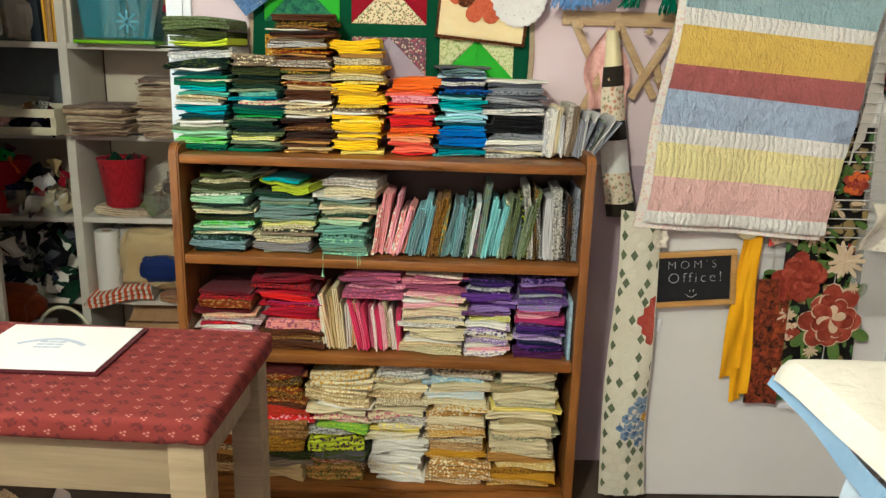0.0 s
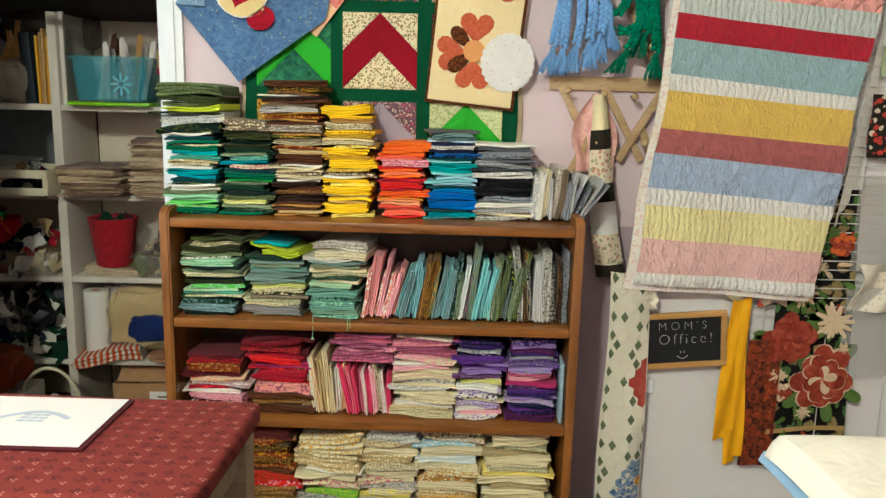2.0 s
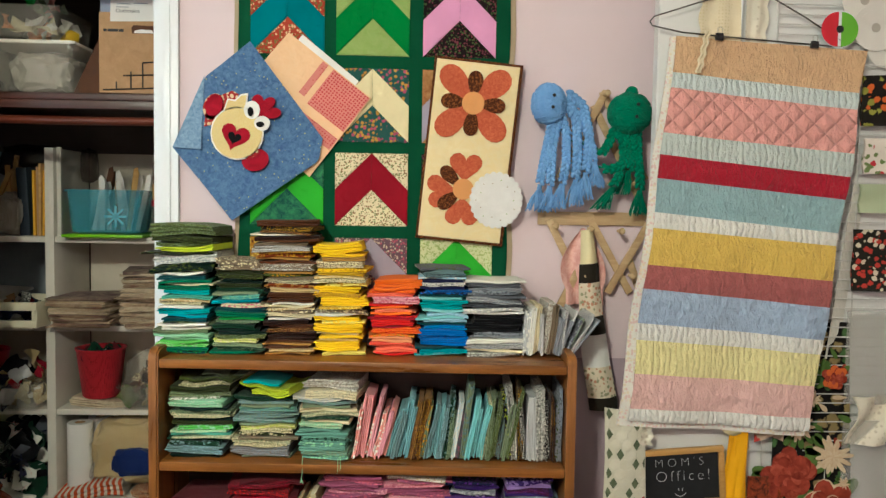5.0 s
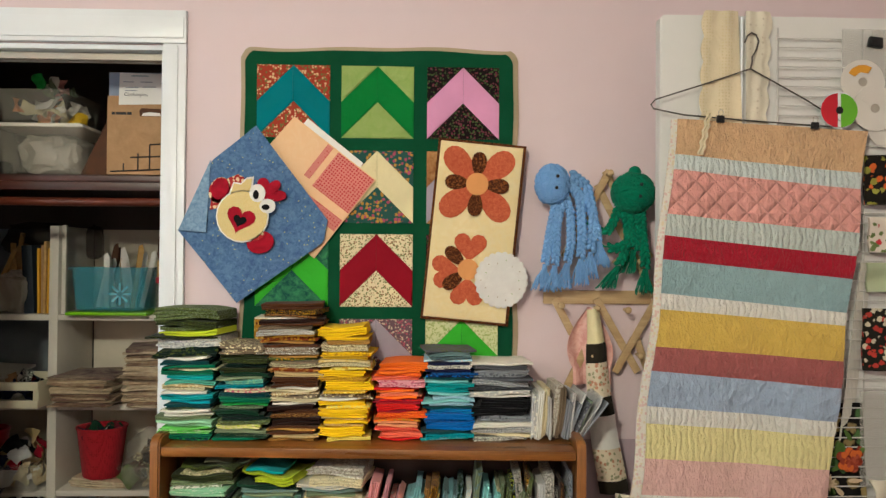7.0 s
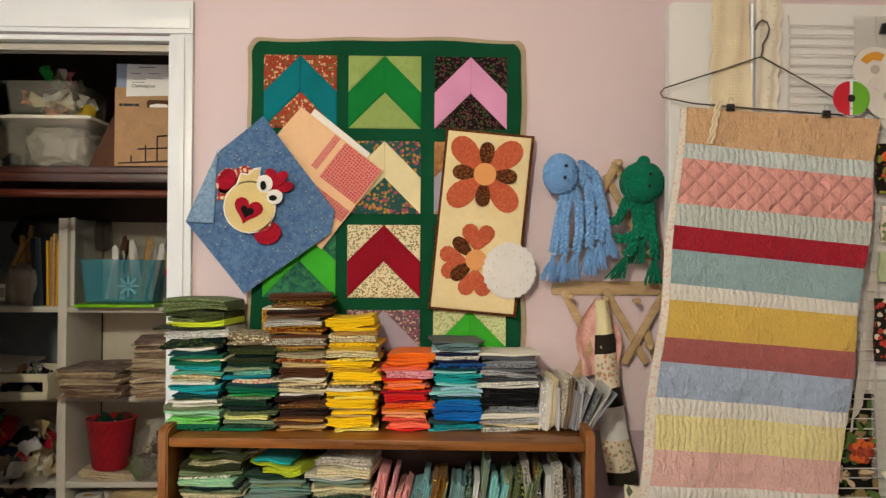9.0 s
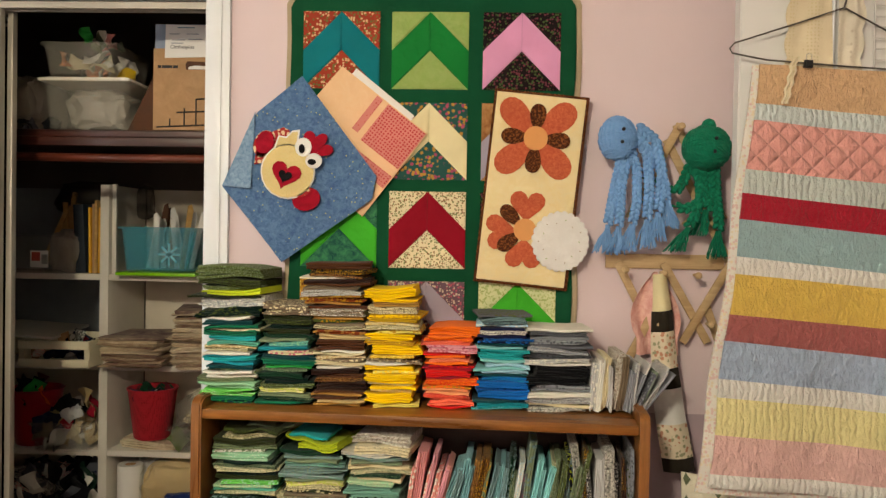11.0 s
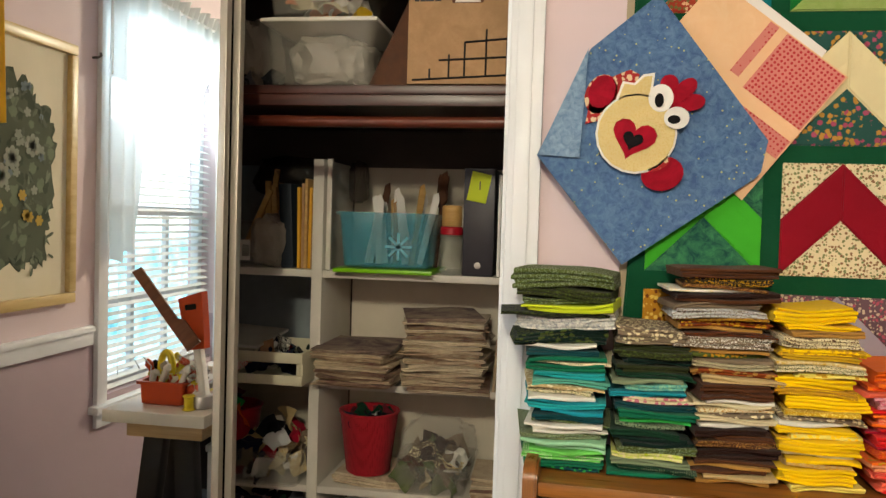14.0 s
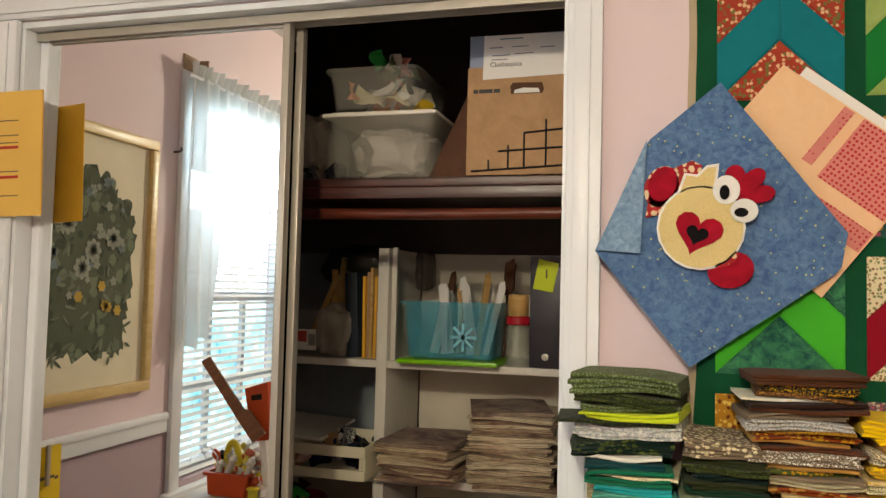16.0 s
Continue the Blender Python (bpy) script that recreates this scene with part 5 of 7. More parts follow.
def hex_patch(cx, cz, w, h, mat, n=6, nm="hexagon_patch"):
    pts = [(cx + w * math.cos(k * math.tau / n + (math.tau / 12 if n == 6 else 0)), cz + h * math.sin(k * math.tau / n + (math.tau / 12 if n == 6 else 0))) for k in range(n)]
    vz = (.81 - cz) / .78
    lo, hi = hex_left(vz) + .003, hex_left(vz) + .091 + .030 * vz
    pts = [(min(max(x, lo), hi), z) for x, z in pts]
    if cx - w * .6 > hi or cx + w * .6 < lo:
        return
    bm = plate([(x, z) for x, z in pts], .0022, .0012)
    for v in bm.verts:
        q = hex_point(v.co.x, v.co.z)
        v.co = Vector((q.x, q.y + v.co.y - .0004, q.z))
    part(nm, bm, mat, hexq)


r = .0145
for row in range(32):
    z = .795 - row * .0242
    for col in range(6):
        x = .478 + col * .0262 + (.0131 if row % 2 else 0)
        if x > .60:
            continue
        dr, db = math.hypot(x - .592, z - .535), math.hypot(x - .585, z - .255)
        if dr < .062:
            hex_patch(x, z, r * 1.12, r * 1.12, C_HRED)
        elif db < .070:
            hex_patch(x, z, r, r, C_HBLU if db > .022 else C_GOLDF)
        elif (row * 2 + col) % 4 == 0 or (row + col * 3) % 7 == 0:
            hex_patch(x, z, r * .62, r * .98, C_OLV, 4, "diamond_patch")
        elif dr >= .062:
            hex_patch(x, z, r, r, C_HEXW)
solo("lace_trim", sheet(lambda u, v: (.552 + .034 * u + .004 * math.sin(20 * v), -.004 * math.sin(8 * u), .805 - .085 * v), 6, 14, .002), C_LACEW, pose(0, DY - .045, 0), "white lace scrap hanging under the quilt", "lace")
solo("white_tag", box(-.012, .012, -.004, 0, -.018, .018, .003), M_WHITE, pose(.594, DY - .005, .505), "small white plastic hook on the door", "hook")

# ---------------- closet shelving ----------------
CF, CBK = 2.72, 3.02
shelving = thing("shelving_unit", pose(0, 0, 0), "white board shelving unit full of craft supplies", "shelving")
for x in (-1.955, -1.254, -.640):
    part("upright_board", box(x, x + .030, CF, CBK - .008, 0, 1.468, .002), M_MELA, shelving)
for x0, x1 in ((-1.9245, -1.2545), (-1.2235, -.6405)):
    for z in (1.165, .860, .567, .262):
        part("shelf", box(x0, x1, CF + .003, CBK - .008, z - .020, z, .002), M_MELA, shelving)
part("back_board", box(-1.22, -.645, CBK - .007, CBK, .02, 1.467), paint("cream_back_board", "#ddd4c0", .6, .12, 5), shelving, "cream back board")
part("back_board", box(-1.92, -1.26, CBK - .007, CBK, .02, .86), paint("cream_back_board_old", "#c9bfa8", .6, .15, 5), shelving, "cream back board")
part("back_board", box(-1.92, -1.26, CBK - .007, CBK, .862, 1.467), paint("blue_grey_back_board", "#98a2a6", .6, .2, 5), shelving, "blue-grey back board")
structure("closet_shelf", joined(box(LEFT, -.601, 2.34, 3.035, 1.583, 1.603, .003), box(LEFT, -.601, 2.345, 2.36, 1.558, 1.583, .002)), M_SHELF, "dark red-stained wooden closet shelf", "shelf")
solo("closet_pole", tube([(LEFT + .002, 0, 0), (-1.4, 0, 0), (-1.0, 0, -.002), (-.602, 0, 0)], .0125, 16), M_POLE, pose(0, 2.36, 1.526), "worn wooden closet pole under the shelf", "pole")

# ---------------- mirror doors ----------------
for nm, y, x0, x1 in (("front", 2.140, -1.852, -1.238), ("rear", 2.176, -1.850, -1.226)):
    d = thing("mirror_door", pose(0, y, 0), "sliding closet door with a full-height mirror", "mirror door", "sliding mirror doors")
    part("mirror_pane", box(x0 + .004, x1 - .004, 0, .005, .03, 1.888), M_MIRROR, d, "mirror glass")
    part("stile", box(x1 - .014, x1 + .002, -.010, .012, .02, 1.892, .003), M_ALU, d, "aluminium edge")
    part("stile", box(x0 - .0, x0 + .022, -.006, .012, .02, 1.892, .003), M_WHITE, d, "white painted edge")
    part("top_rail", box(x0 + .0225, x1 - .0145, -.004, .012, 1.885, 1.897, .002), M_ALU, d)
    part("bottom_rail", box(x0 + .0225, x1 - .0145, -.006, .012, .016, .04, .002), M_ALU, d)
structure("door_track", joined(box(OPEN_L + .013, OPEN_R - .013, 2.122, 2.126, 1.888, 1.906), box(OPEN_L + .013, OPEN_R - .013, 2.1262, 2.195, 1.900, 1.907), box(OPEN_L + .013, OPEN_R - .013, 2.158, 2.162, 1.888, 1.8998)), M_ALU, "aluminium sliding door track under the head jamb", "trim")
structure("floor_track", box(OPEN_L + .013, OPEN_R - .013, 2.128, 2.192, .001, .014, .002), M_ALU, "aluminium floor track of the sliding doors", "trim")

# yellow notice taped to the left casing, standing out over the mirror
notice = thing("paper_notice", pose(-1.943, 2.060, 1.625, 0, -2.5, 7), "yellow paper notice over a manila envelope, taped up", "notice")
C_YPAP = paint("yellow_paper", "#e0b45a", .7, .05)
C_MANILA = paint("manila_envelope_paper", "#e4aa2c", .6, .06)
part("envelope", plate([(-.10, -.136), (.162, -.136), (.164, .134), (-.10, .134)], .002, .0006), C_MANILA, notice, "manila envelope")
sheet_p = part("sheet", moved(plate([(-.10, -.135), (.160, -.137), (.163, .133), (-.10, .134)], .0008), Matrix.Translation((0, -.0022, 0))), C_YPAP, notice)
M_INK, M_REDINK = paint("grey_ink", "#6a5a40", .7), paint("red_ink", "#b02a1c", .7)
for z, w, mat in ((.038, .11, M_INK), (.022, .06, M_INK), (.012, .045, M_REDINK), (-.052, .045, M_REDINK), (-.040, .10, M_INK), (-.092, .06, M_INK), (.07, .05, M_INK)):
    part("print_bar", box(.108 - w, .108, -.0034, -.003, z - .003 if mat is M_REDINK else z - .0012, z + .003 if mat is M_REDINK else z + .0012), mat, sheet_p)


# ---------------- scraps, bins and bags ----------------
def scraps(x0, x1, y0, y1, z0, z1, n, mats, seed, size=.05):
    """Loose crumpled fabric pieces heaped in a box-shaped space."""
    rnd = random.Random(seed)
    out = []
    for i in range(n):
        s = size * rnd.uniform(.5, 1.2)
        ph = [rnd.uniform(0, 6) for _ in range(4)]
        bm = sheet(lambda u, v: ((u - .5) * s, .28 * s * math.sin(4 * u + ph[0]) * math.sin(3 * v + ph[1]), (v - .5) * s * .8 + .1 * s * math.sin(5 * u + ph[2])), 4, 3, .0018)
        fx, fy = rnd.random(), rnd.random()
        heap = 1 - .5 * abs(2 * fx - 1) ** 2
        m = pose(x0 + (x1 - x0) * fx, y0 + (y1 - y0) * fy, z0 + (z1 - z0) * rnd.random() * heap, rnd.uniform(-60, 60), rnd.uniform(0, 360), rnd.uniform(-50, 50))
        out.append((moved(bm, m), rnd.choice(mats)))
    return out


def tub(w, d, h, flare=1.08, rim=.008, t=.003):
    """An open tub with sloping sides and a rim."""
    bm = bmesh.new()
    def loop(sx, z, inset=0.0):
        a, b, c = w / 2 * sx - inset, d / 2 * sx - inset, min(w, d) * .10
        pts = []
        for cx, cy, a0 in ((a - c, b - c, 0), (-a + c, b - c, 90), (-a + c, -b + c, 180), (a - c, -b + c, 270)):
            for k in range(4):
                g = radians(a0 + 30 * k)
                pts.append(bm.verts.new((cx + c * math.cos(g), cy + c * math.sin(g), z)))
        return pts
    seq = [loop(.9, 0), loop(1, .004), loop(flare, h - .008), loop(flare, h - .008, -rim), loop(flare, h, -rim), loop(flare, h, t), loop(1, .008, t), loop(.9, .006, t)]
    for r0, r1 in zip(seq, seq[1:]):
        for k in range(16):
            bm.faces.new([r0[k], r0[(k + 1) % 16], r1[(k + 1) % 16], r1[k]])
    bm.faces.new(seq[0][::-1])
    bm.faces.new(seq[-1])
    bmesh.ops.recalc_face_normals(bm, faces=bm.faces)
    return bm


P_CLEAR = clear("clear_bin_plastic", "#c6c2b4", .15, .14)
P_MILK = clear("milky_bin_plastic", "#d8d2c2", .3, .62)
P_BLUE = clear("blue_bin_plastic", "#4fb0c6", .12, .34)
P_LIME = paint("lime_lid_plastic", "#7cc414", .3, .05)
P_RED = paint("red_basket_plastic", "#b3182a", .35, .08)
P_WHITE = paint("white_lid_plastic", "#ded9cc", .35, .05)
P_BAG = clear("crinkled_bag_plastic", "#c9c6be", .10, .16)
S_LIGHT = [fabric(c)[0] for c in ("white", "cream", "black", "lgrey", "taupe", "cream.tan", "navy", "beige")]
S_DARK = [fabric(c)[0] for c in ("black", "navy", "white", "black.white", "dgreen", "white.red", "black")]
S_MIX = [fabric(c)[0] for c in ("white", "taupe", "olive.sage", "cream.tan", "taupe.cream", "dolive", "brown", "dbrown")]
M_CARD = wood("corrugated_cardboard", "#b08a64", "#9e7a52", .75, (4, 4, 4), 6)
M_CARDD = wood("dark_cardboard", "#5a3418", "#482810", .8, (4, 4, 4), 6)
M_STICK = wood("craft_stick_wood", "#c9a468", "#b08848", .6)
M_PAPER = paint("white_paper_sheet", "#e6e3de", .75, .03)


def bag(w, d, h, seed):
    """A slack plastic bag: a lumpy closed skin."""
    rnd = random.Random(seed)
    bm = bmesh.new()
    bmesh.ops.create_icosphere(bm, subdivisions=4, radius=1)
    off = Vector((rnd.uniform(0, 9), rnd.uniform(0, 9), rnd.uniform(0, 9)))
    for v in bm.verts:
        c = v.co.copy()
        r = 1 + .22 * noise.noise(c * 2.2 + off) + .10 * noise.noise(c * 6 + off)
        q = Vector([math.copysign(abs(a) ** .65, a) for a in c]) * r
        v.co = Vector((q.x * w / 2, q.y * d / 2, max(0, (q.z + 1) * h / 2)))
    return bm


# top shelf of the closet
ZS = 1.6035
bin1 = thing("storage_bin", pose(-1.125, 2.50, ZS), "clear storage bin with a white lid, full of bags", "storage bin")
part("bin_body", tub(.235, .27, .140, 1.08), P_CLEAR, bin1)
part("lid", joined(box(-.136, .136, -.155, .155, .1405, .150, .004), box(-.120, .120, -.138, .138, .150, .155, .002)), P_WHITE, bin1, "white lid")
part("bag_inside", moved(bag(.19, .20, .125, 5), Matrix.Translation((.0, 0, .008))), clear("white_bag_plastic", "#cfc8ba", .35, .5), bin1, "slack whitish bag inside")
bin2 = thing("storage_bin", pose(-1.145, 2.48, ZS + .156), "open clear plastic box holding yellow and white odds and ends", "storage bin")
part("bin_body", tub(.19, .24, .095, 1.10), P_CLEAR, bin2)
gathered("bin_scraps", scraps(-1.22, -1.07, 2.40, 2.56, ZS + .18, ZS + .245, 16, [fabric("yellow")[0], fabric("white")[0], fabric("cream")[0], fabric("peach")[0]], 3, .06), "yellow and white scraps in a clear box", "scraps")
gathered("bin_ribbons", scraps(-1.20, -1.10, 2.42, 2.52, ZS + .26, ZS + .30, 10, [fabric("sage")[0], fabric("white")[0], fabric("salmon")[0], fabric("green")[0]], 6, .05), "green, pink and white ribbon bundle", "ribbons")
solo("plastic_bag", bag(.13, .2, .17, 9), clear("cloudy_bag_plastic", "#bcb4a4", .3, .5), pose(-1.335, 2.48, ZS), "cloudy plastic bag stuffed beside a bin", "bag")
gathered("dark_netting", scraps(-1.42, -1.24, 2.38, 2.44, ZS + .012, ZS + .03, 18, [fabric("black")[0], fabric("dgrey")[0]], 4, .04), "black netting lying on the closet shelf", "netting")
carton = thing("cardboard_box", pose(-.787, 2.345, ZS + .002), "brown cardboard carton with a note taped on", "box")
part("front_panel", plate([(-.131, 0), (.131, 0), (.131, .232), (-.131, .232)], .004), M_CARD, carton)
part("side_panel", box(-.131, -.127, .0005, .30, 0, .232), M_CARD, carton)
part("side_panel", box(.127, .131, .0005, .30, 0, .232), M_CARD, carton)
part("back_panel", box(-.1268, .1268, .296, .30, 0, .232), M_CARD, carton)
part("bottom_panel", box(-.1268, .1268, .001, .2955, 0, .004), M_CARD, carton)
part("top_sheet", box(-.128, .128, -.001, .003, .2325, .302, .001), paint("grey_blue_card", "#8d9ab0", .6, .08), carton, "grey-blue card standing at the top")
hole = [(-.036, .172), (.030, .172), (.034, .180), (.030, .194), (-.032, .196), (-.038, .188)]
# the panel is uncut: a dark patch gives the shade inside the hole
part("hand_hole", moved(plate(hole, .0008), Matrix.Translation((0, -.0042, 0))), M_CARDD, carton, "dark patch for the shade in a hand hole")
part("hole_content", moved(plate([(-.030, .173), (.026, .173), (.022, .182), (-.010, .184), (-.028, .180)], .0006), Matrix.Translation((0, -.005, 0))), M_PAPER, carton, "pale content in the hand hole")
note_p = part("note", moved(plate([(-.098, .205), (.100, .210), (.098, .298), (-.096, .300)], .0008), Matrix.Translation((0, -.0045, 0))), M_PAPER, carton, "white handwritten note")
lettering("note_lettering", "Clothespins", .0145, Matrix.Translation((-.048, -.0056, .236)) @ UP, M_BLACK, note_p, .0002)
for x0, x1, z in ((-.062, -.012, .290), (-.085, -.055, .272), (-.035, .0, .272), (.025, .055, .268), (-.078, -.040, .255), (-.030, .01, .257), (-.080, -.045, .246)):
    part("note_bar", box(x0, x1, -.0058, -.0053, z, z + .0022), paint("pencil_grey", "#8a8f9a", .7) if z < .285 else paint("teal_ink", "#2c7a8a", .7), note_p)
for x0, x1 in ((-.118, -.108), (-.106, -.076), (-.074, -.060)):
    part("mark_bar", box(x0, x1, -.0052, -.0042, .176, .184), M_BLACK, carton)
for a, b in (((-.12, .008), (.125, .020)), ((-.062, .05), (.125, .058)), ((-.006, .088), (.125, .098)), ((-.082, .01), (-.082, .032)), ((-.040, .01), (-.040, .062)), ((-.006, .016), (-.006, .088)), ((.040, .016), (.040, .115)), ((.085, .018), (.085, .10))):
    part("sketched_line", tube([(a[0], -.0044, a[1]), (b[0], -.0044, b[1])], .0022, 5), M_BLACK, carton)
solo("leaning_board", plate([(-.075, 0), (.03, 0), (.03, .19), (.02, .20)], .003), M_CARDD, pose(-.955, 2.42, ZS), "dark brown cardboard offcut leaning on a carton", "cardboard")

# upper cubbies
ZA = 1.1652
tb = thing("storage_bin", pose(-1.046, 2.80, ZA + .012), "translucent blue plastic bin of craft tools", "storage bin")
part("bin_body", tub(.232, .20, .150, 1.10), P_BLUE, tb)
part("lid", box(-.135, .135, -.125, .125, -.012, -.0005, .004), P_LIME, tb, "lime green lid used as a tray underneath")
part("snowflake_print", joined(*[moved(box(-.0035, .0035, -.001, 0, -.036, .036), Matrix.Translation((.040, -.107, .060)) @ pose(0, 0, 0, 0, a, 0)) for a in (0, 45, 90, 135)]), paint("white_print", "#7dbccb", .4), tb)
rnd = random.Random(12)
for i in range(15):
    x, y = rnd.uniform(-.10, .10), rnd.uniform(-.07, .07)
    h = rnd.uniform(.17, .235)
    mat = rnd.choice([M_STICK, M_PAPER, M_PAPER, C_MANILA, M_CARD, M_CARDD])
    stick = plate([(-.008, 0), (.008, 0), (.010 + .006 * rnd.random(), h * .9), (.004, h), (-.008, h * .96)], .004, .001)
    solo("craft_stick", stick, mat, pose(-1.046 + x * .8, 2.80 + y, ZA + .022, rnd.uniform(-6, 6), rnd.uniform(-16, 16), rnd.uniform(0, 60)), "thin tool standing in the blue bin", "craft tool", "tools in the blue bin")
solo("bristle_brush", joined(tube([(0, 0, 0), (0, 0, .26)], .006, 8), moved(bag(.03, .025, .10, 3), Matrix.Translation((0, 0, .18)))), M_CARDD, pose(-.935, 2.86, ZA + .003, 0, 4, 0), "dark bristle brush standing behind the bin", "brush")
jar = thing("jar", pose(-.872, 2.745, ZA + .001), "clear glass jar with a red lid", "jar")
part("glass", lathe([(.028, 0), (.031, .006), (.031, .012), (.0295, .016), (.031, .03), (.0295, .05), (.031, .07), (.031, .095), (.027, .105), (.025, .106)], 24), clear("jar_glass", "#c8ccbe", .05, .25), jar)
part("lid", moved(lathe([(.029, 0), (.031, .002), (.031, .019), (.028, .022)], 24), Matrix.Translation((0, 0, .107))), P_RED, jar, "red screw lid")
spool = solo("wooden_tub", lathe([(.025, 0), (.027, .003), (.027, .052), (.024, .056), (.008, .056)], 20), M_STICK, pose(-.872, 2.745, ZA + .1305), "small round wooden tub standing on a jar", "tub")
bd = thing("ring_binder", pose(-.797, 2.72, ZA + .001), "black ring binder with a yellow sticky note", "binder")
part("spine", box(-.041, .041, 0, .006, 0, .285, .002), paint("dark_grey_binder_vinyl", "#25222a", .4, .1), bd)
part("cover", box(-.041, -.037, .0065, .24, 0, .285, .001), M_BLACK, bd)
part("cover", box(.037, .041, .0065, .24, 0, .285, .001), M_BLACK, bd)
part("page_block", box(-.034, .034, .012, .22, .004, .275), M_PAPER, bd, "white pages")
part("finger_ring", moved(lathe([(.006, 0), (.009, .001), (.009, .002), (.006, .003)], 16), Matrix.Translation((0, 0, .028)) @ pose(0, 0, 0, 90, 0, 0)), M_ALU, bd)
sticky = part("sticky_note", moved(plate([(-.029, -.038), (.023, -.040), (.027, .036), (-.025, .040)], .0008), Matrix.Translation((0, -.001, .235)) @ pose(0, 0, 0, 0, 8, 0)), paint("lime_sticky_note", "#c8d818", .6, .03), bd, "lime yellow sticky note")
lettering("note_digit", "1", .034, Matrix.Translation((.001, -.0022, .238)) @ UP, M_BLACK, sticky, .0002)
solo("white_folder", box(-.004, .004, 0, .22, 0, .27, .001), M_PAPER, pose(-.744, 2.735, ZA + .001), "white cardboard folder beside the binder", "folder")
for i in range(6):
    solo("manila_folder", box(-.004, .004, 0, .20, 0, .225 + .012 * (i % 3), .001), (C_MANILA, M_CARD, M_STICK)[i % 3], pose(-1.302 + .0095 * i + .001, 2.745 + .006 * (i % 2), ZA + .001, 0, -1 + .5 * i, 0), "tan manila folder standing on edge", "folder", "folders in the closet")
solo("dark_folder", box(-.018, .018, 0, .20, 0, .235, .002), paint("navy_binder_cloth", "#182430", .6), pose(-1.335, 2.75, ZA + .001, 0, -3, 0), "dark navy folder standing on edge", "folder")
solo("white_board_strip", box(-.007, .007, 0, .015, 0, .305, .002), M_MELA, pose(-1.213, 2.735, ZA + .001), "upright pale strip of board by the divider", "board")
lb = thing("storage_bin", pose(-1.475, 2.83, ZA + .001), "clear plastic bin holding sticks and paper", "storage bin")
part("bin_body", tub(.22, .20, .125, 1.08), P_CLEAR, lb)
price = part("price_label", moved(plate([(-.05, .018), (.012, .018), (.012, .075), (-.05, .075)], .001), Matrix.Translation((.03, -.108, 0))), M_PAPER, lb, "white and red paper label")
part("label_bar", moved(box(-.045, -.016, -.0008, 0, .04, .07), Matrix.Translation((.03, -.1092, 0))), paint("faded_red_print", "#c05040", .6), price)
for i in range(7):
    part("label_line", moved(box(-.010 + .003 * i, -.0085 + .003 * i, -.0006, 0, .03, .062), Matrix.Translation((.03, -.1092, 0))), M_BLACK, price)
for i in range(9):
    solo("wood_stick", box(-.008, .008, -.004, .004, 0, rnd.uniform(.20, .27), .001), M_STICK, pose(-1.53 + .017 * i, 2.82 + rnd.uniform(-.05, .05), ZA + .02, rnd.uniform(-8, 8), 34 - 5 * i + rnd.uniform(-4, 4), 0), "bare wooden stick in a clear bin", "stick", "sticks in the closet")
solo("plastic_bag", bag(.10, .10, .145, 21), clear("white_sack_plastic", "#d6cdbc", .3, .55), pose(-1.392, 2.775, ZA + .001), "white plastic sack standing by a bin", "bag")
solo("plastic_bag", bag(.20, .12, .12, 33), clear("dark_bag_plastic", "#4a4640", .15, .55), pose(-1.38, 2.90, ZA + .20), "dark crinkled plastic bag above the folders", "bag")
solo("plastic_bag", bag(.055, .06, .12, 34), clear("dark_bag_plastic_small", "#4a4038", .15, .6), pose(-1.175, 2.90, ZA + .19), "dark crinkled plastic bag behind a bin", "bag")

# magazines and crate
ZB = .8602
rnd = random.Random(5)
M_MAGS = []
for i, (a, b, c) in enumerate((("#bca98c", "#8e735c", "#a89a8a"), ("#d0bfa0", "#a89078", "#b0a494"), ("#9c866c", "#6e4c42", "#9a8f84"), ("#d8c8ac", "#b4a288", "#c0b6a8"))):
    M_MAGS.append(cloth(f"magazine_cover_{'abcd'[i]}", a, b, c, "mottle", 60, .25))
    M_MAGS[-1].node_tree.nodes["Principled BSDF"].inputs["Roughness"].default_value = .45
M_TOPMAG = cloth("magazine_cover_printed", "#a8957f", "#5e4246", None, "mottle", 30, .15)
for x, y, n, w, d, th in ((-1.118, 2.655, 13, .222, .27, .0075), (-.868, 2.66, 21, .222, .28, .0090)):
    z = ZB
    for i in range(n):
        h = th * rnd.uniform(.75, 1.3)
        bm = folded(w * rnd.uniform(.93, 1.0), d * rnd.uniform(.93, 1.0), h, 3, rnd, 1.6)
        solo("magazine", bm, M_TOPMAG if i == n - 1 else rnd.choice(M_MAGS), pose(x + rnd.uniform(-.014, .014), y + rnd.uniform(-.022, .006), z, 0, rnd.uniform(-.6, .6), rnd.uniform(-11, 11) + (-8 if n == 13 else 6)), "worn paper magazine in a pile", "magazine", "magazine piles")
        z += h
for i in range(4):
    solo("slim_book", box(-.004, .004, 0, .20, 0, .14 + .01 * (i % 2), .001), (M_MAGS + [M_PAPER])[i], pose(-.744 + .0095 * i, 2.72, ZB, 0, 3, 0), "slim booklet standing beside the magazines", "booklet", "booklets in the closet")
cr = thing("crate", pose(-1.355, 2.745, ZB + .001), "cream slatted wooden crate of small things", "crate")
P_CREAM = paint("cream_crate_paint", "#d8d0b4", .45, .06)
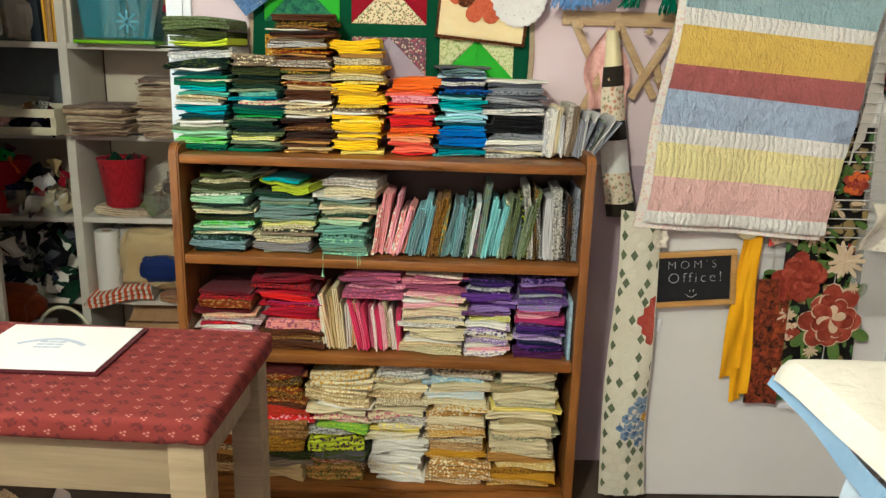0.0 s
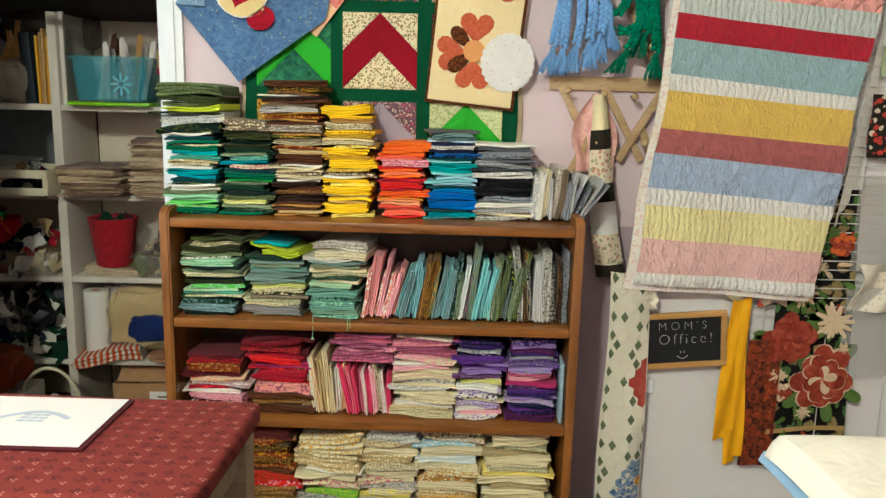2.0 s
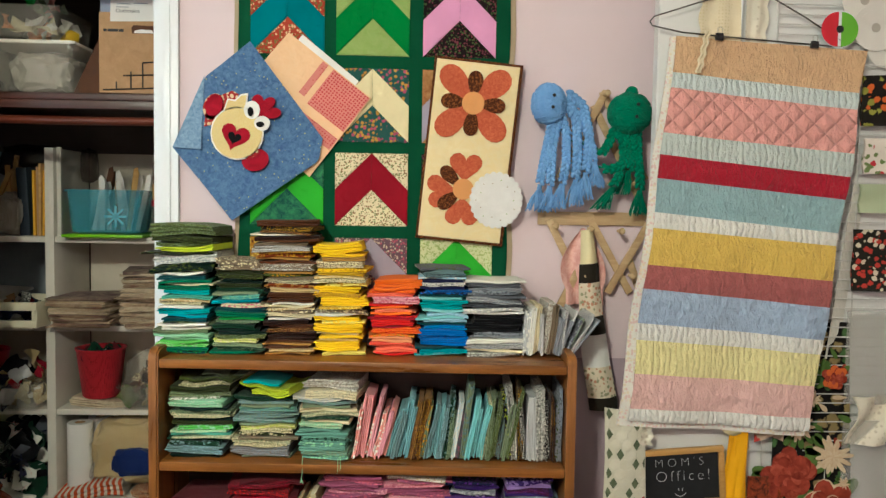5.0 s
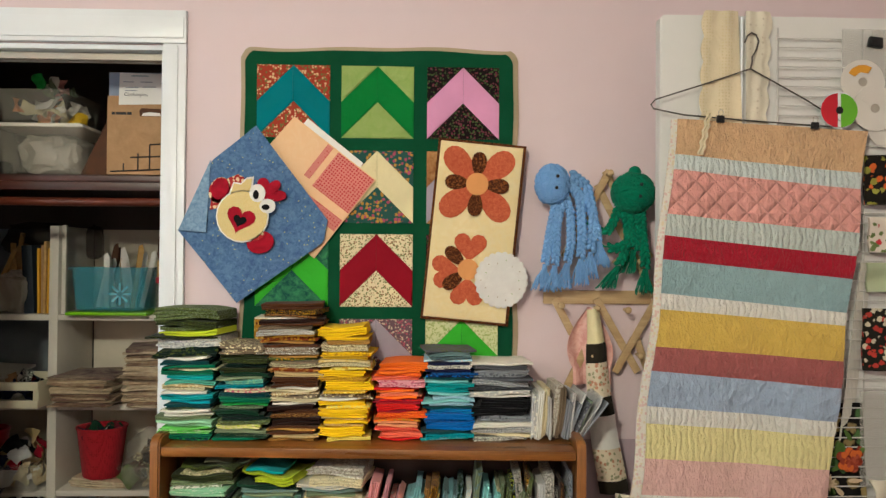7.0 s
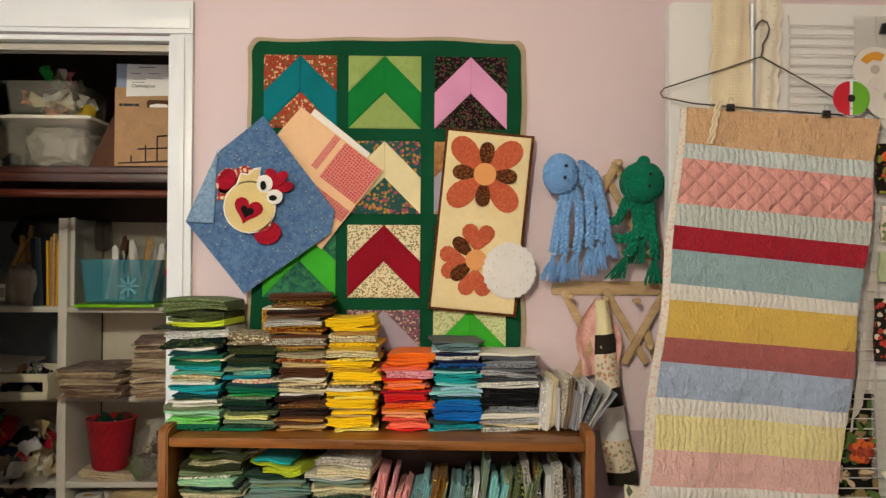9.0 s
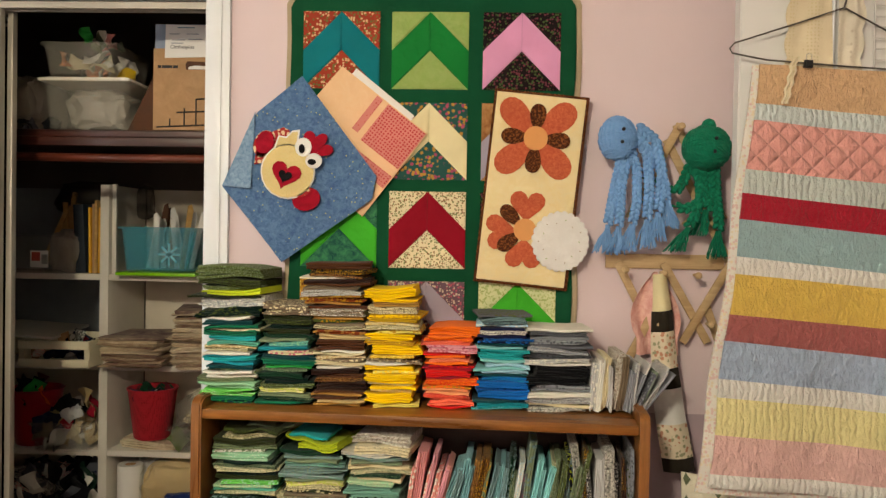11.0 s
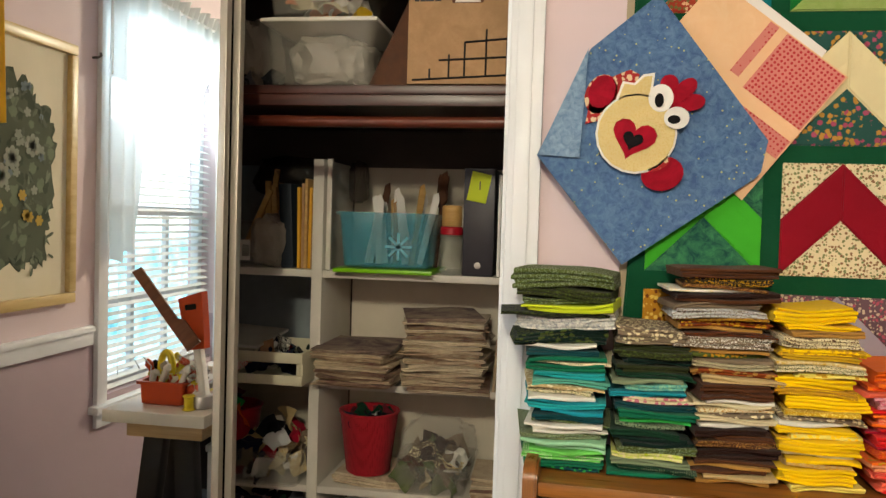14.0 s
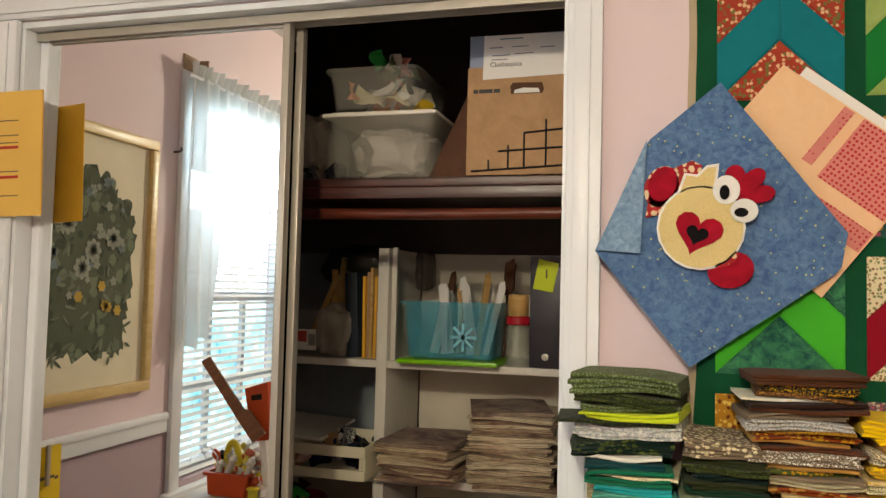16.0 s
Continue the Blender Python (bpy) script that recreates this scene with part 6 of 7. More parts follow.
for nm, b in (("slat", box(-.118, .118, -.13, -.124, .062, .090, .002)), ("slat", box(-.118, .118, -.13, -.124, .004, .030, .002)), ("slat", box(-.118, .118, .124, .13, .05, .09, .002)),
              ("end_board", box(-.118, -.110, -.1235, .1235, .004, .09, .002)), ("end_board", box(.110, .118, -.1235, .1235, .004, .09, .002)), ("bottom_board", box(-.1095, .1095, -.1235, .1235, .004, .010)),
              ("post", box(-.118, -.100, -.1235, -.112, .012, .088)), ("post", box(.100, .1095, -.1235, -.112, .012, .088))):
    part(nm, b, P_CREAM, cr)
gathered("crate_scraps", scraps(-1.45, -1.26, 2.65, 2.84, ZB + .02, ZB + .085, 26, S_DARK + [fabric("crimson")[0], fabric("dgreen")[0], M_CARD], 8, .06), "dark and red odds and ends in a crate", "scraps")
solo("flat_board", box(-.13, .13, -.12, .12, 0, .008, .001), M_MELA, pose(-1.52, 2.80, ZB + .10, 4, 3, 0), "pale board lying across the crate", "board")
for x in (-1.61, -1.44):
    solo("storage_block", box(-.03, .03, -.05, .05, 0, .094, .003), P_CREAM, pose(x - .05, 2.90, ZB + .001), "cream box behind the crate", "box")

# lower cubbies
ZC = .5672
bk = thing("waste_basket", pose(-1.100, 2.80, ZC + .030), "red perforated plastic basket filled with scraps", "basket")
part("basket_wall", lathe([(.058, 0), (.062, .004), (.082, .165), (.086, .170), (.086, .175), (.080, .175), (.078, .166), (.058, .008), (.01, .006)], 32), cloth("red_perforated_plastic", "#b4222e", "#6a0f18", None, "dots", 170, .2), bk)
gathered("basket_scraps", scraps(-1.15, -1.05, 2.75, 2.85, ZC + .18, ZC + .205, 16, [fabric(c)[0] for c in ("black", "navy", "black.white", "maroon", "dgreen")], 12, .05), "dark scraps in the red basket", "scraps")
solo("newspaper", folded(.22, .22, .026, 4, random.Random(3), 2.5), M_MAGS[3], pose(-1.08, 2.735, ZC + .001, 0, 0, -4), "folded newspaper under the red basket", "newspaper")
sb = thing("storage_bin", pose(-.905, 2.80, ZC + .001), "clear plastic bin heaped with pale scraps", "storage bin")
part("bin_body", tub(.18, .18, .085, 1.12), P_CLEAR, sb)
gathered("bin_scraps", scraps(-.985, -.825, 2.72, 2.88, ZC + .02, ZC + .14, 46, S_MIX, 14, .055), "olive, grey and white scraps heaped in a bin", "scraps")
solo("plastic_bag", bag(.20, .17, .17, 41), P_BAG, pose(-.90, 2.80, ZC + .02), "clear crinkled bag over the scraps", "bag")
for i in range(6):
    solo("magazine", folded(.13, .18, .009, 2, rnd, .6), M_MAGS[i % 4], pose(-.735, 2.72, ZC + .001 + i * .0094, 0, 0, rnd.uniform(-5, 5)), "worn paper magazine in a small pile", "magazine", "magazine piles")
rb = thing("waste_basket", pose(-1.515, 2.80, ZC + .001), "red plastic basket with orange and green scraps", "basket")
part("basket_wall", lathe([(.06, 0), (.064, .004), (.088, .185), (.092, .19), (.086, .193), (.082, .185), (.058, .008), (.01, .006)], 28), P_RED, rb)
gathered("basket_scraps", scraps(-1.57, -1.46, 2.73, 2.86, ZC + .16, ZC + .215, 18, [fabric("orange")[0], fabric("green")[0], fabric("maroon")[0], fabric("black")[0]], 15, .06), "orange and green scraps in a basket", "scraps")
cbn = thing("storage_bin", pose(-1.365, 2.78, ZC + .001), "clear plastic bin heaped with white and black scraps", "storage bin")
part("bin_body", tub(.185, .20, .10, 1.10), P_CLEAR, cbn)
gathered("bin_scraps", scraps(-1.45, -1.29, 2.69, 2.86, ZC + .02, ZC + .165, 50, S_LIGHT + [fabric("black")[0], fabric("crimson")[0], fabric("navy")[0]], 16, .065), "white, cream and black scraps heaped in a bin", "scraps")

ZD = .2622
for x, y in ((-1.165, 2.775), (-1.125, 2.86)):
    rl = thing("paper_roll", pose(x, y, ZD + .001), "white paper towel roll standing on end", "paper roll", "paper rolls")
    part("roll", lathe([(.018, .001), (.042, 0), (.043, .004), (.043, .242), (.042, .245), (.020, .245), (.018, .20)], 24), M_PAPER, rl)
    part("core", lathe([(.0175, .003), (.0178, .244), (.015, .244), (.014, .1)], 16), M_CARD, rl, "brown cardboard core")
sack = thing("batting_bag", pose(-.99, 2.82, ZD + .028), "clear bag of cream batting with blue cloth", "bag")
part("batting", bag(.27, .20, .235, 51), cloth("cream_batting", "#d8bf88", "#c9ac70", kind="mottle", scale=40, fold=1.0), sack)
part("blue_cloth", moved(bag(.135, .05, .095, 52), Matrix.Translation((.03, -.095, .045))), cloth("dark_blue_cloth", "#1a2c64"), sack, "folded dark blue cloth")
part("clear_skin", moved(bag(.29, .235, .25, 51), Matrix.Translation((0, 0, -.004))), P_BAG, sack, "clear crinkled plastic")
C_TOWEL = cloth("orange_white_towel", "#c8542c", "#d8d0c0", kind="stripe", scale=30, fold=1.0)
solo("towel", folded(.24, .18, .045, 3, random.Random(9), 4), C_TOWEL, pose(-1.10, 2.675, ZD + .0, 0, -6, 8), "folded orange and white towel", "towel")
solo("towel", folded(.22, .16, .030, 2, random.Random(10), 4), fabric("rust.cream")[0], pose(-.86, 2.69, ZD + .003, 0, -3, -4), "folded rust-coloured cotton towel on the shelf", "towel")
solo("purple_bag", bag(.14, .16, .20, 61), cloth("dark_purple_cloth", "#1e1830"), pose(-.78, 2.79, ZD + .001), "dark purple cloth bag", "bag")
gathered("dark_scraps", scraps(-1.62, -1.27, 2.70, 2.92, ZD + .02, ZD + .25, 150, S_DARK + [fabric("black")[0], fabric("dgrey")[0], fabric("white")[0]], 17, .085), "black, navy and white fabric scraps heaped on a shelf", "scraps")
lowbox = thing("cardboard_box", pose(-.93, 2.72, .001), "open cardboard carton with a white label", "box")
part("front_panel", box(-.17, .17, -.004, 0, 0, .175), M_CARD, lowbox)
part("side_panel", box(-.17, -.166, .0005, .26, 0, .175), M_CARD, lowbox)
part("side_panel", box(.166, .17, .0005, .26, 0, .175), M_CARD, lowbox)
part("label", moved(plate([(-.04, .10), (.09, .10), (.09, .145), (-.04, .145)], .0008), Matrix.Translation((0, -.0042, 0))), M_PAPER, lowbox, "white paper label")
for i, w in enumerate((.05, .035)):
    part("label_bar", box(-.012 + .055 * i, -.012 + .055 * i + w * .8, -.0058, -.0050, .122, .128), M_INK, lowbox)
part("flap", moved(box(-.16, .16, -.002, .002, 0, .09), Matrix.Translation((0, .012, .175)) @ pose(0, 0, 0, -55, 0, 0)), M_CARD, lowbox)
dome = thing("round_pouf", pose(-1.50, 2.56, .20), "orange-brown stuffed round cushion", "cushion")
part("cover", bag(.32, .26, .155, 71), cloth("orange_brown_vinyl", "#8a3c10", "#74300c", kind="mottle", scale=30, fold=.4), dome)
part("seam", tube([(-.14, -.09, .085), (-.07, -.13, .098), (.02, -.137, .10), (.10, -.11, .09), (.14, -.06, .075)], .0025, 6), M_CARDD, dome)
solo("cardboard_stand", box(-.17, .17, -.12, .12, 0, .199, .004), M_PAPER, pose(-1.50, 2.57, .0005), "pale carton under the round cushion", "box")
basket2 = thing("handled_basket", pose(-1.25, 2.56, .001), "pale basket with an arched handle", "basket")
part("basket_body", tub(.20, .16, .13, 1.15), P_CREAM, basket2)
part("arched_handle", tube([(-.105 * math.cos(a), 0, .125 + .16 * math.sin(a)) for a in [k * math.pi / 14 for k in range(15)]], .006, 8), P_CREAM, basket2)
gathered("basket_scraps", scraps(-1.33, -1.17, 2.50, 2.62, .08, .17, 30, S_LIGHT, 18, .07), "pale scraps in the handled basket", "scraps")

# ---------------- west wall: rail, picture, window ----------------
structure("chair_rail", joined(box(LEFT + .0005, LEFT + .016, 1.345, WALL_Y - .001, .882, .944, .003), box(LEFT + .016, LEFT + .022, 1.346, WALL_Y - .001, .924, .942, .002)), M_WHITE, "white painted chair rail on the wall", "trim")
structure("chair_rail_south", box(LEFT + .0005, LEFT + .016, BACK + .001, .40, .882, .944, .003), M_WHITE, "white painted chair rail on the wall", "trim")

ONWEST = Matrix(((0, -1, 0, LEFT), (1, 0, 0, 0), (0, 0, 1, 0), (0, 0, 0, 1)))  # plate x -> world y, plate -y -> world +x
pic = thing("framed_picture", ONWEST @ Matrix.Translation((1.735, -.001, 1.416)), "gold-framed picture of dark flowering plants", "picture")
M_GOLDF = wood("pale_gold_frame", "#d4bc84", "#c0a468", .35)
PW, PH = .285, .388
part("mat_board", plate([(-PW + .02, -PH + .02), (PW - .02, -PH + .02), (PW - .02, PH - .02), (-PW + .02, PH - .02)], .006), paint("cream_mat_board", "#d8cfb4", .7, .05), pic, "cream mat")
for nm, b in (("frame_rail", box(-PW, PW, -.022, 0, PH - .032, PH, .006)), ("frame_rail", box(-PW, PW, -.022, 0, -PH, -PH + .032, .006)),
              ("frame_stile", box(-PW, -PW + .032, -.0225, 0, -PH + .0325, PH - .0325, .006)), ("frame_stile", box(PW - .032, PW, -.0225, 0, -PH + .0325, PH - .0325, .006))):
    part(nm, b, M_GOLDF, pic)
rnd = random.Random(31)
edge = []
for k in range(130):
    a = k * math.tau / 130
    e = 1 + .06 * math.sin(5 * a) + rnd.uniform(-.09, .05)
    edge.append((.195 * math.copysign(abs(math.cos(a)) ** .6, math.cos(a)) * e, -.02 + .265 * math.copysign(abs(math.sin(a)) ** .6, math.sin(a)) * e))
part("painted_foliage", moved(plate(edge, .0008), Matrix.Translation((0, -.0062, 0))), cloth("dark_foliage_print", "#59604f", "#6f7862", "#474e40", "floral", 45, .1), pic, "dark green painted foliage")
P_LEAF = [paint("leaf_print_dark", "#565f4c", .7, .1), paint("leaf_print_mid", "#636c56", .7, .1), paint("leaf_print_light", "#727a64", .7, .1)]
for k in range(110):
    x, z, a = rnd.uniform(-.17, .17), rnd.uniform(-.28, .25), rnd.uniform(0, 360)
    part("painted_leaf", moved(plate(petal_pts(x, z, rnd.uniform(.02, .045), rnd.uniform(.008, .016), a, 10), .0004), Matrix.Translation((0, -.0072 - .00002 * k, 0))), P_LEAF[k % 3], pic)
P_FLW = [paint("flower_print_white", "#8f9384", .7), paint("flower_print_blue", "#6f7d80", .7), paint("flower_print_yellow", "#bc9a34", .7)]
for k in range(34):
    x, z = rnd.uniform(-.15, .15), rnd.uniform(-.10, .24)
    r = rnd.uniform(.009, .018)
    for a in range(0, 360, 72):
        part("painted_petal", moved(plate(petal_pts(x, z, r, r * .9, a + k * 13, 8), .0004), Matrix.Translation((0, -.0090, 0))), P_FLW[k % 2], pic)
for x, z in ((-.10, .07), (-.02, .03), (.08, .10), (.02, -.02)):
    for a in range(0, 360, 45):
        part("painted_petal", moved(plate(petal_pts(x, z, .034, .024, a, 9), .0004), Matrix.Translation((0, -.0095, 0))), P_FLW[0], pic)
for x, z in ((-.06, -.07), (-.09, -.13), (-.075, -.125), (-.13, -.14), (.03, -.10)):
    for a in range(0, 360, 60):
        part("painted_petal", moved(plate(petal_pts(x, z, .017, .014, a, 8), .0004), Matrix.Translation((0, -.0098, 0))), P_FLW[2], pic)

# yellow handwritten strip with a magnet clip
yel = thing("paper_strip", ONWEST @ Matrix.Translation((1.872, -.024, .70)), "long yellow paper strip with handwriting", "sign")
part("sheet", plate([(-.058, -.235), (.075, -.235), (.075, .232), (-.056, .230)], .001), paint("bright_yellow_paper", "#e2c01c", .6, .04), yel)
for i, (z, w, x) in enumerate(((.15, .05, -.01), (.145, .012, -.042), (.065, .06, -.015), (.03, .035, .0), (-.045, .05, -.012), (-.08, .03, -.02), (-.15, .06, -.01), (-.20, .03, .0))):
    part("handwriting_bar", box(x - w / 2, x + w / 2, -.0016, -.001, z - .004, z + .004), M_INK, yel)
part("clip", box(-.012, .0, -.010, -.0012, .13, .235, .003), M_ALU, yel, "bright metal clip")

win = thing("window_1", Matrix.Translation((LEFT, 0, 0)), "white double-hung window with blinds, bright daylight outside", "window", kind="structure")
WC = .052
for nm, b in (("casing", box(.0005, .018, WIN_B - .002, WIN_B + WC, WIN_Z0 - .02, WIN_Z1 + .05, .003)), ("casing", box(.0005, .018, WIN_A - WC, WIN_A + .002, WIN_Z0 - .02, WIN_Z1 + .05, .003)),
              ("casing", box(.0005, .019, WIN_A + .0022, WIN_B - .0022, WIN_Z1 - .002, WIN_Z1 + .05, .003)), ("window_sill", box(-.10, .035, WIN_A - .075, WIN_B + .075, WIN_Z0 - .046, WIN_Z0 - .021, .004)),
              ("apron", box(.0005, .014, WIN_A - .05, WIN_B + .05, WIN_Z0 - .096, WIN_Z0 - .0465, .002)),
              ("sash_stile", box(-.09, -.055, WIN_B - .036, WIN_B - .002, WIN_Z0, WIN_Z1 - .002, .003)), ("sash_stile", box(-.09, -.055, WIN_A + .002, WIN_A + .036, WIN_Z0, WIN_Z1 - .002, .003)),
              ("meeting_rail", box(-.09, -.05, WIN_A + .0365, WIN_B - .0365, 1.296, 1.332, .003)), ("sash_rail", box(-.09, -.055, WIN_A + .0365, WIN_B - .0365, WIN_Z0 + .002, WIN_Z0 + .04, .003)),
              ("muntin", box(-.082, -.062, .985, 1.010, WIN_Z0 + .0405, 1.2955, .002)), ("muntin", box(-.082, -.062, .745, .770, WIN_Z0 + .0405, 1.2955, .002)),
              ("muntin", box(-.081, -.063, WIN_A + .0365, .7445, .985, 1.008, .002)), ("muntin", box(-.081, -.063, .7705, .9845, .985, 1.008, .002)), ("muntin", box(-.081, -.063, 1.0105, WIN_B - .0365, .985, 1.008, .002)),
              ("sash_rail", box(-.09, -.055, WIN_A + .0365, WIN_B - .0365, WIN_Z1 - .04, WIN_Z1 - .003, .003))):
    part(nm, b, M_WHITE, win)
M_SLAT = paint("white_blind_slat", "#e4e6e4", .4, .02)
blind = thing("window_blind", Matrix.Translation((LEFT - .030, 0, 0)), "white horizontal slat blind, half open", "blind")
slat_me = None
for i in range(46):
    z = WIN_Z0 + .012 + i * .0275
    if slat_me is None:
        o = part("slat", box(-.011, .011, WIN_A + .012, WIN_B - .012, -.0007, .0007), M_SLAT, blind)
        slat_me = o.data
    else:
        o = new("slat", slat_me)
        o.parent = blind
    o.matrix_local = pose(0, 0, z, 0, 24, 0)
for y in (.62, .88, 1.14):
    part("ladder_cord", tube([(0, y, WIN_Z0 + .01), (0, y, WIN_Z1 - .03)], .0012, 5), M_SLAT, blind)
part("head_rail", box(-.014, .014, WIN_A + .01, WIN_B - .01, WIN_Z1 - .035, WIN_Z1 - .006, .002), M_SLAT, blind)

# daylight beyond the window
n = Net("outdoor_daylight")
em = n.node("ShaderNodeEmission", Strength=2.9)
sep = n.node("ShaderNodeSeparateXYZ", Vector=n.coord).outputs[2]
leaf = n.steps(n.noise(2.6, 6, .65), (.30, "#3a7c90"), (.50, "#84c2d6"), (.74, "#cceaf6"))
n.put(em.inputs["Color"], n.mix(n.steps(n.maths('MULTIPLY_ADD', sep, .5, .1), (.55, 0.0), (.80, 1.0)), leaf, "#e8f5ff"))
n.t.links.new(em.outputs[0], n.t.nodes["Material Output"].inputs["Surface"])
structure("backdrop", box(-5.0, -4.98, -5.0, 7.0, -1.5, 5.0), n.m, "bright hazy daylight with trees outside the window", "backdrop")

# sheer curtain
n = Net("sheer_white_curtain")
n.b.inputs["Alpha"].default_value = .86
n.b.inputs["Transmission Weight"].default_value = 0.0
n.bump(n.noise(300, 2), .2, .001)
tr = n.t.nodes.new("ShaderNodeBsdfTranslucent")
tr.inputs[0].default_value = (.85, .9, .92, 1)
mx = n.t.nodes.new("ShaderNodeMixShader")
mx.inputs[0].default_value = .35
n.t.links.new(n.b.outputs[0], mx.inputs[1])
n.t.links.new(tr.outputs[0], mx.inputs[2])
n.t.links.new(mx.outputs[0], n.t.nodes["Material Output"].inputs["Surface"])
n.done(n.mix(n.noise(14, 3), "#d8dedb", "#e6e8e4"), .9, 0, .1)
M_SHEER = n.m
cur = thing("curtain", Matrix.Translation((LEFT + .055, 0, 0)), "sheer white curtain with ruffled heading and scalloped hem", "curtain")


def fold_x(y, z):
    return .011 * math.sin(y * 95 + .8 * math.sin(z * 3)) + .006 * math.sin(y * 41 + 1)


def side_panel_pt(u, v):
    w = .20 - .035 * v
    y = 1.335 - w * u - .010 * math.sin(v * 3)
    low = 1.128 + .09 * u ** 2 + .022 * abs(math.sin(u * 9))
    z = 2.045 + (low - 2.045) * v
    return Vector((fold_x(y * 1.0, z), y, z))


def grid_sheet(fn, nu, nv):
    bm = bmesh.new()
    g = [[bm.verts.new(fn(i / nu, j / nv)) for i in range(nu + 1)] for j in range(nv + 1)]
    for j in range(nv):
        for i in range(nu):
            bm.faces.new([g[j][i], g[j][i + 1], g[j + 1][i + 1], g[j + 1][i]])
    return bm


part("side_panel", grid_sheet(side_panel_pt, 40, 40), M_SHEER, cur)
part("valance", grid_sheet(lambda u, v: Vector((fold_x(1.33 - .92 * u, 2) + .004, 1.33 - .92 * u, 2.045 - v * (.30 + .05 * abs(math.sin(u * 14)) - .12 * math.sin(math.pi * u)))), 120, 14), M_SHEER, cur)
part("side_panel", grid_sheet(lambda u, v: Vector((fold_x(.42 + .2 * u, 2 - v), .42 + (.2 - .03 * v) * u, 2.045 - v * (.90 - .08 * u))), 40, 24), M_SHEER, cur)
part("ruffle", grid_sheet(lambda u, v: Vector((.016 * math.sin(u * 150) * (.4 + v), 1.345 - .94 * u, 2.045 + .045 * v + .006 * math.sin(u * 77) * v)), 200, 4), M_SHEER, cur, "ruffled heading")
part("curtain_rod", tube([(0, .40, 2.043), (0, 1.36, 2.043)], .006, 8), M_WHITE, cur)
brk = thing("curtain_bracket", Matrix.Translation((LEFT, 1.29, 2.10)), "tan metal curtain bracket on the wall", "bracket")
part("plate", box(.0005, .006, -.045, .03, -.022, .028, .002), paint("tan_enamel", "#a58a6c", .5, .1), brk)
part("arm", box(.006, .055, -.040, -.034, -.012, .018, .001), paint("tan_enamel_arm", "#9a8062", .5, .1), brk)
hook = solo("tieback_hook", tube([(0, 0, 0), (.02, 0, 0), (.03, 0, .006), (.03, .004, .014)], .004, 8), M_STEEL, pose(LEFT + .0005, 1.350, 1.79), "small dark tieback hook by the curtain", "hook")

# ---------------- tool table by the window ----------------
TY = 1.55
tt = thing("side_table", pose(-1.66, TY, 0), "small table with a white top on black splayed legs", "table")
part("tabletop", box(-.125, .17, -.12, .15, .742, .776, .004), M_MELA, tt, "white top")
part("apron", box(-.07, .15, -.10, .12, .700, .7415, .003), M_PINE, tt, "pale wooden apron")
for sx, sy in ((-1, -1), (1, -1), (-1, 1), (1, 1)):
    part("leg", moved(box(-.030, .030, -.022, .022, 0, .712, .004), Matrix.Translation((.02 + sx * .105, -.02 + sy * .10, 0)) @ Matrix.Shear('XY', 4, (-.09 * sx, -.06 * sy))), M_BLACK, tt, "black leg")
part("lower_shelf", box(-.14, .17, -.14, .10, .20, .215, .002), M_BLACK, tt)
tray = thing("tool_tray", pose(-1.658, TY + .022, .7765), "orange plastic tray of sewing tools", "tray")
M_ORANGE = paint("orange_plastic", "#c8481c", .4, .08)
M_YEL0 = paint("pale_yellow_plastic", "#dcd070", .4, .05)
M_OLDPINE = wood("weathered_pine", "#9a8a6e", "#7e6e54", .65)
part("tray_body", tub(.122, .10, .066, 1.05), M_ORANGE, tray)
case = thing("tool_case", pose(-1.572, TY + .06, .985, 0, -10, 10), "orange upright plastic tool holder", "holder")
part("shell", plate([(-.024, -.05), (.030, -.05), (.036, 0), (.044, .105), (-.036, .095), (-.032, 0)], .03, .004), M_ORANGE, case)
part("foot", box(-.012, .012, -.025, -.005, -.2075, -.0505, .003), M_PAPER, case)
part("black_bar", box(-.015, .02, .0, .002, .06, .075), M_BLACK, case)
rnd = random.Random(66)
for i in range(26):
    h = rnd.uniform(.03, .075)
    solo("sewing_notion", lathe([(.006, 0), (.009, .003), (.008, h * .6), (.012, h * .8), (.004, h)], 10), (M_YEL0, M_PAPER, M_ORANGE, M_BLACK, M_ALU, M_PAPER)[i % 6], pose(-1.71 + .0075 * i, TY + rnd.uniform(.0, .05), .785 + (.045 if i < 14 else -.008), rnd.uniform(-25, 25), rnd.uniform(-35, 35), 0), "small sewing notion in a tool tray", "sewing notion", "notions by the window")
solo("wooden_paddle", plate([(-.012, .045), (.034, .045), (.032, .12), (.018, .135), (.015, .31), (-.015, .315), (-.014, .12)], .008, .002), wood("brown_ruler_wood", "#8a5638", "#683a24", .5), pose(-1.537, TY + .085, .905, 0, -38, 0), "brown wooden paddle leaning in a tool holder", "tool")
M_YEL = paint("yellow_plastic", "#d8c42c", .4, .05)
ringp = [(.024 * math.cos(a), 0, .046 * math.sin(a)) for a in [k * math.tau / 20 for k in range(21)]]
solo("tape_roll", tube(ringp, .010, 8), M_YEL, pose(-1.664, TY + .03, .872, 0, 0, 20), "yellow tape roll in a tool tray", "tape")
solo("white_spool", lathe([(.014, 0), (.018, .002), (.018, .004), (.012, .008), (.012, .045), (.018, .049), (.018, .052), (.014, .052)], 16), M_PAPER, pose(-1.645, TY + .03, .81), "white thread spool in a tool tray", "spool")
solo("red_spool", lathe([(.014, 0), (.018, .002), (.013, .008), (.013, .045), (.018, .049), (.014, .052)], 16), paint("red_thread", "#a83028", .7), pose(-1.62, TY + .03, .80, 0, 20, 0), "red thread spool in a tool tray", "spool")
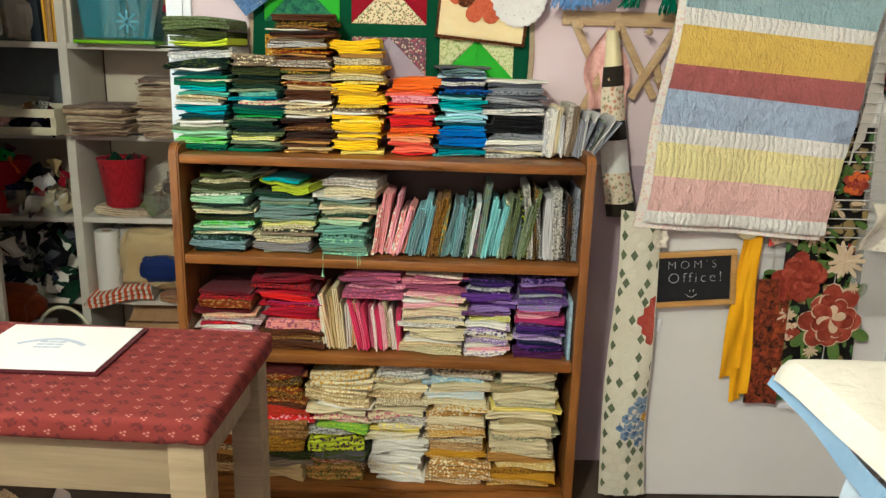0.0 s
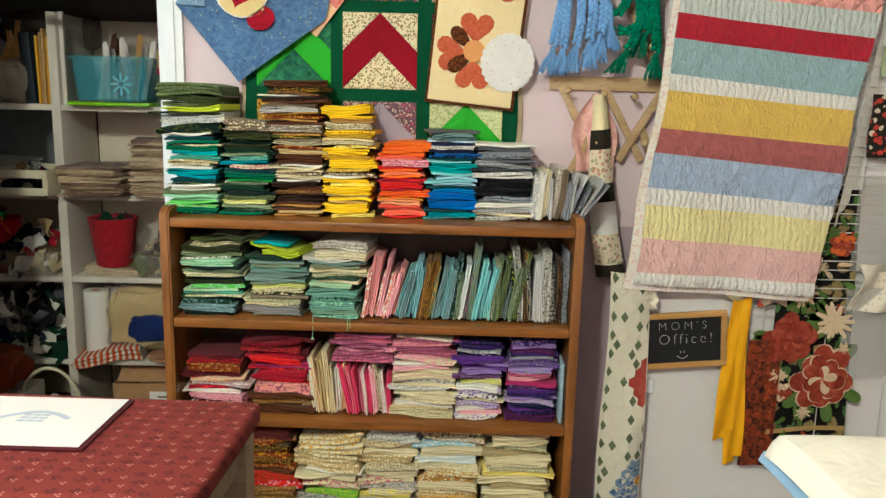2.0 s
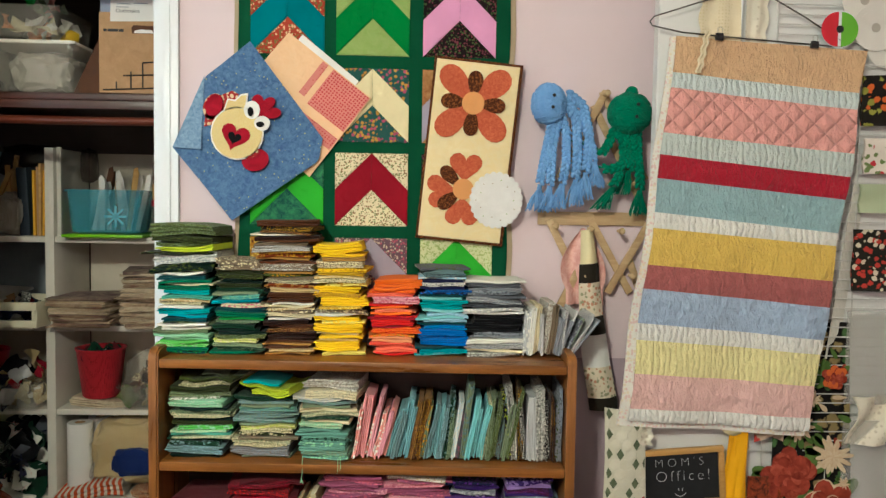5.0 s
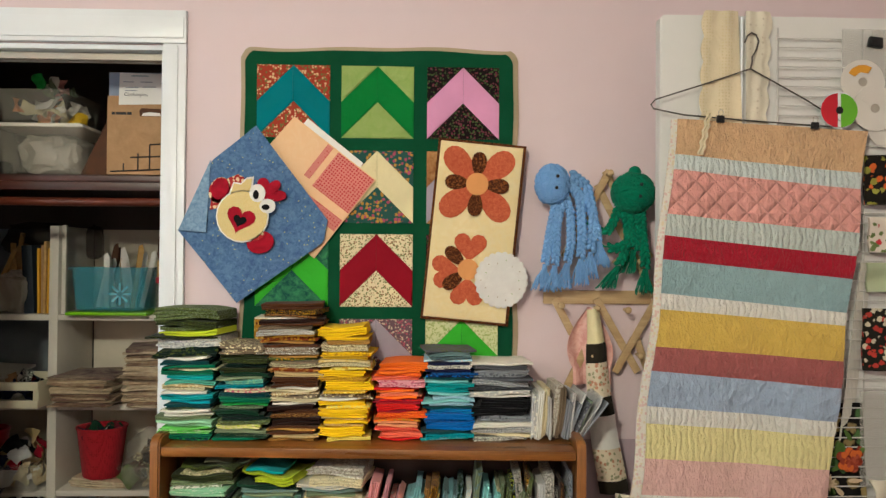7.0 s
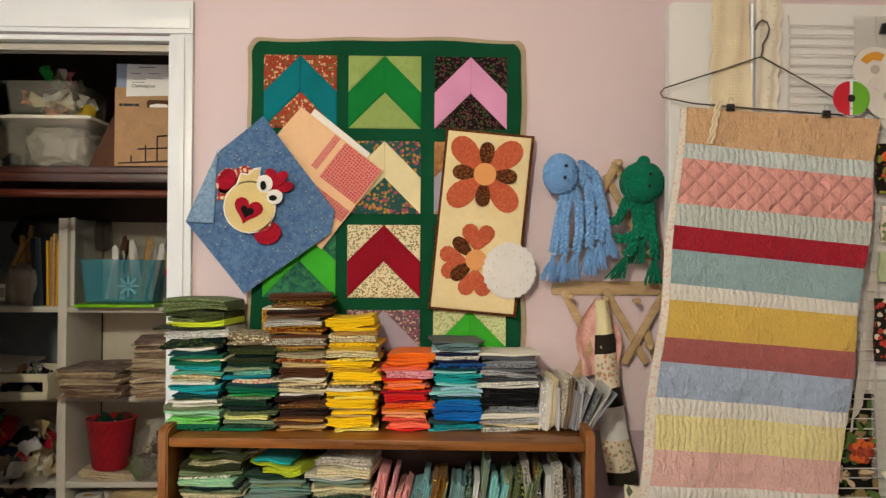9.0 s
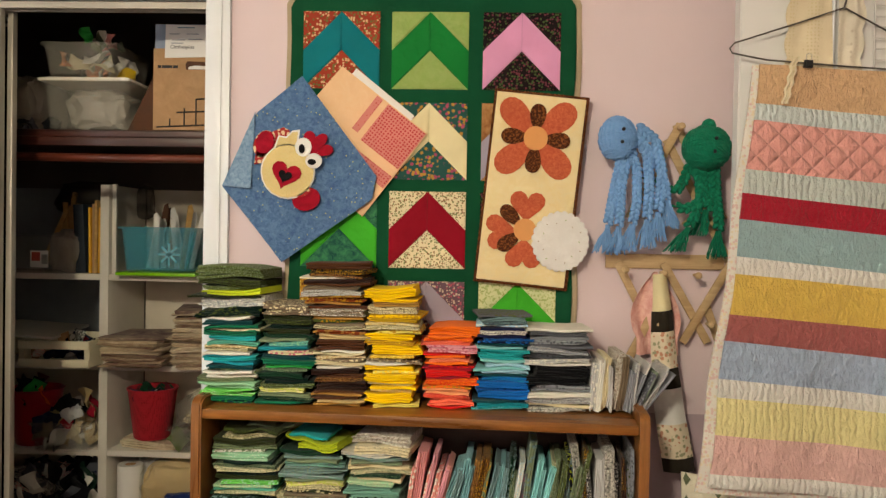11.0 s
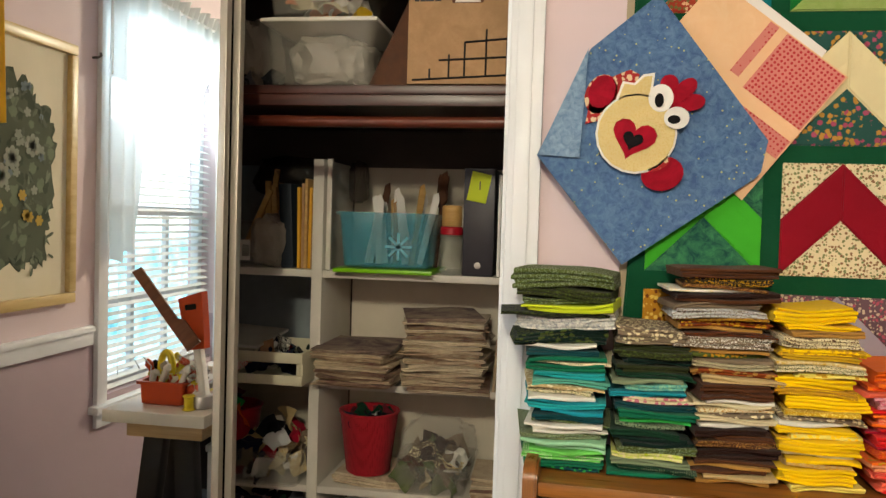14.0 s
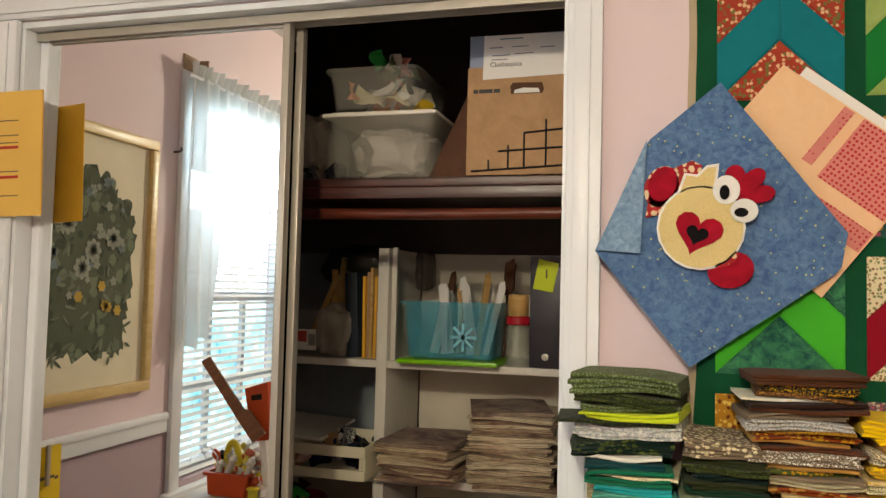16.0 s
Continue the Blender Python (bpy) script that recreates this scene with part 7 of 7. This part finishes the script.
solo("yellow_spool", lathe([(.014, 0), (.018, .002), (.013, .008), (.013, .035), (.018, .039), (.014, .042)], 16), M_YEL, pose(-1.56, TY + .10, .7765), "yellow thread spool on the table", "spool")
solo("pin_tin", lathe([(.034, 0), (.036, .002), (.036, .03), (.034, .034), (.002, .036)], 24), metal("dull_tin", (.7, .7, .68), .35), pose(-1.545, TY + .055, .7765), "round metal pin tin on the table", "tin")
solo("plastic_bag", bag(.085, .06, .085, 83), P_BAG, pose(-1.585, TY + .03, .845), "clear crinkled bag of notions in the tray", "bag")
gathered("tray_notions", scraps(-1.70, -1.55, TY - .02, TY + .06, .835, .905, 34, [M_PAPER, M_YEL, M_ORANGE, M_PAPER, fabric("white")[0], M_BLACK, M_ALU], 91, .032), "white, yellow and orange notions heaped in a tray", "notions")
solo("white_cable", tube([(-.08, 0, .07), (-.10, 0, .10), (-.07, .0, .105), (-.045, 0, .08), (-.05, 0, .02), (-.04, 0, .0)], .002, 6), M_WHITE, pose(-1.655, TY + .05, .80), "thin white cable looping from a tray", "cable")
lowb = thing("storage_bin", pose(-1.525, TY + .03, .2155), "clear plastic bin on a lower shelf", "storage bin")
part("bin_body", tub(.18, .17, .288, 1.12), clear("blue_clear_plastic", "#b4c4d4", .2, .45), lowb)

# ---------------- white linen pile ----------------
st = thing("stand", pose(-1.33, 1.40, 0), "plain white side stand under folded linen", "stand")
part("top", box(-.22, .24, -.16, .17, .64, .66, .004), M_WHITE, st)
for sx, sy in ((-.20, -.14), (.22, -.14), (-.20, .15), (.22, .15)):
    part("leg", box(sx - .015, sx + .015, sy - .015, sy + .015, 0, .6395, .003), M_WHITE, st)
C_LINEN = cloth("white_linen", "#e4e0d4", fold=.9)
z = .661
rl = random.Random(77)
for i, h in enumerate((.048, .046, .044)):
    solo("folded_linen", folded(.44 - .01 * i, .30, h, 3, rl, 3), C_LINEN, pose(-1.322 + .008 * i, 1.255, z, 0, 0, 180 * 0 + rl.uniform(-3, 3)), "folded white linen in a pile", "linen", "white linen pile")
    z += h
solo("paper_sheet", sheet(lambda u, v: ((u - .5) * .19, (v - .5) * .13, .020 * math.sin(1.8 * u + .4) + .012 * v * v), 8, 8, .0006), M_PAPER, pose(-1.41, 1.575, z + .004, 2, 0, 14), "white paper sheet curling on the linen", "paper")

# ---------------- red-topped table ----------------
C_REDT = Net("brick_red_sprig_cotton")
v = C_REDT.coord
base = C_REDT.mix(C_REDT.noise(14, 4), "#6e2a27", "#7a322d")


def motif(scale, shift, lo, color, under, spread):
    xyz = C_REDT.node("ShaderNodeSeparateXYZ", Vector=v).outputs
    flat = C_REDT.node("ShaderNodeCombineXYZ", X=xyz[0], Y=C_REDT.maths('ADD', xyz[1], xyz[2])).outputs[0]
    mp = C_REDT.node("ShaderNodeMapping", Vector=flat, Location=tuple(c / scale for c in shift), Scale=(1, 1.25, 0)).outputs[0]
    d = C_REDT.node("ShaderNodeTexVoronoi", Vector=mp, Scale=scale, Randomness=.45)
    d.voronoi_dimensions = '2D'
    nn = C_REDT.noise(scale * 7, 2, .6, v)
    val = C_REDT.maths('MULTIPLY_ADD', nn, spread, d.outputs["Distance"])
    return C_REDT.mix(C_REDT.steps(val, (lo, 1.0), (lo + .05, 0.0)), under, color)


for sx, sy in ((0, 0), (.17, .12), (-.14, .17), (.04, .30)):
    base = motif(31, (sx, sy, 0), .33, "#582324", base, .50)
for sx, sy in ((.50, .46), (.66, .52), (.54, .64)):
    base = motif(31, (sx, sy, 0), .030, "#a8756a", base, .0)
C_REDT.bump(C_REDT.noise(700, 2), .25, .001)
M_REDT = C_REDT.done(base, .9, 0, .2)
TZ = .722
tab = thing("sewing_table", pose(-.249, 1.212, 0, 0, 0, -3.7), "bare pine table with a brick-red printed cloth top", "table")
TX0, TX1, TY0, TY1 = -.84, 0.0, -.325, 0.0
top = box(TX0, TX1, TY0, TY1, TZ - .036, TZ, .012, 4)
bmesh.ops.subdivide_edges(top, edges=[e for e in top.edges if e.calc_length() > .2], cuts=60, use_grid_fill=True)
for vert in top.verts:
    c = vert.co
    side = min(1, max(0, (TZ - c.z) / .03))
    pucker = noise.noise(Vector((c.x * 38, c.y * 38, 3.1))) + .5 * noise.noise(Vector((c.x * 95, c.y * 95, 7.7)))
    c.z += .0045 * side * pucker + .0012 * noise.noise(Vector((c.x * 14, c.y * 14, 1)))
    c.y -= .0030 * side * pucker * (c.y < TY0 + .02)
    c.x += .0030 * side * pucker * (c.x > TX1 - .02)
part("cloth_top", top, M_REDT, tab, "padded brick-red flower-sprig cloth top")
for nm, b in (("apron", box(TX0 + .03, TX1 - .03, TY0 + .025, TY0 + .045, TZ - .120, TZ - .0345, .003)), ("apron", box(TX0 + .03, TX1 - .03, TY1 - .045, TY1 - .025, TZ - .120, TZ - .0345, .003)),
              ("apron", box(TX1 - .045, TX1 - .025, TY0 + .0455, TY1 - .0455, TZ - .10, TZ - .0345, .003)), ("apron", box(TX0 + .025, TX0 + .045, TY0 + .0455, TY1 - .0455, TZ - .10, TZ - .0345, .003))):
    part(nm, b, M_OLDPINE, tab)
for x in (TX0 + .045, TX1 - .035):
    for y in (TY0 + .040, TY1 - .035):
        part("leg", box(x - .024, x + .024, y - .024, y + .024, 0, TZ - .035, .003), M_OLDPINE, tab)
pm = thing("placemat", pose(-.565, 1.113, TZ + .001, 0, 0, -2), "white printed placemat with a dark red border", "placemat")
part("border", box(-.105, .112, -.092, .092, 0, .003, .001), cloth("maroon_border_cotton", "#4a1018"), pm, "dark red border")
part("sheet", box(-.103, .104, -.084, .090, .0035, .0045), M_PAPER, pm)
M_INKB = paint("blue_grey_ink", "#bcc6d4", .7)
for k in range(16):
    a = -.7 + 1.4 * k / 15
    part("print_bar", moved(box(-.0035, .0035, -.004, .004, .0046, .0050), Matrix.Translation((-.005 + .075 * math.sin(a), -.030 + .062 * math.cos(a) - .01 * abs(a), 0)) @ pose(0, 0, 0, 0, 0, -math.degrees(a) * .5)), M_INKB, pm)
for k in range(9):
    part("print_mark", moved(box(-.006, .006, -.003, .003, .0046, .0050), Matrix.Translation((-.02 + .014 * (k % 3), -.002 + .011 * (k // 3), 0))), M_INKB, pm)
ub = thing("storage_bin", pose(-.62, 1.02, .001), "clear plastic bin of scraps under the table", "storage bin")
part("bin_body", tub(.52, .28, .36, 1.05), P_CLEAR, ub)
gathered("table_scraps", scraps(-.86, -.38, .90, 1.14, .30, .46, 110, S_LIGHT + S_DARK, 19, .07), "white and dark fabric scraps under the table", "scraps")

# ---------------- ironing board ----------------
ib = thing("ironing_board", pose(0, 0, 0), "ironing board with a white cover over pale blue", "ironing board")
C_COVER = cloth("white_board_cover", "#e9e4d4", fold=.9)
C_PALEB = cloth("pale_blue_lining_cotton", "#8fb0cc", fold=.8)


def cover(u, v):
    """A padded top with rolled edges; u runs across, v along the board."""
    across, along = .50 * u, .78 * v
    roll = max(0.0, .020 - across) / .020
    tip = max(0.0, .030 - along) / .030
    near = max(0.0, .05 - across) / .05
    x = .404 + across + .008 * math.sin(7 * v) * (1 - u) + .012 * tip * near
    y = .868 - along - .010 * math.sin(6 * u + .5) * (1 - v)
    return Vector((x, y, .840 - .026 * roll ** 2 - .022 * tip ** 2 + .0035 * math.sin(9 * u + 7 * v) + .002 * math.sin(23 * v)))


part("cover", grid_sheet(cover, 60, 50), C_COVER, ib, "white padded cover")
part("board", box(.428, .90, .13, .842, .792, .812, .008), M_WHITE, ib)
part("blue_lining", grid_sheet(lambda u, v: Vector((.412 + .006 * math.sin(14 * u) - .006 * v, .850 - .74 * u, .816 - (.012 + .010 * min(1, u * 4)) * v)), 36, 6), C_PALEB, ib, "pale blue lining hanging below the cover")
part("pale_hem", grid_sheet(lambda u, v: Vector((.409 + .006 * math.sin(9 * u) - .010 * v, .665 - .55 * u, .800 - .055 * v)), 30, 6), cloth("pale_blue_white_cotton", "#c3d2de", fold=.8), ib)
for x0, x1 in ((.50, .84),):
    part("leg", tube([(.52, .70, .789), (.80, .70, .02)], .012, 10), M_ALU, ib)
    part("leg", tube([(.80, .66, .789), (.52, .66, .02)], .012, 10), M_ALU, ib)
    part("foot", tube([(.52, .40, .012), (.52, .75, .012)], .012, 10), M_ALU, ib)
    part("foot", tube([(.80, .40, .012), (.80, .75, .012)], .012, 10), M_ALU, ib)

# ---------------- ceiling light, behind the camera ----------------
cl = thing("ceiling_light", pose(LAMP[0], LAMP[1], TOP), "white round ceiling light, switched on", "ceiling light")
part("base_plate", moved(lathe([(.13, 0), (.14, -.004), (.14, -.020), (.12, -.028), (.02, -.028)], 32), Matrix()), M_WHITE, cl)
